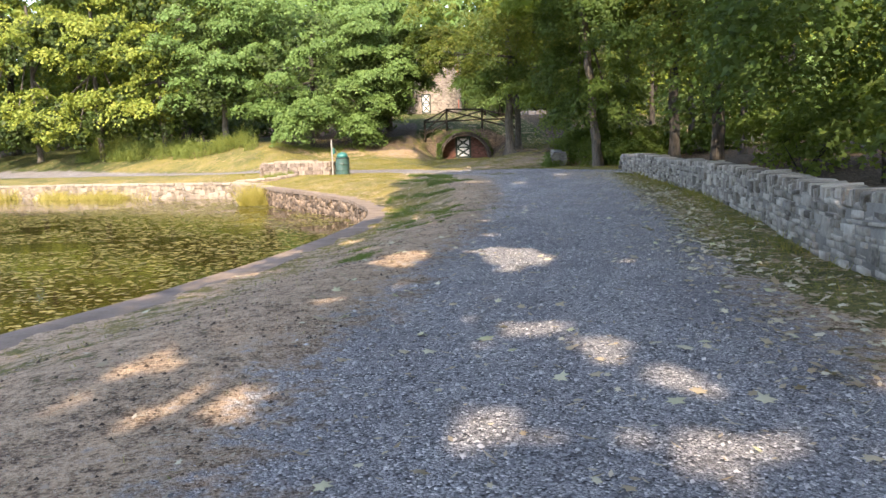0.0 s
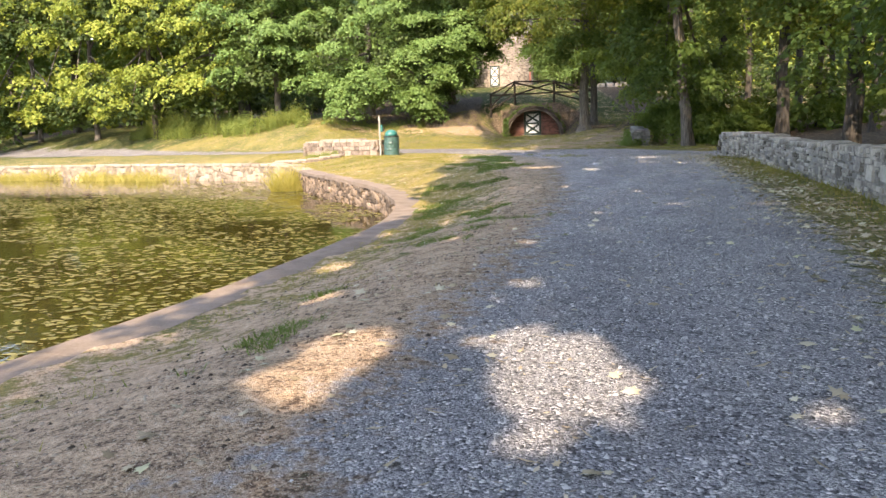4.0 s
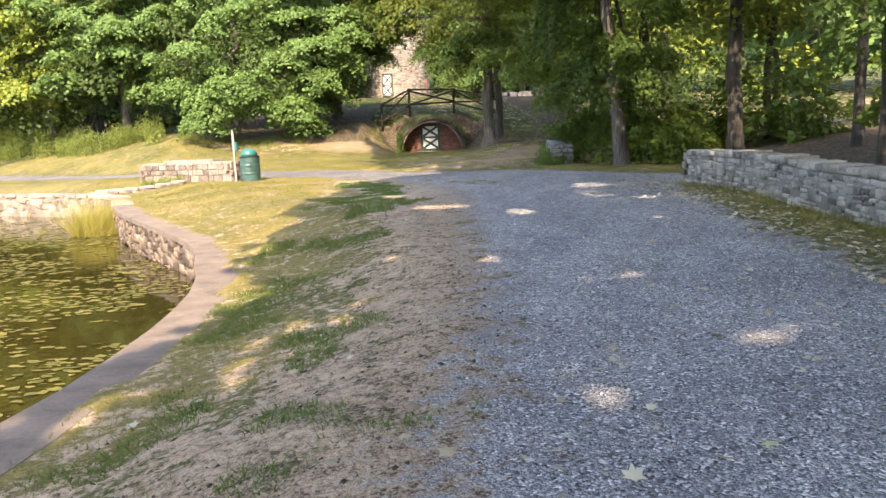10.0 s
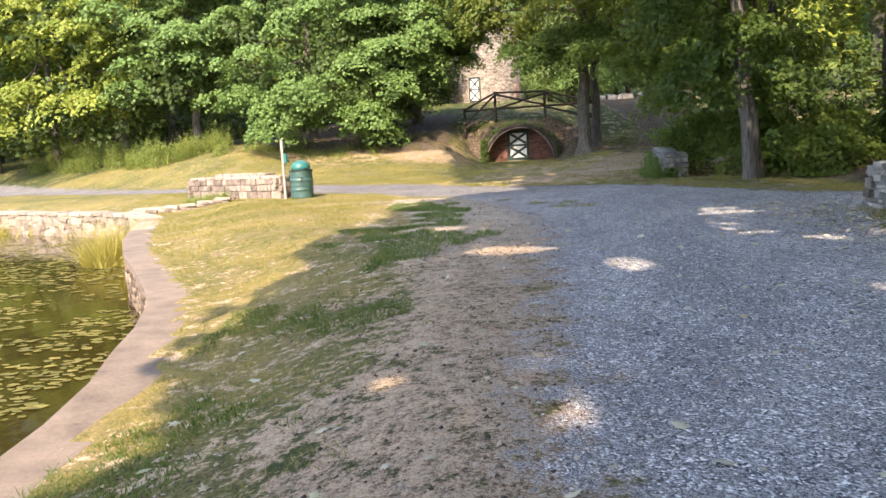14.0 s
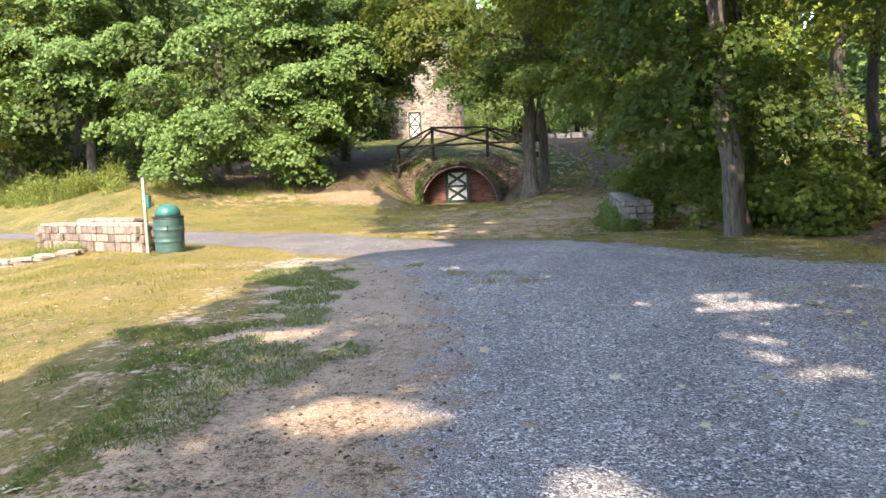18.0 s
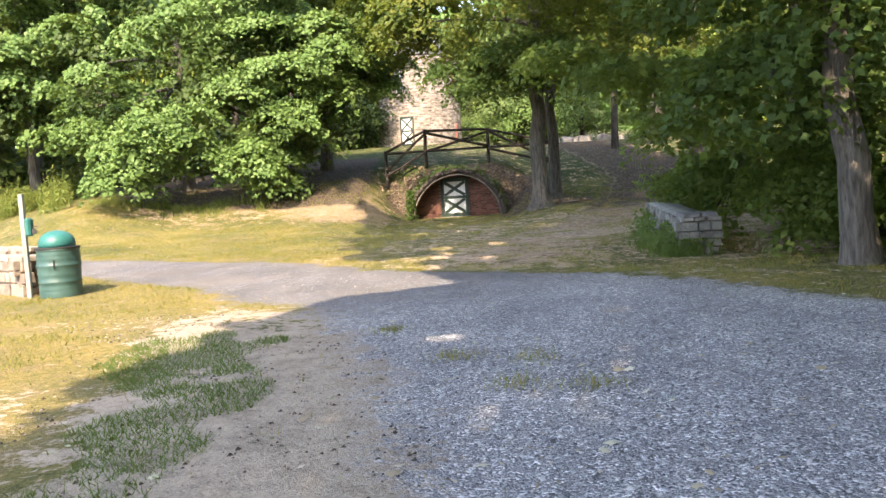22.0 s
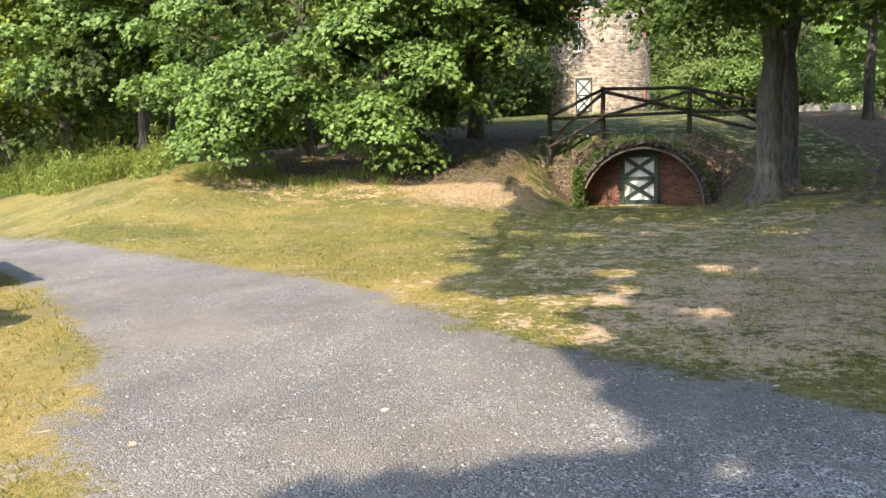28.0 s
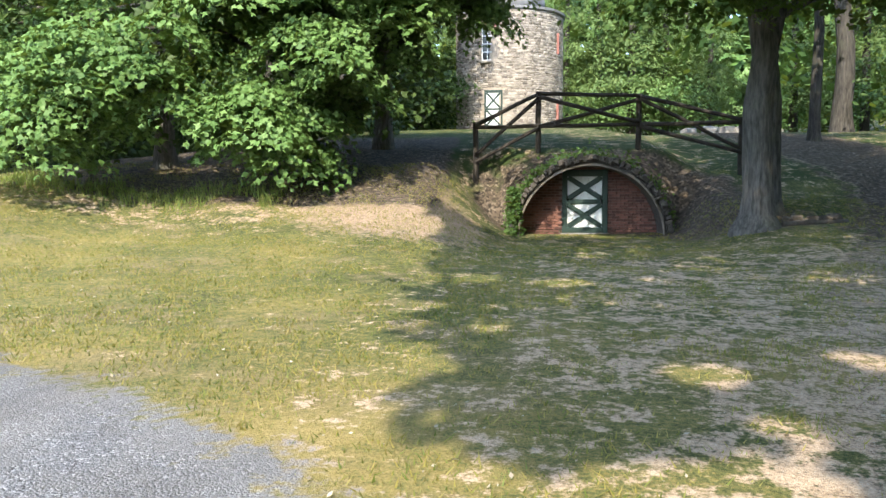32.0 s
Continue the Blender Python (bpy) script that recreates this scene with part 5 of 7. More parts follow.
def tree(name, x, y, height, r, lobes, leaf, clusters, per, size, seed, label, category="tree", bark=None, lean=(0, 0), keep=None, flare=1.5, group="", flat=(0.62, 0.16), shell=0.6, limbs=6, wide=0.42, upper=(), upper_clusters=0, split=None):
    """lobes: ellipsoids of the crown relative to the foot: x, y, z and three radii."""
    rg = np.random.default_rng(seed)
    z = gz(x, y) - 0.05
    t = thing(name, x, y, z, label, category, group)
    trunk_parts(t, height, r, rg, bark or BARK, lean, lobes, flare, limbs)
    local = None
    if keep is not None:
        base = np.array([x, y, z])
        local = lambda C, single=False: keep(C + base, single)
    leafy = boughs(lobes, split[0], split[1], rg) if split else lobes
    P, n, s = crown_leaves(leafy, clusters, per, size, rg, 0.8 if split else shell, flat, local, -0.12 if split else -0.75)
    V, F = leaf_faces(P, n, s, rg, wide)
    arrays("crown", V, F, leaf, t)
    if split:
        # Inner leaves in the darkened green put shade into the crown's gaps.
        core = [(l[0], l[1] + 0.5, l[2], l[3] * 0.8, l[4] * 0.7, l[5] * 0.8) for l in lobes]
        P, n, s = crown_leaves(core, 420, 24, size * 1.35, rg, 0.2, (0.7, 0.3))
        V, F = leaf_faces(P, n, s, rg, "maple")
        arrays("inner_crown", V, F, LEAF_SHADED, t)
    # Leaves above the view, added to cast shade, shifted towards the sun.
    if upper_clusters:
        sunward = [(l[0] + SUN_V[0] / SUN_V[2] * l[2], *l[1:]) for l in upper]
        P, n, s = crown_leaves(sunward, upper_clusters, 16, 0.36, rg, 0.35, (0.8, 0.2), local)
        V, F = leaf_faces(P, n, s, rg)
        arrays("upper_crown", V, F, LEAF_CANOPY, t)
    return t


# sun spots placed to fit the camera's view; leaves that would shade them are culled: centre and radii
SPOTS_START = [(0.80, 8.9, 0.40, 0.75), (1.02, 8.5, 0.22, 0.40), (-0.5, 8.9, 0.32, 0.95), (0.66, 5.2, 0.24, 0.34), (0.95, 4.6, 0.22, 0.32), (1.28, 3.85, 0.16, 0.28), (1.1, 2.9, 0.20, 0.34), (0.14, 3.25, 0.13, 0.22), (-1.24, 3.65, 0.22, 0.34),
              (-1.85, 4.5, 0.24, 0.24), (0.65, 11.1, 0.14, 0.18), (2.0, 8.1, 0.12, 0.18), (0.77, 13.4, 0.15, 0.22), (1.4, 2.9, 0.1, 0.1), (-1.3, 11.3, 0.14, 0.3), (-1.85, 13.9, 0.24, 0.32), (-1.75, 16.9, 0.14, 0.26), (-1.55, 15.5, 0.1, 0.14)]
SPOTS_WALL = [(3.17, 17.1, 0.20, 0.16), (1.8, 16.1, 0.11, 0.14), (2.88, 19.35, 0.12, 0.14), (1.75, 14.35, 0.1, 0.14), (1.4, 14.0, 0.09, 0.2), (-0.22, 14.8, 0.11, 0.13), (0.56, 14.8, 0.12, 0.15), (0.15, 18.6, 0.10, 0.2), (2.56, 25.05, 0.26, 0.38),
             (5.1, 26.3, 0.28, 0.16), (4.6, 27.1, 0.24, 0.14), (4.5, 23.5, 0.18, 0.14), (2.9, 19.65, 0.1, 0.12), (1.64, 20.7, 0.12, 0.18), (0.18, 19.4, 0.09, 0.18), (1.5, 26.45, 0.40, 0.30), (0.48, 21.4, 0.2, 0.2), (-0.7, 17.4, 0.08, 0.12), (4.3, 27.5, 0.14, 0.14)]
SPOTS_LAWN = [(4.95, 29.8, 0.40, 0.24), (5.0, 30.4, 0.36, 0.16), (0.4, 29.0, 0.2, 0.18), (1.1, 43.2, 0.7, 0.4), (1.8, 34.4, 0.18, 0.18), (3.6, 35.4, 0.16, 0.12), (4.2, 37.7, 0.18, 0.14), (1.36, 39.0, 0.58, 0.6), (2.3, 38.45, 0.15, 0.14), (1.15, 41.75, 0.42, 0.65),
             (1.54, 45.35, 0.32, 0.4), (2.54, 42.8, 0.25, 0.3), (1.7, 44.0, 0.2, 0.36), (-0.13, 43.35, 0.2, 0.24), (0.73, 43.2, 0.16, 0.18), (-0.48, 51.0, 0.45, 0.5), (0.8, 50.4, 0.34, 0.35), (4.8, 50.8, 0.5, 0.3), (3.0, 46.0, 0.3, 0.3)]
SPOTS = SPOTS_START + SPOTS_WALL + SPOTS_LAWN


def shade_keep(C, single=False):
    """Limit of the wayside canopy: drops leaves that shade past its edge or on the sun spots, both fitted to the
    camera's view.
    """
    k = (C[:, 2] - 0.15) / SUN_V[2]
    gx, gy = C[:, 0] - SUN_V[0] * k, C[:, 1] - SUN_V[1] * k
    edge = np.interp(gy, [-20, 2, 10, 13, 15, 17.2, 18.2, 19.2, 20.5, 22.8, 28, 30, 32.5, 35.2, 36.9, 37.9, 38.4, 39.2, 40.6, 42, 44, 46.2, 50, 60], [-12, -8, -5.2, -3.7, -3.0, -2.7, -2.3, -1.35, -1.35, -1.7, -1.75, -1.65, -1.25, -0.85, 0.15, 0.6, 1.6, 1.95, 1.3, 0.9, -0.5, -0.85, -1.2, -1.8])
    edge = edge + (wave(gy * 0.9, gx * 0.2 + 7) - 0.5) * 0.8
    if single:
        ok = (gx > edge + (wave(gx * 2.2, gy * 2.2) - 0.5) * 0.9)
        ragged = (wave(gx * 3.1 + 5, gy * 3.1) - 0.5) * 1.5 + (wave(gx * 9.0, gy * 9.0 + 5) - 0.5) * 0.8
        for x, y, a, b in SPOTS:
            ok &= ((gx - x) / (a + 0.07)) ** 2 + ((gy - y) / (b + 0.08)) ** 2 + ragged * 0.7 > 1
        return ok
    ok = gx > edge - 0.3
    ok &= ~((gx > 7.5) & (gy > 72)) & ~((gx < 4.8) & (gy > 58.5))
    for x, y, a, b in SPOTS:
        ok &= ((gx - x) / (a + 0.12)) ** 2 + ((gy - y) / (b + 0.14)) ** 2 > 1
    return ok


# the two big maples on the bank
tree("maple_tree", -9.6, 59.6, 6.5, 0.28, [(-2.8, -2.5, 3.3, 1.9, 1.7, 1.4), (-0.2, -3.2, 2.0, 1.9, 1.6, 1.6), (2.2, -3.0, 2.3, 2.1, 1.8, 1.7), (4.6, -2.4, 1.8, 1.9, 1.6, 1.5), (-5.2, -1.6, 4.4, 1.8, 1.7, 1.5), (-2.4, -2.6, 4.9, 2.8, 2.3, 2.1), (1.4, -2.8, 4.8, 2.7, 2.3, 2.1), (4.4, -2.0, 4.6, 2.3, 2.0, 2.0), (-5.0, -1.2, 5.6, 2.5, 2.4, 2.2), (0, -1.2, 7.6, 4.4, 2.8, 2.4), (3.6, -0.8, 7.4, 2.2, 2.4, 2.0), (-4.4, 0, 8.4, 2.8, 2.6, 2.2), (-0.7, -3.4, 0.5, 1.5, 1.2, 1.0), (4.0, -2.5, 0.5, 1.3, 1.1, 1.0), (0.6, -3.6, 1.2, 1.2, 1.0, 0.9), (-1.2, -3.6, 2.8, 1.6, 1.2, 1.2), (2.6, -3.4, 3.0, 1.5, 1.2, 1.1)],
     LEAF_GREEN, 2100, 34, 0.165, 101, "full green maple with low hanging boughs on the bank", group="maples on the bank", flat=(0.44, 0.05), split=(104, 1.08), wide="maple")
tower_maple = tree("maple_tree", -4.0, 62.4, 6.5, 0.26, [(-0.7, -4.4, 1.7, 1.8, 1.5, 1.6), (0.6, -3.9, 4.3, 1.9, 1.6, 1.5), (-1.6, -4.2, 4.4, 2.0, 1.6, 1.9), (1.3, -2.6, 6.2, 2.1, 1.8, 1.5), (-0.4, -0.6, 8.2, 3.2, 2.6, 2.0), (2.5, -2.2, 4.0, 1.0, 0.9, 0.6), (-1.0, 0.6, 5.6, 2.6, 2.0, 2.0), (0.8, -4.2, 2.5, 1.3, 1.1, 1.0), (1.4, -3.9, 3.7, 1.2, 1.0, 1.0), (0.6, -4.4, 1.4, 1.0, 0.9, 0.8), (1.6, -3.3, 5.1, 1.5, 1.1, 1.0)],
     LEAF_GREEN, 1400, 34, 0.165, 102, "full green maple with low hanging boughs on the bank", group="maples on the bank", flat=(0.44, 0.05), split=(64, 1.0), wide="maple")
# trees along the bank
for k, (x, y, hgt, w) in enumerate([(-16.8, 60.6, 11.0, 1.0), (-22.5, 63.0, 14.5, 1.15), (-29.5, 67.0, 17.0, 1.3), (-37.5, 72.0, 19.0, 1.45), (-47.0, 78.0, 20.0, 1.5)]):
    low = 3.9 if k == 0 else 2.5
    lo = [(-0.4 * w, -2.6, low, 2.6 * w, 1.9, 1.3), (2.3 * w, -1.8, 3.4, 2.1 * w, 1.9, 1.4), (-2.6 * w, -1.6, 3.8, 2.1 * w, 1.9, 1.5), (0.4 * w, -2.2, hgt * 0.50, 3.0 * w, 2.3, 1.8), (-2.6 * w, -0.6, hgt * 0.62, 2.6 * w, 2.4, 1.9), (2.6 * w, -0.4, hgt * 0.65, 2.6 * w, 2.4, 1.9), (0, -0.4, hgt * 0.85, 3.4 * w, 2.8, 2.2), (0, 0.3, hgt * 1.05, 2.4 * w, 2.3, 1.9)]
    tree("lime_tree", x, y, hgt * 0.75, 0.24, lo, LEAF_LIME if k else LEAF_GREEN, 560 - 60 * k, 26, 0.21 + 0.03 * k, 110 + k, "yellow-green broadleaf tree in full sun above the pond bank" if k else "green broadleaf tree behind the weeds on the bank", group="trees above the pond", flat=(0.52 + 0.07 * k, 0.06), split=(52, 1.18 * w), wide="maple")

# twin-trunked tree beside the cellar
A_LOBES = [(-4.0, -0.8, 7.0, 2.6, 2.6, 1.3), (-1.0, -1.6, 6.4, 2.4, 2.4, 1.3), (2.0, -0.4, 5.8, 2.2, 2.4, 1.2), (4.8, -0.4, 5.6, 2.6, 2.6, 1.4), (2.6, 1.2, 8.6, 3.6, 3.2, 2.2), (6.8, 0.5, 7.2, 2.8, 2.8, 1.8), (-3.6, -1.0, 10.5, 4.2, 3.0, 1.6), (-2.6, -1.2, 5.6, 1.5, 1.4, 0.7), (-0.8, -2.2, 5.3, 1.6, 1.4, 0.8), (1.6, -2.0, 5.0, 1.7, 1.5, 0.8), (4.0, -1.6, 5.1, 2.0, 1.7, 0.9), (-5.0, 2.2, 7.0, 1.2, 1.2, 0.8), (-6.0, 5.2, 8.7, 1.7, 1.4, 1.1), (-5.4, 0.4, 8.3, 2.0, 1.6, 1.0), (-3.8, 1.0, 6.9, 1.3, 1.2, 0.7), (-1.4, -4.0, 8.3, 2.4, 2.0, 1.0), (1.6, -3.6, 8.0, 2.4, 2.0, 1.0), (4.6, -3.0, 7.8, 2.4, 2.0, 1.0)]
cellar_tree = tree("twin_trunk_tree", 5.2, 56.3, 9.0, 0.31, A_LOBES, LEAF_GOLD, 1700, 20, 0.17, 121, "tall rough-barked tree with turning yellow-green leaves beside the cellar", bark=BARK_BROWN, lean=(0.012, 0), flare=1.75, limbs=6, flat=(0.5, 0.06), wide="maple")
# Its upper lobes, out of view, are added to shade the hill track.
tree("second_trunk_tree", 5.98, 58.0, 9.0, 0.24, [(1.8, 1.4, 8.8, 2.4, 2.2, 1.6), (-0.2, 1.4, 9.8, 2.2, 2.2, 1.4)], LEAF_GOLD, 220, 26, 0.18, 122, "dark trunk standing close behind the cellar tree", bark=BARK_BROWN, lean=(0.004, 0.01), flare=1.6, limbs=2, upper=[(3.2, 0.0, 10.0, 3.4, 4.0, 1.2), (4.6, 6.0, 10.0, 3.6, 4.2, 1.2), (3.4, -6.0, 10.4, 3.2, 4.0, 1.2), (5.0, 11.0, 10.5, 3.4, 4.0, 1.2)], upper_clusters=520)
tree("tower_side_tree", -7.6, 72.4, 10.0, 0.13, [(1.6, 0.6, 9.2, 2.6, 2.2, 1.5), (3.4, 1.6, 10.4, 2.0, 1.8, 1.1), (-1.2, 0, 8.4, 2.8, 2.4, 1.8), (0.4, 0.2, 11.4, 3.0, 2.6, 1.6)], LEAF_GREEN, 700, 30, 0.17, 123, "tall green tree between the bank and the tower", bark=BARK_DARK, limbs=4)


def low_bough(t, lobes, leaf, clusters, per, size, seed):
    """A hanging leafy bough as a part of its tree."""
    rg = np.random.default_rng(seed)
    P, n, s = crown_leaves(lobes, clusters, per, size, rg, 0.5, (0.5, 0.05), None, -0.2)
    V, F = leaf_faces(P, n, s, rg, "maple")
    arrays("low_bough", V, F, leaf, t)


low_bough(cellar_tree, [(-1.9, -2.0, 4.3, 1.5, 1.0, 0.75), (-3.2, -1.6, 4.9, 1.1, 0.9, 0.5), (0.8, -1.8, 4.5, 1.4, 1.2, 0.7), (3.1, -1.8, 4.5, 1.6, 1.2, 0.8), (5.0, -3.0, 4.3, 1.6, 1.3, 0.8), (-0.6, -2.4, 5.3, 2.2, 1.2, 0.8)], LEAF_DARK, 420, 24, 0.16, 125)
low_bough(cellar_tree, [(-5.2, 2.2, 7.0, 1.3, 1.2, 0.9), (-6.2, 5.2, 8.7, 1.8, 1.4, 1.2), (-5.4, 0.4, 8.3, 2.0, 1.6, 1.1), (-3.6, 0.0, 8.0, 1.8, 1.4, 1.0)], LEAF_GOLD, 320, 24, 0.17, 127)
# trees behind the wall; their upper boughs, out of view, are added to shade the path
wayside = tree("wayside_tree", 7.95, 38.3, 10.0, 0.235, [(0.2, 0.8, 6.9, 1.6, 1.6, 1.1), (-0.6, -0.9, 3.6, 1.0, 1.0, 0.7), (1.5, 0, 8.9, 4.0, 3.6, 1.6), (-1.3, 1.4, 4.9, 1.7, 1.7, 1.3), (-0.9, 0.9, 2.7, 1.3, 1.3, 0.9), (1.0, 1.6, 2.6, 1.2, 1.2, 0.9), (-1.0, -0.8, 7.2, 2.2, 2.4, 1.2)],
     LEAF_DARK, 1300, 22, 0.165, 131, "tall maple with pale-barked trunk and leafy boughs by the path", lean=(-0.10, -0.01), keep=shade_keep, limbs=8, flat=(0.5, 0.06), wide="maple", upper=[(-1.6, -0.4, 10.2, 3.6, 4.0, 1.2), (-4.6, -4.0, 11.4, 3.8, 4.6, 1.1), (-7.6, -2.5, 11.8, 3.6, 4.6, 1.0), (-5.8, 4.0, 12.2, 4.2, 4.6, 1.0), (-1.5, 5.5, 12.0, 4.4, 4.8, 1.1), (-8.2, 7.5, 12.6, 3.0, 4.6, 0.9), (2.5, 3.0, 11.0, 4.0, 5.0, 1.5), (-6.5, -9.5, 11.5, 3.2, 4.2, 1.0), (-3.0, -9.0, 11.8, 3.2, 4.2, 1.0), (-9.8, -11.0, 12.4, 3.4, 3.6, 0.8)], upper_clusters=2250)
low_bough(wayside, [(-1.6, 3.6, 2.3, 0.9, 0.9, 0.5), (-0.6, 4.2, 3.0, 1.2, 1.0, 0.8), (0.8, 4.4, 3.6, 1.6, 1.4, 1.0), (2.4, 5.0, 3.4, 1.6, 1.4, 1.2), (-2.2, 6.2, 3.7, 1.1, 1.0, 0.6), (-0.7, 5.8, 3.4, 1.2, 1.0, 0.7), (-3.2, 7.7, 4.4, 1.2, 1.0, 0.6)], LEAF_CANOPY, 420, 24, 0.16, 126)
# Bough added on the sunward side to keep the trunk in shade.
low_bough(wayside, [(-0.3, -5.0, 5.4, 1.5, 1.2, 0.8), (-0.2, -7.5, 7.6, 1.8, 1.5, 1.0), (0.2, -3.4, 4.4, 1.2, 0.9, 0.6)], LEAF_DARK, 120, 26, 0.16, 129)
low_bough(tower_maple, [(3.2, -2.3, 3.1, 0.8, 0.7, 0.5), (2.5, -2.2, 3.6, 0.9, 0.8, 0.7), (3.6, -1.2, 4.3, 1.1, 0.9, 0.6)], LEAF_GREEN, 120, 22, 0.17, 128)
CANOPY = [(9.3, 25.6, 0.21), (9.8, 14.5, 0.22), (8.9, 5.0, 0.24), (9.6, -5.0, 0.34), (8.6, -15.0, 0.34)]
for k, (x, y, r) in enumerate(CANOPY):
    lo = [(2.5, 1.0, 7.6, 4.0, 4.6, 2.2), (0.8, 2.6, 5.2, 2.8, 2.8, 1.6), (-1.0, -1.0, 8.6, 3.2, 4.0, 1.4)]
    up = [(-5.0, 1.0, 10.4, 3.6, 5.4, 1.2), (-8.2, 0.0, 10.0, 3.4, 5.0, 1.1), (-3.6, -2.0, 11.5, 2.6, 5.2, 1.3), (-5.6, -4.0, 12.0, 3.6, 4.6, 1.1), (-5.4, 5.0, 11.5, 3.6, 4.6, 1.1)]
    if k < 4:
        up += [(-9.8, 0.0, 10.8, 2.8, 5.5, 0.8), (-9.4, 2.0, 11.4, 2.4, 5.5, 0.8)]
    if k == 0:
        lo += [(-1.0, -0.6, 2.7, 0.9, 1.2, 0.7), (-0.2, -1.8, 3.5, 1.2, 1.0, 0.8), (1.0, -1.0, 2.5, 1.2, 1.0, 0.9), (1.5, -1.0, 5.2, 2.4, 2.0, 1.2)]
    if k == 2:
        up += [(-11.0, 0.8, 11.0, 2.2, 4.6, 0.7), (-9.6, 1.5, 11.8, 2.2, 4.0, 0.7)]
    if k in (1, 2):
        lo += [(-2.8, 1.5, 3.5, 1.7, 2.2, 0.9), (-1.0, 4.0, 3.0, 2.2, 2.4, 1.3), (0.5, -1.0, 3.2, 2.4, 2.6, 1.5)]
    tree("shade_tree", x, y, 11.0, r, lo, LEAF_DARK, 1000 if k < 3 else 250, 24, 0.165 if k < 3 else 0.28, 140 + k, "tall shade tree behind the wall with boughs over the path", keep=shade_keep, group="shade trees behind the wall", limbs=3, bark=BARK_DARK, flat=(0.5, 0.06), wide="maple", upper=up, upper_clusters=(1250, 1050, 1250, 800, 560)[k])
# Unseen tree, its lobes set to shade the ground at the start.
tree("pond_side_tree", -5.0, -13.0, 9.0, 0.32, [(0, 0, 9.5, 5.0, 5.0, 1.8), (3, 2, 8.5, 4.0, 4.0, 1.6), (-3, 1, 10.5, 4.0, 4.0, 1.8), (1, 8.5, 10.5, 4.2, 4.6, 1.2), (3.2, 13, 11.5, 3.6, 4.4, 1.1)], LEAF_DARK, 1500, 16, 0.36, 150, "tall tree added out of view to shade the start of the walk", keep=shade_keep)
for k, (x, y, r, h) in enumerate([(11.5, 37.4, 0.25, 9), (14.2, 40.8, 0.14, 8), (13.2, 33.2, 0.15, 9), (17.0, 37.0, 0.2, 10), (15.5, 47.0, 0.2, 9), (12.4, 50.5, 0.22, 9), (15.6, 43.2, 0.13, 10), (18.5, 28.0, 0.25, 10), (14.5, 20.5, 0.24, 10), (14.0, 9.0, 0.24, 10), (21, 17, 0.26, 10), (10.5, 67.6, 0.19, 10), (13.8, 64.5, 0.24, 10), (16.8, 60.5, 0.22, 9)]):
    rg = np.random.default_rng(160 + k)
    lo = [(rg.uniform(-1, 1), rg.uniform(-1, 1), h * 0.52, 1.5, 1.5, 0.7), (rg.uniform(-1, 1), rg.uniform(-1, 1), h * 0.68, 2.4, 2.4, 1.2), (rg.uniform(-2, 2), rg.uniform(-2, 2), h * 0.85, 3.0, 3.0, 1.6), (rg.uniform(-2, 2), rg.uniform(-2, 2), h * 1.1, 2.8, 2.8, 1.8)]
    # Gold leaf colour on the nearest trees stands in for sunlight on them.
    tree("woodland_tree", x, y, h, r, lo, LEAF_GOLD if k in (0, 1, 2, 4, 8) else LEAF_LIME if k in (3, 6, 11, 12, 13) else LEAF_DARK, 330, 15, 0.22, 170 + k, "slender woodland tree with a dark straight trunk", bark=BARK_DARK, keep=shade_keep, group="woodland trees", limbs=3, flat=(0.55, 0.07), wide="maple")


def shrub(x, y, w, d, h, leaf, clusters, seed, label, size=0.13, group=""):
    rg = np.random.default_rng(seed)
    t = thing("shrub", x, y, gz(x, y) - 0.05, label, "shrub", group)
    lo = [(rg.uniform(-0.5, 0.5) * w, rg.uniform(-0.5, 0.5) * d, h * rg.uniform(0.25, 0.62), w * 0.55, d * 0.55, h * 0.36) for _ in range(6)]
    for k, l in enumerate(lo[:5]):
        Q = np.linspace([rg.uniform(-0.1, 0.1), rg.uniform(-0.1, 0.1), 0], l[:3], 5)
        V, F = tube(Q, np.linspace(0.03, 0.01, 5), 6, 0.1, k)
        arrays("stem", V, F, BARK_DARK, t)
    P, n, s = crown_leaves(boughs(lo, 16, 0.30 * (w + h) / 2, rg, 0.7) + lo[:2], int(clusters * 0.7), 22, size * 1.05, rg, 0.5, (0.38, 0.06), None, -0.2)
    P[:, 2] = np.maximum(P[:, 2], 0.05)
    V, F = leaf_faces(P, n, s, rg, "maple")
    arrays("foliage", V, F, leaf, t)


for k, (x, y, w, d, h) in enumerate([(8.9, 40.6, 1.6, 1.4, 2.0), (10.4, 40.2, 2.0, 1.6, 1.8), (9.3, 43.2, 1.3, 1.8, 2.2), (12.2, 41.4, 2.2, 1.8, 1.7), (9.9, 37.9, 1.4, 1.2, 1.5), (7.9, 45.6, 1.3, 1.6, 2.0), (9.3, 48.4, 1.8, 1.8, 2.6), (14.2, 38.6, 2.2, 2.0, 1.3)]):
    shrub(x, y, w, d, h, LEAF_CANOPY, 330, 200 + k, "dense dark green undergrowth shrub beside the path", group="undergrowth shrubs")
for k, (x, y, w, d, h) in enumerate([(10.5, 22.0, 2.2, 2.4, 2.4), (10.2, 17.5, 2.2, 2.6, 2.6), (8.8, 12.2, 2.0, 2.4, 2.6), (8.0, 8.0, 1.8, 2.2, 2.6), (12.6, 27.0, 2.2, 2.4, 2.2)]):
    shrub(x, y, w, d, h, LEAF_CANOPY, 330, 220 + k, "leafy dark green shrub behind the stone wall", 0.16, "shrubs behind the wall")


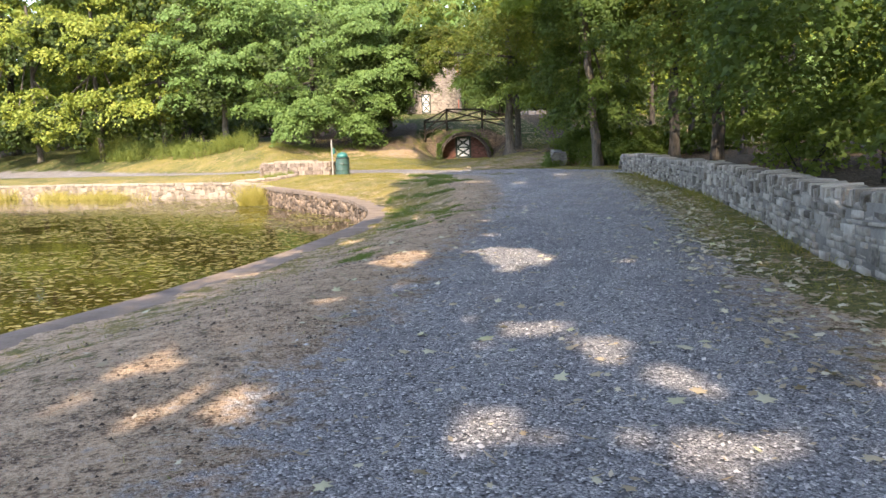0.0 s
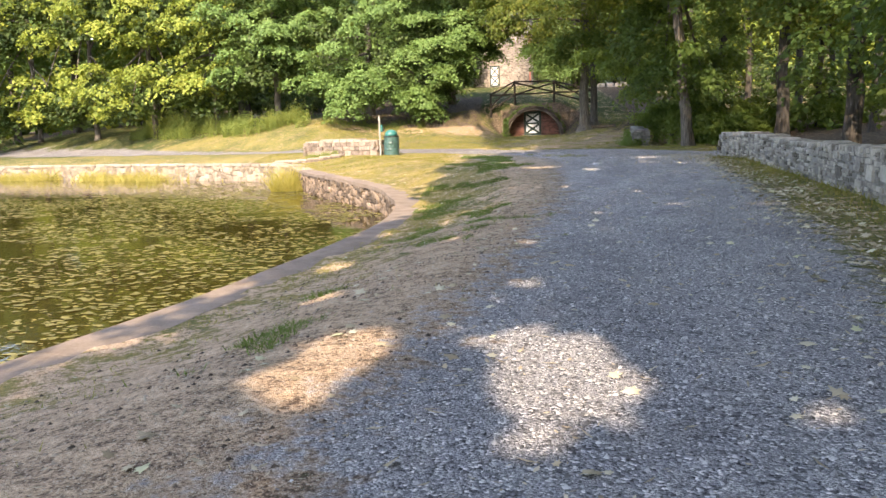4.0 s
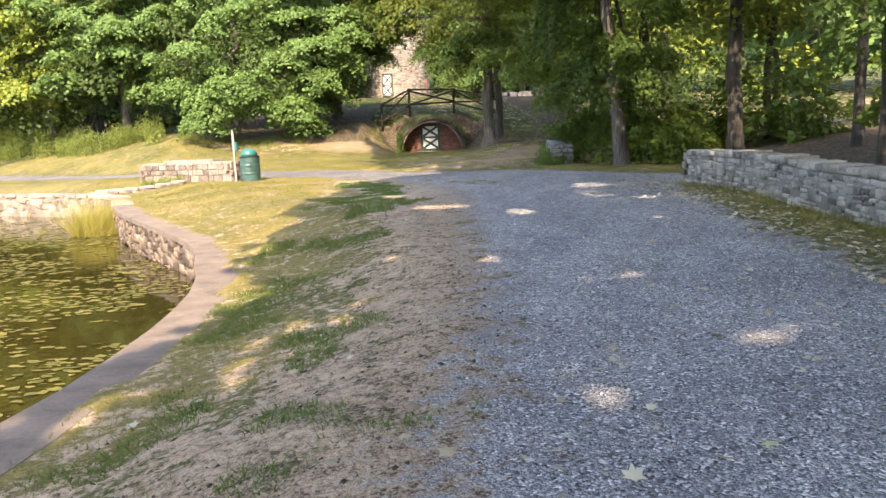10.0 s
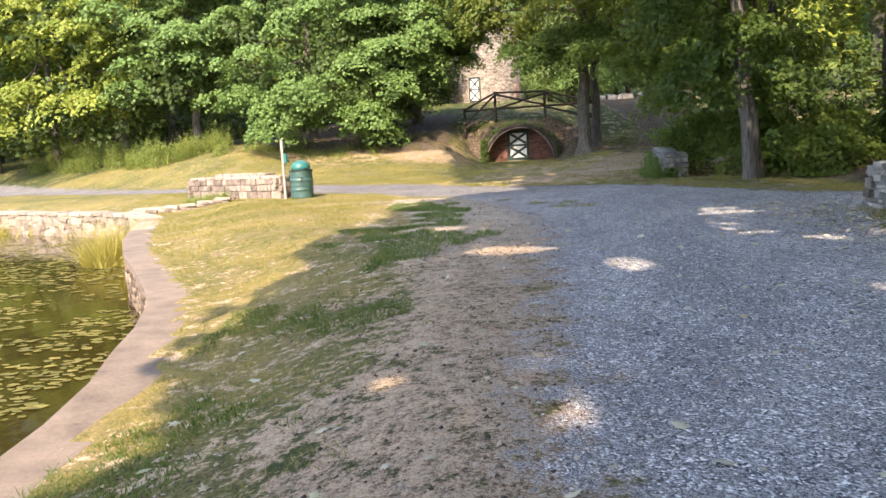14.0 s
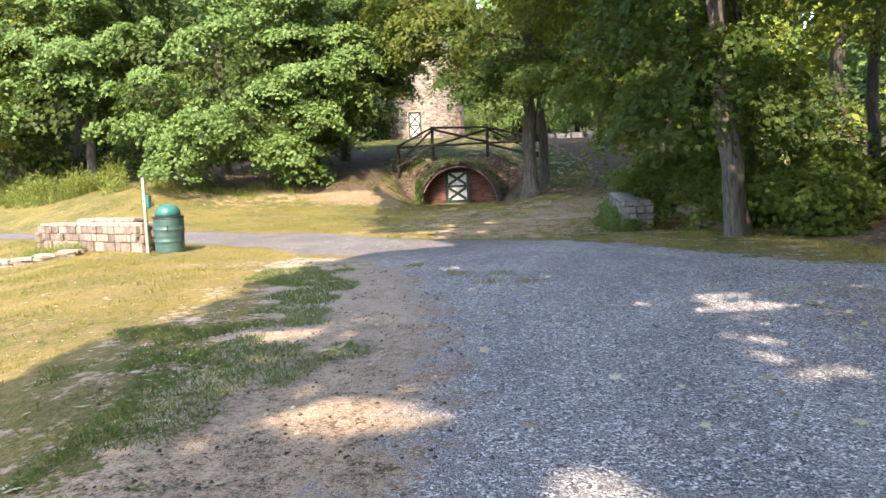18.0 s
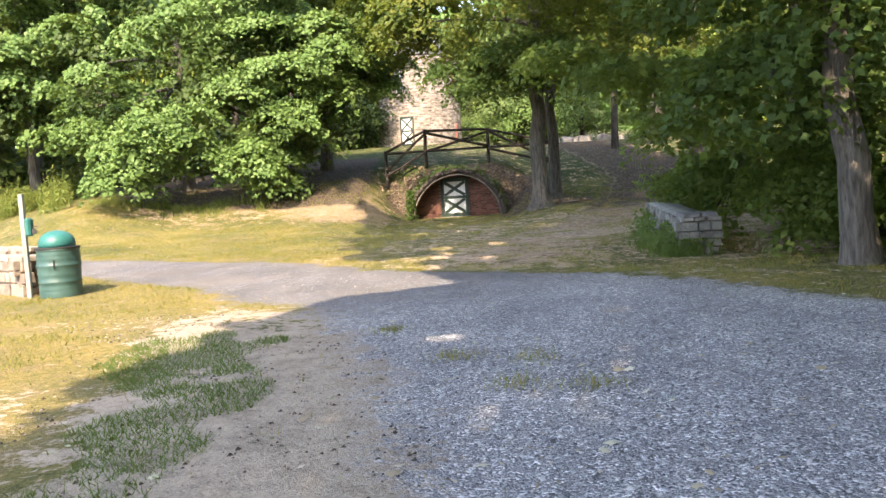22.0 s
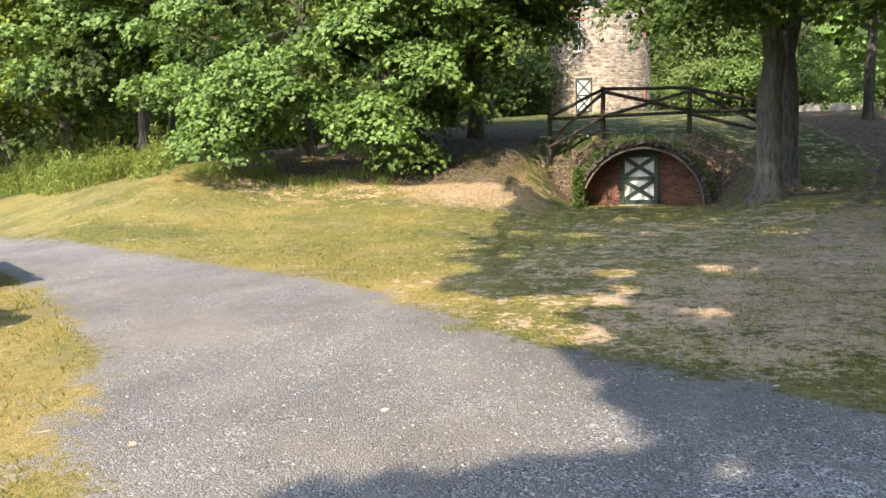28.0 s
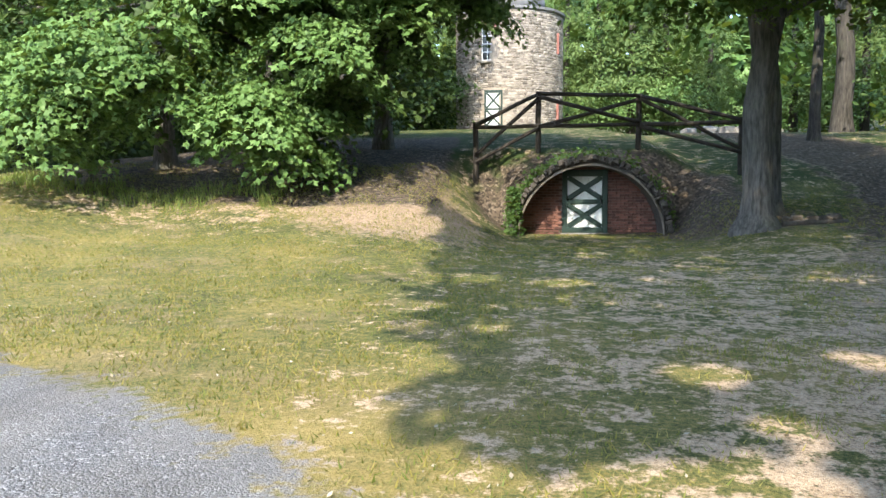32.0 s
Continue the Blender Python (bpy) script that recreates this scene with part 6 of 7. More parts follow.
# background trees: four shapes, copied
def far_tree(x, y, leaf, seed, pine=False):
    rg = np.random.default_rng(seed)
    h = 13.0
    t = thing("pine_tree" if pine else "background_tree", x, y, gz(x, y) - 0.1, "feathery pale green pine behind the tower" if pine else "broadleaf tree in the wood beyond the park", "tree", "pines behind the tower" if pine else "trees of the far wood")
    trunk_parts(t, h * 0.8, 0.26, rg, BARK_DARK, limbs=0, sides=9)
    if pine:
        lo = [(0.5 * math.cos(k * 2.4), 0.5 * math.sin(k * 2.4), 1.8 + k * 1.15, 3.1 - k * 0.26, 3.1 - k * 0.26, 0.55) for k in range(10)]
        P, n, s = crown_leaves(lo, 420, 20, 0.30, rg, 0.35, (0.7, 0.12))
        V, F = leaf_faces(P, n, s, rg, 0.16)
    else:
        lo = [(0, -0.8, h * 0.20, 3.2, 2.8, 2.2), (-2.0, 0, h * 0.40, 2.8, 2.8, 2.3), (2.1, 0.2, h * 0.5, 2.8, 2.8, 2.3), (0, 0, h * 0.7, 3.6, 3.4, 2.6), (0.3, 0, h * 0.92, 2.6, 2.6, 2.0)]
        P, n, s = crown_leaves(boughs(lo, 30, 1.5, rg), 300, 16, 0.31, rg, 0.6, (0.75, 0.14))
        V, F = leaf_faces(P, n, s, rg)
    arrays("crown", V, F, leaf, t)
    return t


WOOD = [far_tree(-12, 76, LEAF_GREEN, 301), far_tree(-20, 79, LEAF_LIME, 302), far_tree(-28, 82, LEAF_DARK, 303), far_tree(22, 92, LEAF_LIME, 304)]
PINE = far_tree(5.5, 92, LEAF_PINE, 305, True)
rgw = random.Random(77)
spots = [(-15.5, 84), (-24, 88), (-33, 84), (-40, 88), (-48, 86), (-57, 90), (-66, 96), (-8, 92), (-54, 72), (-64, 80),
         (15, 78), (20, 73), (30, 68), (38, 60), (40, 46), (25, 70), (30, 26), (44, 20), (47, 35), (36, 8), (42, -4), (52, 52), (33, 75), (-75, 90), (-11, 80), (-24, 73), (-34, 78), (-7.5, 101)]
for k, (x, y) in enumerate(spots):
    x, y = x + rgw.uniform(-1.5, 1.5), y + rgw.uniform(-1.5, 1.5)
    copy_thing(WOOD[k % 4], Matrix.Translation((x, y, gz(x, y) - 0.1)) @ Euler((0, 0, rgw.uniform(0, 6.28))).to_matrix().to_4x4() @ Matrix.Scale(rgw.uniform(1.5, 2.1) if x < -10 else rgw.uniform(1.2, 1.7), 4))
for x, y in [(9.5, 96), (1.8, 97), (13.0, 93), (-6.0, 87), (-3.6, 96), (7.2, 89), (9.6, 90.5), (17.8, 91), (3.4, 93), (20.5, 87), (12.5, 98)]:
    copy_thing(PINE, Matrix.Translation((x, y, gz(x, y) - 0.1)) @ Euler((0, 0, rgw.uniform(0, 6.28))).to_matrix().to_4x4() @ Matrix.Scale(rgw.uniform(0.9, 1.2), 4))


def leaf_mass(name, lobes, clusters, per, size, flat, leaf, seed, label, category, floor=-0.5):
    rg = np.random.default_rng(seed)
    P, n, s = crown_leaves(lobes, clusters, per, size, rg, 0.5, flat, floor=floor)
    V, F = leaf_faces(P, n, s, rg)
    tagged(arrays(name, V, F, leaf), label, category, kind="stuff")


def woods():
    rg = random.Random(88)
    lo = []
    for k in range(34):
        x = rg.uniform(-58, -11)
        s = rg.uniform(12.5, 21)
        y = 45.3 + (s - (x + 4.5) * 0.588) / 0.809
        lo.append((x, y, gz(x, y) + rg.uniform(0.4, 1.8), rg.uniform(1.6, 3.2), 1.6, rg.uniform(1.0, 1.9)))
    for k in range(22):
        x, y = rg.uniform(-20, -3.6), rg.uniform(67, 76)
        lo.append((x, y, gz(x, y) + rg.uniform(0.4, 1.6), rg.uniform(1.4, 2.4), 1.4, rg.uniform(0.9, 1.8)))
    # Shade under the bank trees is put into this leaf colour.
    leaf_mass("bank_undergrowth", lo, 1700, 18, 0.26, (0.6, 0.2), LEAF_SHADED, 501, "undergrowth beneath the bank trees, its shade put into the leaf colour", "undergrowth")
    lo = []
    for k in range(46):
        x, y = rg.uniform(13, 34), rg.uniform(2, 62)
        if not (14.5 < x and 36 < y):
            lo.append((x, y, gz(x, y) + rg.uniform(0.3, 1.4), rg.uniform(1.4, 2.6), 1.6, rg.uniform(0.9, 1.9)))
    leaf_mass("wood_undergrowth", lo, 1100, 18, 0.26, (0.6, 0.2), LEAF_DARK, 502, "green undergrowth between the woodland trees", "undergrowth")
    lo = []
    for k in range(22):
        x, y = rg.uniform(8, 40), rg.uniform(84, 96) - 0.3 * k
        if 9.5 < x < 18.5:
            y = 92 + 0.3 * k
        lo.append((x, y, gz(x, y) + rg.uniform(0.6, 2.2), rg.uniform(2.0, 3.4), 2.0, rg.uniform(1.2, 2.4)))
    for k in range(16):
        x, y = rg.uniform(-9, -4) if k < 7 else rg.uniform(3.4, 9.5), rg.uniform(86, 92)
        lo.append((x, y, gz(x, y) + rg.uniform(0.6, 2.2), rg.uniform(1.6, 2.6), 2.0, rg.uniform(1.2, 2.0)))
    leaf_mass("hilltop_hedge", lo, 1100, 24, 0.17, (0.6, 0.2), LEAF_GREEN, 503, "sunlit green bushes along the hilltop", "bushes")
    lo = []
    for k in range(26):
        x, y = rg.uniform(-26, -3.5), rg.uniform(78, 88)
        lo.append((x, y, gz(x, y) + rg.uniform(0.5, 2.4), rg.uniform(2.0, 3.2), 1.8, rg.uniform(1.2, 2.4)))
    for k in range(8):
        x, y = rg.uniform(-9, -3.8), rg.uniform(80, 85)
        lo.append((x, y, gz(x, y) + rg.uniform(0.5, 2.0), 1.8, 1.4, rg.uniform(1.2, 2.0)))
    for k in range(16):
        x, y = rg.uniform(14, 36), rg.uniform(60, 84)
        lo.append((x, y, gz(x, y) + rg.uniform(0.5, 2.4), rg.uniform(2.0, 3.2), 1.8, rg.uniform(1.2, 2.4)))
    # Darkened leaf colour again stands in for shade under the trees.
    leaf_mass("hilltop_undergrowth", lo, 1300, 18, 0.26, (0.7, 0.2), LEAF_SHADED, 505, "undergrowth below the hilltop trees, leaf colour darkened for shade", "undergrowth")
    lo = []
    for k in range(110):
        a = radians(-112 + 224 * (k % 55) / 54 + rg.uniform(-2, 2))
        r = rg.uniform(102, 128)
        x, y = r * math.sin(a), 30 + r * math.cos(a)
        lo.append((x, y, gz(x, y) + (4 if k < 55 else 17) + rg.uniform(-2, 2), rg.uniform(6.5, 9), 5, rg.uniform(6, 8.5)))
    leaf_mass("far_wood", lo, 3600, 16, 2.4, (2.4, 0.6), LEAF_GREEN, 504, "distant green wood around the park", "woods", -0.9)

    # Ring in dark leaf colour, added to close sky gaps between the trees.
    a = np.linspace(0, 2 * np.pi, 361)
    rows = []
    for k, up in enumerate((-1.0, 0.45, 0.8, 1.0)):
        top = 15 + 9 * wave(a * 9.0, a * 0 + 2.0) + 3 * wave(a * 40.0, a * 0 + 5.0)
        r = 142 + 4 * wave(a * 30 + k, a * 0 + k * 3.0) + 5 * k
        x, y = r * np.sin(a), 30 + r * np.cos(a)
        rows.append(np.stack([x, y, ground_z(x, y, False) * 0.8 + up * top], 1))
    V = np.concatenate(rows)
    F = [(k * 361 + i, k * 361 + i + 1, (k + 1) * 361 + i + 1, (k + 1) * 361 + i) for k in range(3) for i in range(360)]
    tagged(arrays("backdrop", V, np.array(F), LEAF_SHADED), "leaf-coloured ring added beyond the park to close sky gaps", "backdrop", kind="structure")


woods()


# ---- ground scatter ----
def blades(name, X, Y, Z, h, w, mat, rg, label, category, lean=0.45):
    """Upright grass blades, one triangle each."""
    N = len(X)
    a = rg.random(N) * 2 * np.pi
    b = np.stack([X, Y, Z], 1)
    side = np.stack([np.cos(a), np.sin(a), np.zeros(N)], 1) * (w / 2)[:, None]
    tip = b + np.stack([rg.normal(size=N) * lean, rg.normal(size=N) * lean, np.ones(N)], 1) * h[:, None]
    V = np.stack([b - side, b + side, tip], 1).reshape(-1, 3)
    ob = arrays(name, V, np.arange(N * 3).reshape(-1, 3), mat)
    return tagged(ob, label, category, kind="stuff")


def lawn():
    rg = np.random.default_rng(401)
    n = 820000
    X, Y = rg.uniform(-13, 9, n), 2 + 58 * rg.random(n) ** 0.8
    g = signed(GRAVEL, X, Y)
    d = -signed(POND, X, Y)
    patch = wave(X * 1.7, Y * 1.7) * 0.6 + wave(X * 5.3 + 3, Y * 5.3) * 0.4
    worn = 1.3 * (1 - step(0.6 + 0.8 * step(24, 28, Y), 2.6 + 0.2 * step(24, 28, Y), -g)) * (Y < 37) * (X < 3) + 0.5 * (Y < 14) * (X < 2)
    worn += 1.0 * step(-2.3, -1.5, X) * step(25, 28, Y) * (1 - step(35.5, 37, Y)) * (X < 3)
    worn += 0.36 * step(-0.5, 2, X) * (Y > 40)
    worn = np.where(distance_to(TRACK, X, Y) < 1.4, 0.55, worn)
    wx = np.interp(Y, [p[1] for p in WALL_LINE], [p[0] for p in WALL_LINE])
    ok = (g < -0.05) & (d > 0.34 + 0.3 * wave(X * 3.0, Y * 3.0 + 2)) & (rg.random(n) < np.clip(2.6 * (patch - 0.27 - worn * 0.34), 0.015, 1)) & ((Y > 31) | (X < wx - 0.03))
    ok &= ~((np.abs(X - 1.95) < 2.1) & (Y > 59.5)) & ~((np.abs(X + 0.4) < 0.9) & (Y > 57.8))
    X, Y = X[ok], Y[ok]
    Z = ground_z(X, Y) - 0.01
    near = np.clip((Y - 2) / 50, 0, 1)
    blades("lawn_grass", X, Y, Z, 0.015 + 0.06 * rg.random(len(X)) ** 1.6, rg.uniform(0.005, 0.010, len(X)) + near * 0.009, GRASS, rg, "short worn yellow-green lawn grass", "grass", 0.6)
    # green tufts on the shaded soil strip
    n = 420000
    X, Y = rg.uniform(-2.6, 2.2, n), 8 + 30 * rg.random(n)
    g, d = signed(GRAVEL, X, Y), -signed(POND, X, Y)
    edge = np.interp(Y, [8, 18, 30, 35, 38], [-2.4, -1.8, -1.7, -1.4, -0.4])
    k = wave(X * 0.95 + 20, Y * 0.75) * 0.55 + wave(X * 2.9, Y * 2.3 + 30) * 0.45
    k = k - 0.24 * (1 - step(0.1, 1.5, -g))
    k = k - 0.22 * (1 - step(12, 17, Y))
    for cx, cy, r in ((-0.03, 34.7, 0.5), (0.05, 35.5, 0.35), (0.46, 33.1, 0.28), (0.45, 32.4, 0.42), (-0.9, 34.3, 0.6), (1.06, 34.65, 0.22), (-0.3, 33.7, 0.5), (-0.35, 31.7, 0.5), (-0.6, 29.4, 0.4), (0.3, 30.2, 0.3), (0.0, 33.2, 0.4), (0.0, 27.0, 0.4)):
        k = k + 0.26 * np.exp(-((X - cx) ** 2 + (Y - cy) ** 2) / r ** 2)
    lift = 0.115 * step(20, 26, Y)
    ok = (g < 0.1) & (d > 0.4) & (X > edge) & (k > 0.50 + lift) & (rg.random(n) < 12 * (k - 0.49 - lift))
    X, Y = X[ok], Y[ok]
    blades("green_tufts", X, Y, ground_z(X, Y) - 0.01, 0.015 + 0.06 * rg.random(len(X)) ** 1.5, rg.uniform(0.006, 0.014, len(X)), WEED_DARK, rg, "dark green grass tufts on the shaded bare soil", "grass", 0.7)
    # taller fringe at the wall foot, parapet and path edges
    q, t = resample([p for p in WALL_LINE if p[1] > 4], 0.02)
    q = q[rg.random(len(q)) < 0.9]
    q = np.concatenate([q, q, q])
    X, Y = q[:, 0] - np.abs(rg.normal(size=len(q))) * 0.22 - 0.05, q[:, 1] + rg.normal(size=len(q)) * 0.06
    k = wave(X * 2.2, Y * 1.1) > 0.42
    X, Y = X[k], Y[k]
    blades("verge_grass", X, Y, ground_z(X, Y) - 0.01, rg.uniform(0.05, 0.2, len(X)), rg.uniform(0.006, 0.012, len(X)), GRASS, rg, "longer green grass at the wall foot", "grass")
    tufts = [(2.55, 33.2), (2.35, 32.4), (2.9, 32.3), (1.9, 33.4), (1.2, 34.9), (2.1, 41.6), (0.2, 41.6), (1.1, 41.3)]
    c = np.array(tufts)[rg.integers(0, len(tufts), 1500)]
    X, Y = c[:, 0] + rg.normal(size=1500) * 0.12, c[:, 1] + rg.normal(size=1500) * 0.12
    blades("path_tufts", X, Y, ground_z(X, Y) - 0.01, rg.uniform(0.03, 0.09, 1500), rg.uniform(0.005, 0.01, 1500), GRASS, rg, "small grass tufts growing through the gravel", "grass")


def tall_plants():
    rg = np.random.default_rng(405)
    # weeds on the bank crest
    n = 4400
    X = rg.uniform(-32, -13.6, n)
    s = rg.uniform(1.5, 5.4, n) + 1.8 * step(-18, -13, X)
    Y = 45.3 + (s - (X + 4.5) * 0.588) / 0.809
    k = wave(X * 0.8, Y * 0.8) > 0.44
    X, Y = X[k], Y[k]
    n = len(X)
    H = rg.uniform(0.3, 0.8, n) + 1.3 * wave(X * 1.5, Y * 1.5 + 4) ** 2
    Z = ground_z(X, Y)
    lean = rg.normal(size=(n, 2)) * 0.14
    u = rg.random((n, 12)) ** 0.8
    C = np.stack([X[:, None] + lean[:, :1] * u * H[:, None] + rg.normal(size=u.shape) * 0.05, Y[:, None] + lean[:, 1:] * u * H[:, None] + rg.normal(size=u.shape) * 0.05, Z[:, None] + u * H[:, None]], -1).reshape(-1, 3)
    out = rg.normal(size=C.shape) * np.array([1.0, 1.0, 0.35])
    V, F = leaf_faces(C, out, rg.uniform(0.10, 0.26, len(C)), rg, 0.1)
    tagged(arrays("bank_weeds", V, F, WEED), "tall yellow-green weeds on the bank", "weeds", kind="stuff")
    k = rg.random(n) < 0.55
    blades("weed_stalks", X[k], Y[k], Z[k], H[k] * rg.uniform(1.0, 1.5, k.sum()), rg.uniform(0.014, 0.032, k.sum()), WEED, rg, "upright green weed stalks standing on the bank", "weeds", 0.13)
    # weeds under the maple
    n = 3500
    X, Y = rg.uniform(-12.5, -5.5, n), 57.0 + rg.normal(size=n) * 0.5
    k = wave(X * 1.3, Y * 0.9 + 5) > 0.55
    X, Y = X[k], Y[k]
    blades("maple_foot_weeds", X, Y, ground_z(X, Y), rg.uniform(0.06, 0.32, len(X)), rg.uniform(0.012, 0.025, len(X)), WEED, rg, "weeds at the shaded edge under the maple", "weeds", 0.3)
    # yellow reeds in the pond
    n = 1500
    a, r = rg.random(n) * 6.28, np.sqrt(rg.random(n)) * 0.75
    X, Y = -8.55 + r * np.cos(a), 35.0 + r * 1.2 * np.sin(a)
    blades("reed_clump", X, Y, np.full(n, -0.95), rg.uniform(0.4, 1.25, n), rg.uniform(0.012, 0.02, n), STRAW, rg, "golden reed clump standing in the pond corner", "reeds", 0.5)
    q, _ = resample([p for p in POND_FAR if -40 < p[0] < -15], 0.02)
    q = q[rg.integers(0, len(q), 5000)]
    off = np.abs(rg.normal(size=5000)) * 0.7 + 0.1
    X, Y = q[:, 0] - off * 0.45, q[:, 1] - off * 0.9
    k = wave(X * 0.5, Y * 0.5) > 0.38
    X, Y = X[k], Y[k]
    blades("bank_reeds", X, Y, np.full(len(X), -0.95), 0.25 + 1.0 * rg.random(len(X)) * wave(X * 0.9, Y * 0.9 + 6), rg.uniform(0.012, 0.024, len(X)), STRAW, rg, "golden grass at the water's edge of the far bank", "reeds", 0.55)
    n = 900
    X, Y = rg.uniform(-9.6, -8.0, n), rg.uniform(41.2, 41.9, n)
    blades("basin_weeds", X, Y, ground_z(X, Y), rg.uniform(0.1, 0.4, n), rg.uniform(0.01, 0.02, n), WEED, rg, "small weeds at the basin wall foot", "weeds", 0.3)
    # vines and leafy weeds climbing the parapet
    n = 2000
    u = rg.random(n)
    Y = 40.9 + 4.9 * np.where(rg.random(n) < 0.65, u ** 2.2, u)
    X = np.interp(Y, [40.9, 41.05, 43.4, 45.8], [6.4, 6.02, 6.26, 6.55]) - np.abs(rg.normal(size=n)) * 0.14
    X = np.where(rg.random(n) < 0.3, X + rg.random(n) * 0.5 * (Y < 41.0), X)
    top = 0.15 + 0.6 * wave(Y * 2.3, Y * 0 + 3.0)
    C = np.stack([X, Y, ground_z(X, Y) + rg.random(n) ** 1.5 * top], 1)
    V, F = leaf_faces(C, rg.normal(size=C.shape) * 0.6 + np.array([-0.6, -0.6, 0.6]), rg.uniform(0.04, 0.11, n), rg, "maple")
    tagged(arrays("parapet_vines", V, F, WEED_DARK), "green vines and weeds climbing the culvert parapet", "weeds", kind="stuff")
    n = 1500
    X, Y = 6.02 + rg.normal(size=n) * 0.2, 41.0 + np.abs(rg.normal(size=n)) * 1.6 - 0.3
    blades("parapet_weeds", X, Y, ground_z(X, Y), 0.08 + 0.34 * rg.random(n) ** 1.7, rg.uniform(0.008, 0.02, n), WEED_DARK, rg, "green weeds against the culvert parapet", "weeds", 0.4)


def fallen_leaves():
    rg = np.random.default_rng(411)
    n = 42000
    X, Y = rg.uniform(-3.5, 7.2, n), 1 + 41 * rg.random(n)
    wx = np.interp(Y, [p[1] for p in WALL_LINE], [p[0] for p in WALL_LINE])
    d = -signed(POND, X, Y)
    w = 0.17 + 0.14 * (X < 1) * (X > -1.2) * (Y < 30) - 0.13 * (X < -1.2) + 0.8 * np.exp(-((wx - X - 1.1) / 0.7) ** 2) * (Y < 31)
    ok = ((X < wx - 0.06) | (Y > 30.2)) & (d > 0.1) & (rg.random(n) < w) & ((Y < 34) | (rg.random(n) < 0.25))
    X, Y = X[ok], Y[ok]
    n = len(X)
    C = np.stack([X, Y, ground_z(X, Y) + 0.012], 1)
    nn = UP + rg.normal(size=(n, 3)) * 0.25
    by_wall = np.exp(-((np.interp(Y, [p[1] for p in WALL_LINE], [p[0] for p in WALL_LINE]) - X - 1.0) / 0.6) ** 2) * (Y < 31)
    big = rg.random(n) < 0.17 + 0.32 * by_wall
    C[:, 2] += 0.03 * by_wall * (rg.random(n) < 0.7)
    V, F = leaf_faces(C[~big], nn[~big], (0.018 + 0.04 * rg.random((~big).sum()) ** 1.6) * (1 + 1.1 * by_wall[~big]) * (1 - 0.42 * step(31, 36, Y[~big])), rg, 0.24)
    V[:, 2] = np.maximum(V[:, 2], ground_z(V[:, 0], V[:, 1]) + 0.003)
    tagged(arrays("leaf_scraps", V, F, BLEACH), "small dry leaf scraps strewn over path and soil", "leaves", kind="stuff")
    V, F = leaf_faces(C[big], nn[big], (0.04 + 0.085 * rg.random(big.sum()) ** 1.7) * (1 - 0.45 * step(31, 36, Y[big])), rg, star=True)
    V[:, 2] = np.maximum(V[:, 2], ground_z(V[:, 0], V[:, 1]) + 0.003)
    tagged(arrays("fallen_leaves", V, F, LITTER), "dry pale fallen leaves scattered on the gravel", "leaves", kind="stuff")
    n = 4500
    X, Y = rg.uniform(-7, 9, n), 40 + 20 * rg.random(n) ** 1.4
    ok = ~((np.abs(X - 1.95) < 3.6) & (Y > 58.8))
    X, Y = X[ok], Y[ok]
    ok = signed(GRAVEL, X, Y) < 0
    X, Y = X[ok], Y[ok]
    C = np.stack([X, Y, ground_z(X, Y) + 0.03], 1)
    V, F = leaf_faces(C, UP + rg.normal(size=C.shape) * 0.3, 0.014 + 0.036 * rg.random(len(X)) ** 2.4, rg, 0.34)
    tagged(arrays("lawn_leaves", V, F, BLEACH), "dry fallen leaves on the lawn", "leaves", kind="stuff")
    # dry twigs
    n = 9000
    X, Y = rg.uniform(-3.5, 6.5, n), 1 + 40 * rg.random(n)
    wx = np.interp(Y, [p[1] for p in WALL_LINE], [p[0] for p in WALL_LINE])
    ok = (X < wx - 0.2) & (-signed(POND, X, Y) > 0.8) & (rg.random(n) < 1 - 0.7 * step(30, 35, Y))
    X, Y = X[ok], Y[ok]
    C = np.stack([X, Y, ground_z(X, Y) + 0.012], 1)
    V, F = leaf_faces(C, UP + rg.normal(size=C.shape) * 0.1, 0.02 + 0.11 * rg.random(len(X)) ** 3, rg, 0.07)
    V[:, 2] = np.maximum(V[:, 2], ground_z(V[:, 0], V[:, 1]) + 0.004)
    tagged(arrays("dry_twigs", V, F, BLEACH), "thin dry twigs lying on the path and soil", "twigs", kind="stuff")
    # ivy and dead leaves over the arch rim
    n = 2600
    a = rg.random(n) * math.pi
    r = 0.18 + np.abs(rg.normal(size=n)) * 0.13
    C = np.stack([CX + (CA + r) * np.cos(a), CY - 0.80 + rg.random(n) * 1.1, CZ + (CB + r) * np.sin(a)], 1)
    m = 900
    C[:m] = np.stack([CX - CA - 0.12 + rg.normal(size=m) * 0.10, CY - 0.9 + rg.normal(size=m) * 0.1, CZ + rg.random(m) * 1.25], 1)
    V, F = leaf_faces(C, UP + rg.normal(size=C.shape) * 0.7 - np.array([0, 0.6, 0]), rg.uniform(0.06, 0.13, n), rg)
    tagged(arrays("arch_ivy", V, F, LEAF_DARK), "dark ivy trailing over the cellar arch", "ivy", kind="stuff")


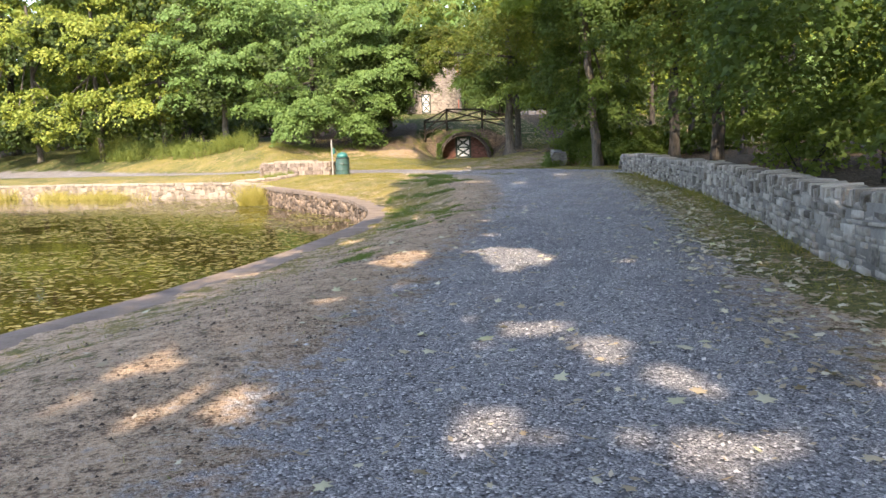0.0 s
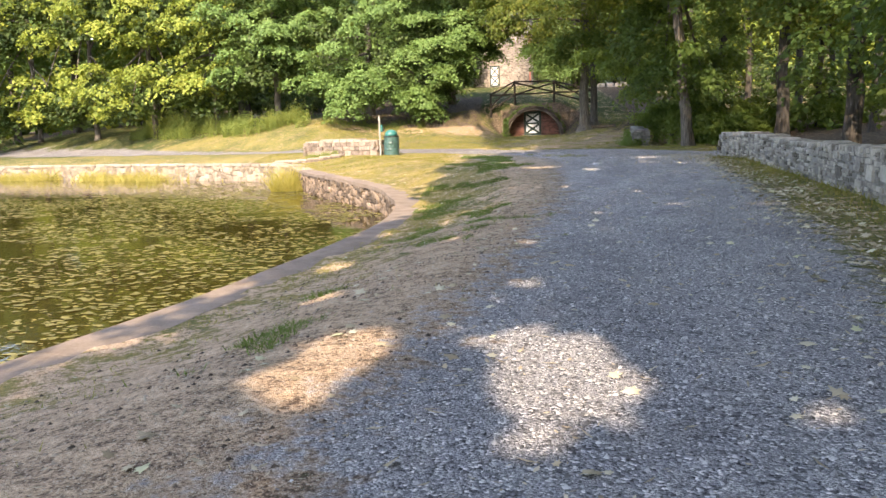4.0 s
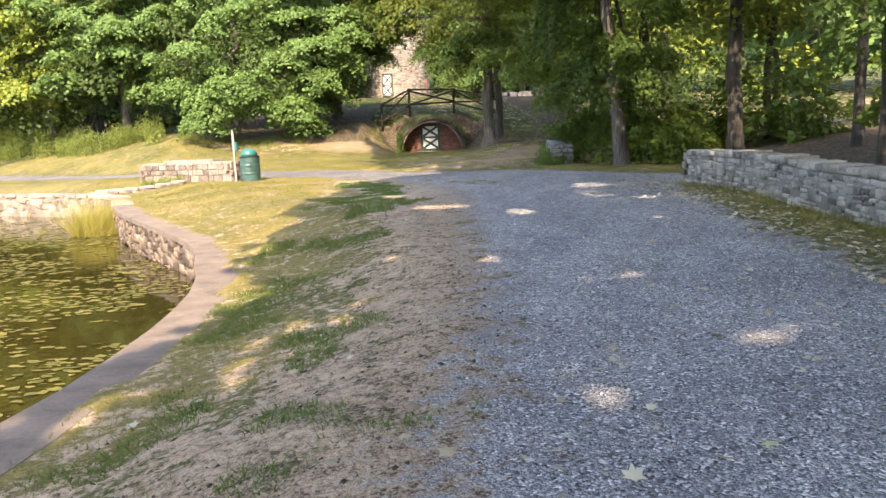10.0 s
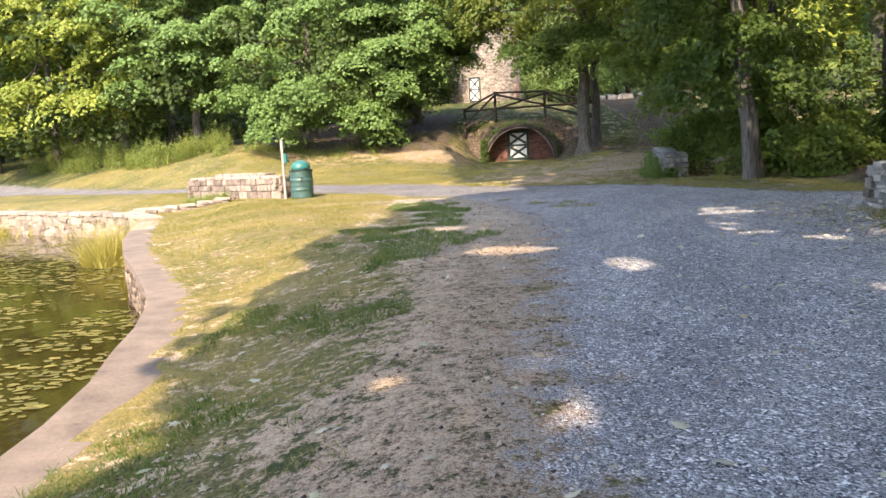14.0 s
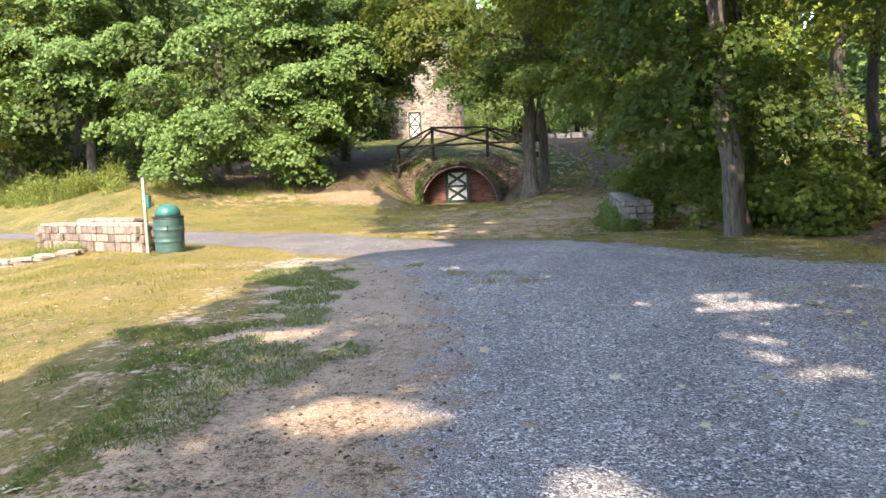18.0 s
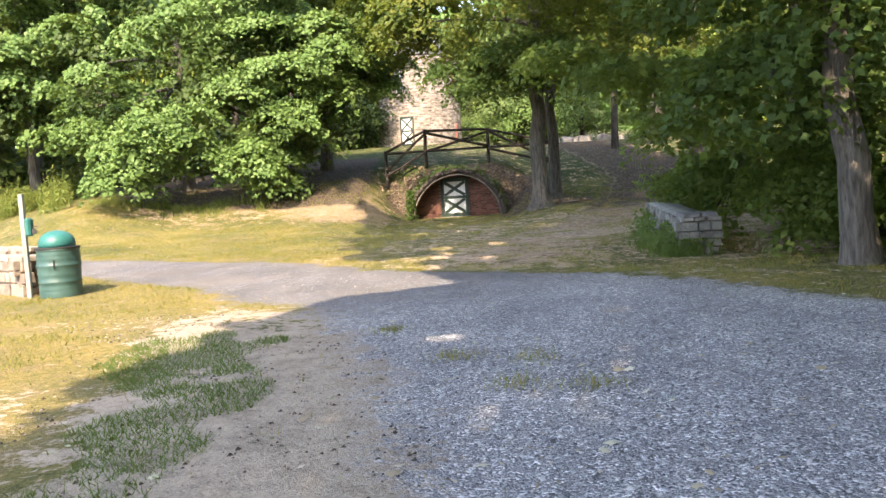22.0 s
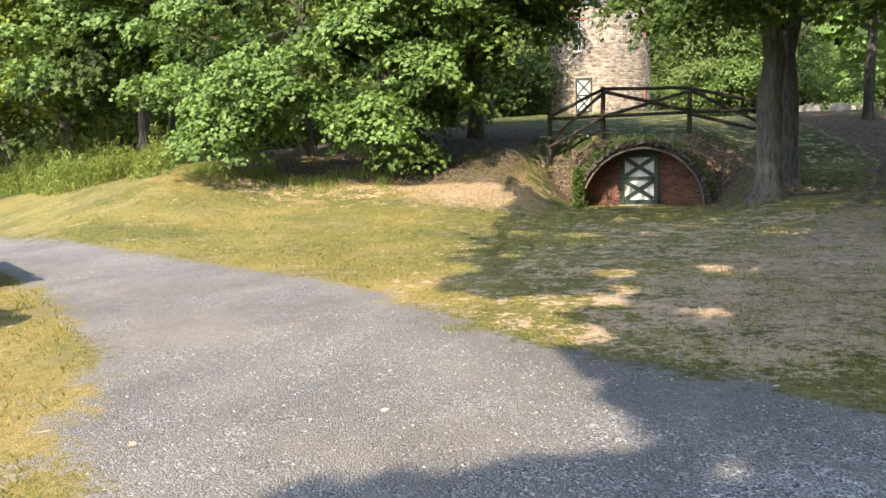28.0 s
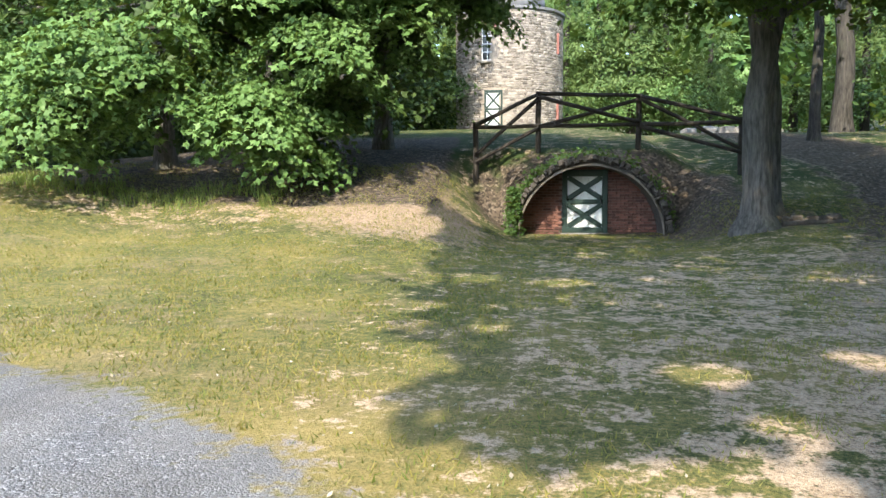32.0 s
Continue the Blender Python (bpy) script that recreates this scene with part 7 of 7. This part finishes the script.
def pebbles():
    rg = np.random.default_rng(421)
    n = 60000
    X, Y = rg.uniform(-2, 8, n), 1.5 + 41 * rg.random(n)
    g = signed(GRAVEL, X, Y)
    ok = (g > -0.25) & (rg.random(n) < np.clip(0.35 + g, 0.1, 1) * np.interp(Y, [0, 20, 28, 34, 40], [0.6, 0.9, 1, 0.9, 0.9]))
    X, Y = X[ok], Y[ok]
    n = len(X)
    s = (0.006 + 0.014 * rg.random(n) ** 1.8) * (1 - 0.4 * step(33, 37, Y))
    C = np.stack([X, Y, ground_z(X, Y)], 1)
    a = rg.random(n) * 6.28
    pts = []
    for k in range(4):
        rr = s * rg.uniform(0.7, 1.3, n)
        pts.append(C + np.stack([rr * np.cos(a + k * 1.57), rr * np.sin(a + k * 1.57), s * rg.uniform(-0.1, 0.5, n)], 1))
    pts.append(C + np.stack([s * rg.uniform(-0.4, 0.4, n), s * rg.uniform(-0.4, 0.4, n), s * rg.uniform(0.6, 1.1, n)], 1))
    V = np.stack(pts, 1).reshape(-1, 3)
    tri = np.array([(0, 1, 4), (1, 2, 4), (2, 3, 4), (3, 0, 4)])
    F = (tri[None] + (np.arange(n) * 5)[:, None, None]).reshape(-1, 3)
    tagged(arrays("loose_gravel", V, F, CHIP), "loose grey crushed stone chips on the path", "gravel", kind="stuff")


def soil_crumbs():
    rg = np.random.default_rng(425)
    n = 26000
    X, Y = rg.uniform(-3.2, 2.2, n), 2 + 35 * rg.random(n)
    g, d = signed(GRAVEL, X, Y), -signed(POND, X, Y)
    ok = (g < 0.15) & (g > -2.6) & (d > 0.6) & (wave(X * 1.9, Y * 1.9 + 8) > 0.42)
    X, Y = X[ok], Y[ok]
    n = len(X)
    s = 0.005 + 0.016 * rg.random(n) ** 2.2
    C = np.stack([X, Y, ground_z(X, Y)], 1)
    a = rg.random(n) * 6.28
    pts = [C + np.stack([s * 1.4 * np.cos(a + k * 2.1), s * 1.4 * np.sin(a + k * 2.1), -s * 0.2], 1) for k in range(3)] + [C + np.stack([s * 0.3, -s * 0.2, s * 0.9], 1)]
    V = np.stack(pts, 1).reshape(-1, 3)
    F = (np.array([(0, 1, 3), (1, 2, 3), (2, 0, 3)])[None] + (np.arange(n) * 4)[:, None, None]).reshape(-1, 3)
    tagged(arrays("soil_crumbs", V, F, CRUMB), "brown crumbs and clods of dry soil beside the gravel", "soil", kind="stuff")


def lily_pads():
    rg = np.random.default_rng(431)
    n = 62000
    X, Y = -1.8 - 30 * rg.random(n) ** 1.2, -3 + 45 * rg.random(n)
    d = signed(POND, X, Y)
    m = wave(X * 0.22 + 3, Y * 0.35) * 0.45 + wave(X * 0.8, Y * 1.5 + 11) * 0.35 + wave(X * 2.2, Y * 4.4) * 0.2
    ok = (d > 0.15) & (m > 0.375 + 0.03 * (X > -7) * (Y > 18) + 0.3 * step(35, 42, Y - 0.25 * X - 3) + 0.3 * step(-24, -32, X))
    X, Y = X[ok], Y[ok]
    n = len(X)
    s = rg.uniform(0.014, 0.052, n) * np.interp(Y + 0.8 * np.abs(X), [14, 40], [1, 1.5])
    a = rg.random(n) * 6.28
    pts = []
    for k in range(5):
        rr = s * rg.uniform(0.5, 1.2, n)
        pts.append(np.stack([X + rr * 1.7 * np.cos(a + k * 1.257), Y + rr * np.sin(a + k * 1.257), np.full(n, -0.915) + rg.random(n) * 0.012], 1))
    V = np.stack(pts, 1).reshape(-1, 3)
    tri = np.array([(0, 1, 2), (0, 2, 3), (0, 3, 4)])
    F = (tri[None] + (np.arange(n) * 5)[:, None, None]).reshape(-1, 3)
    tagged(arrays("lily_pads", V, F, PADS), "floating yellow-green water plants on the pond", "water plants", kind="stuff")


lawn()
tall_plants()
fallen_leaves()
pebbles()
soil_crumbs()
lily_pads()
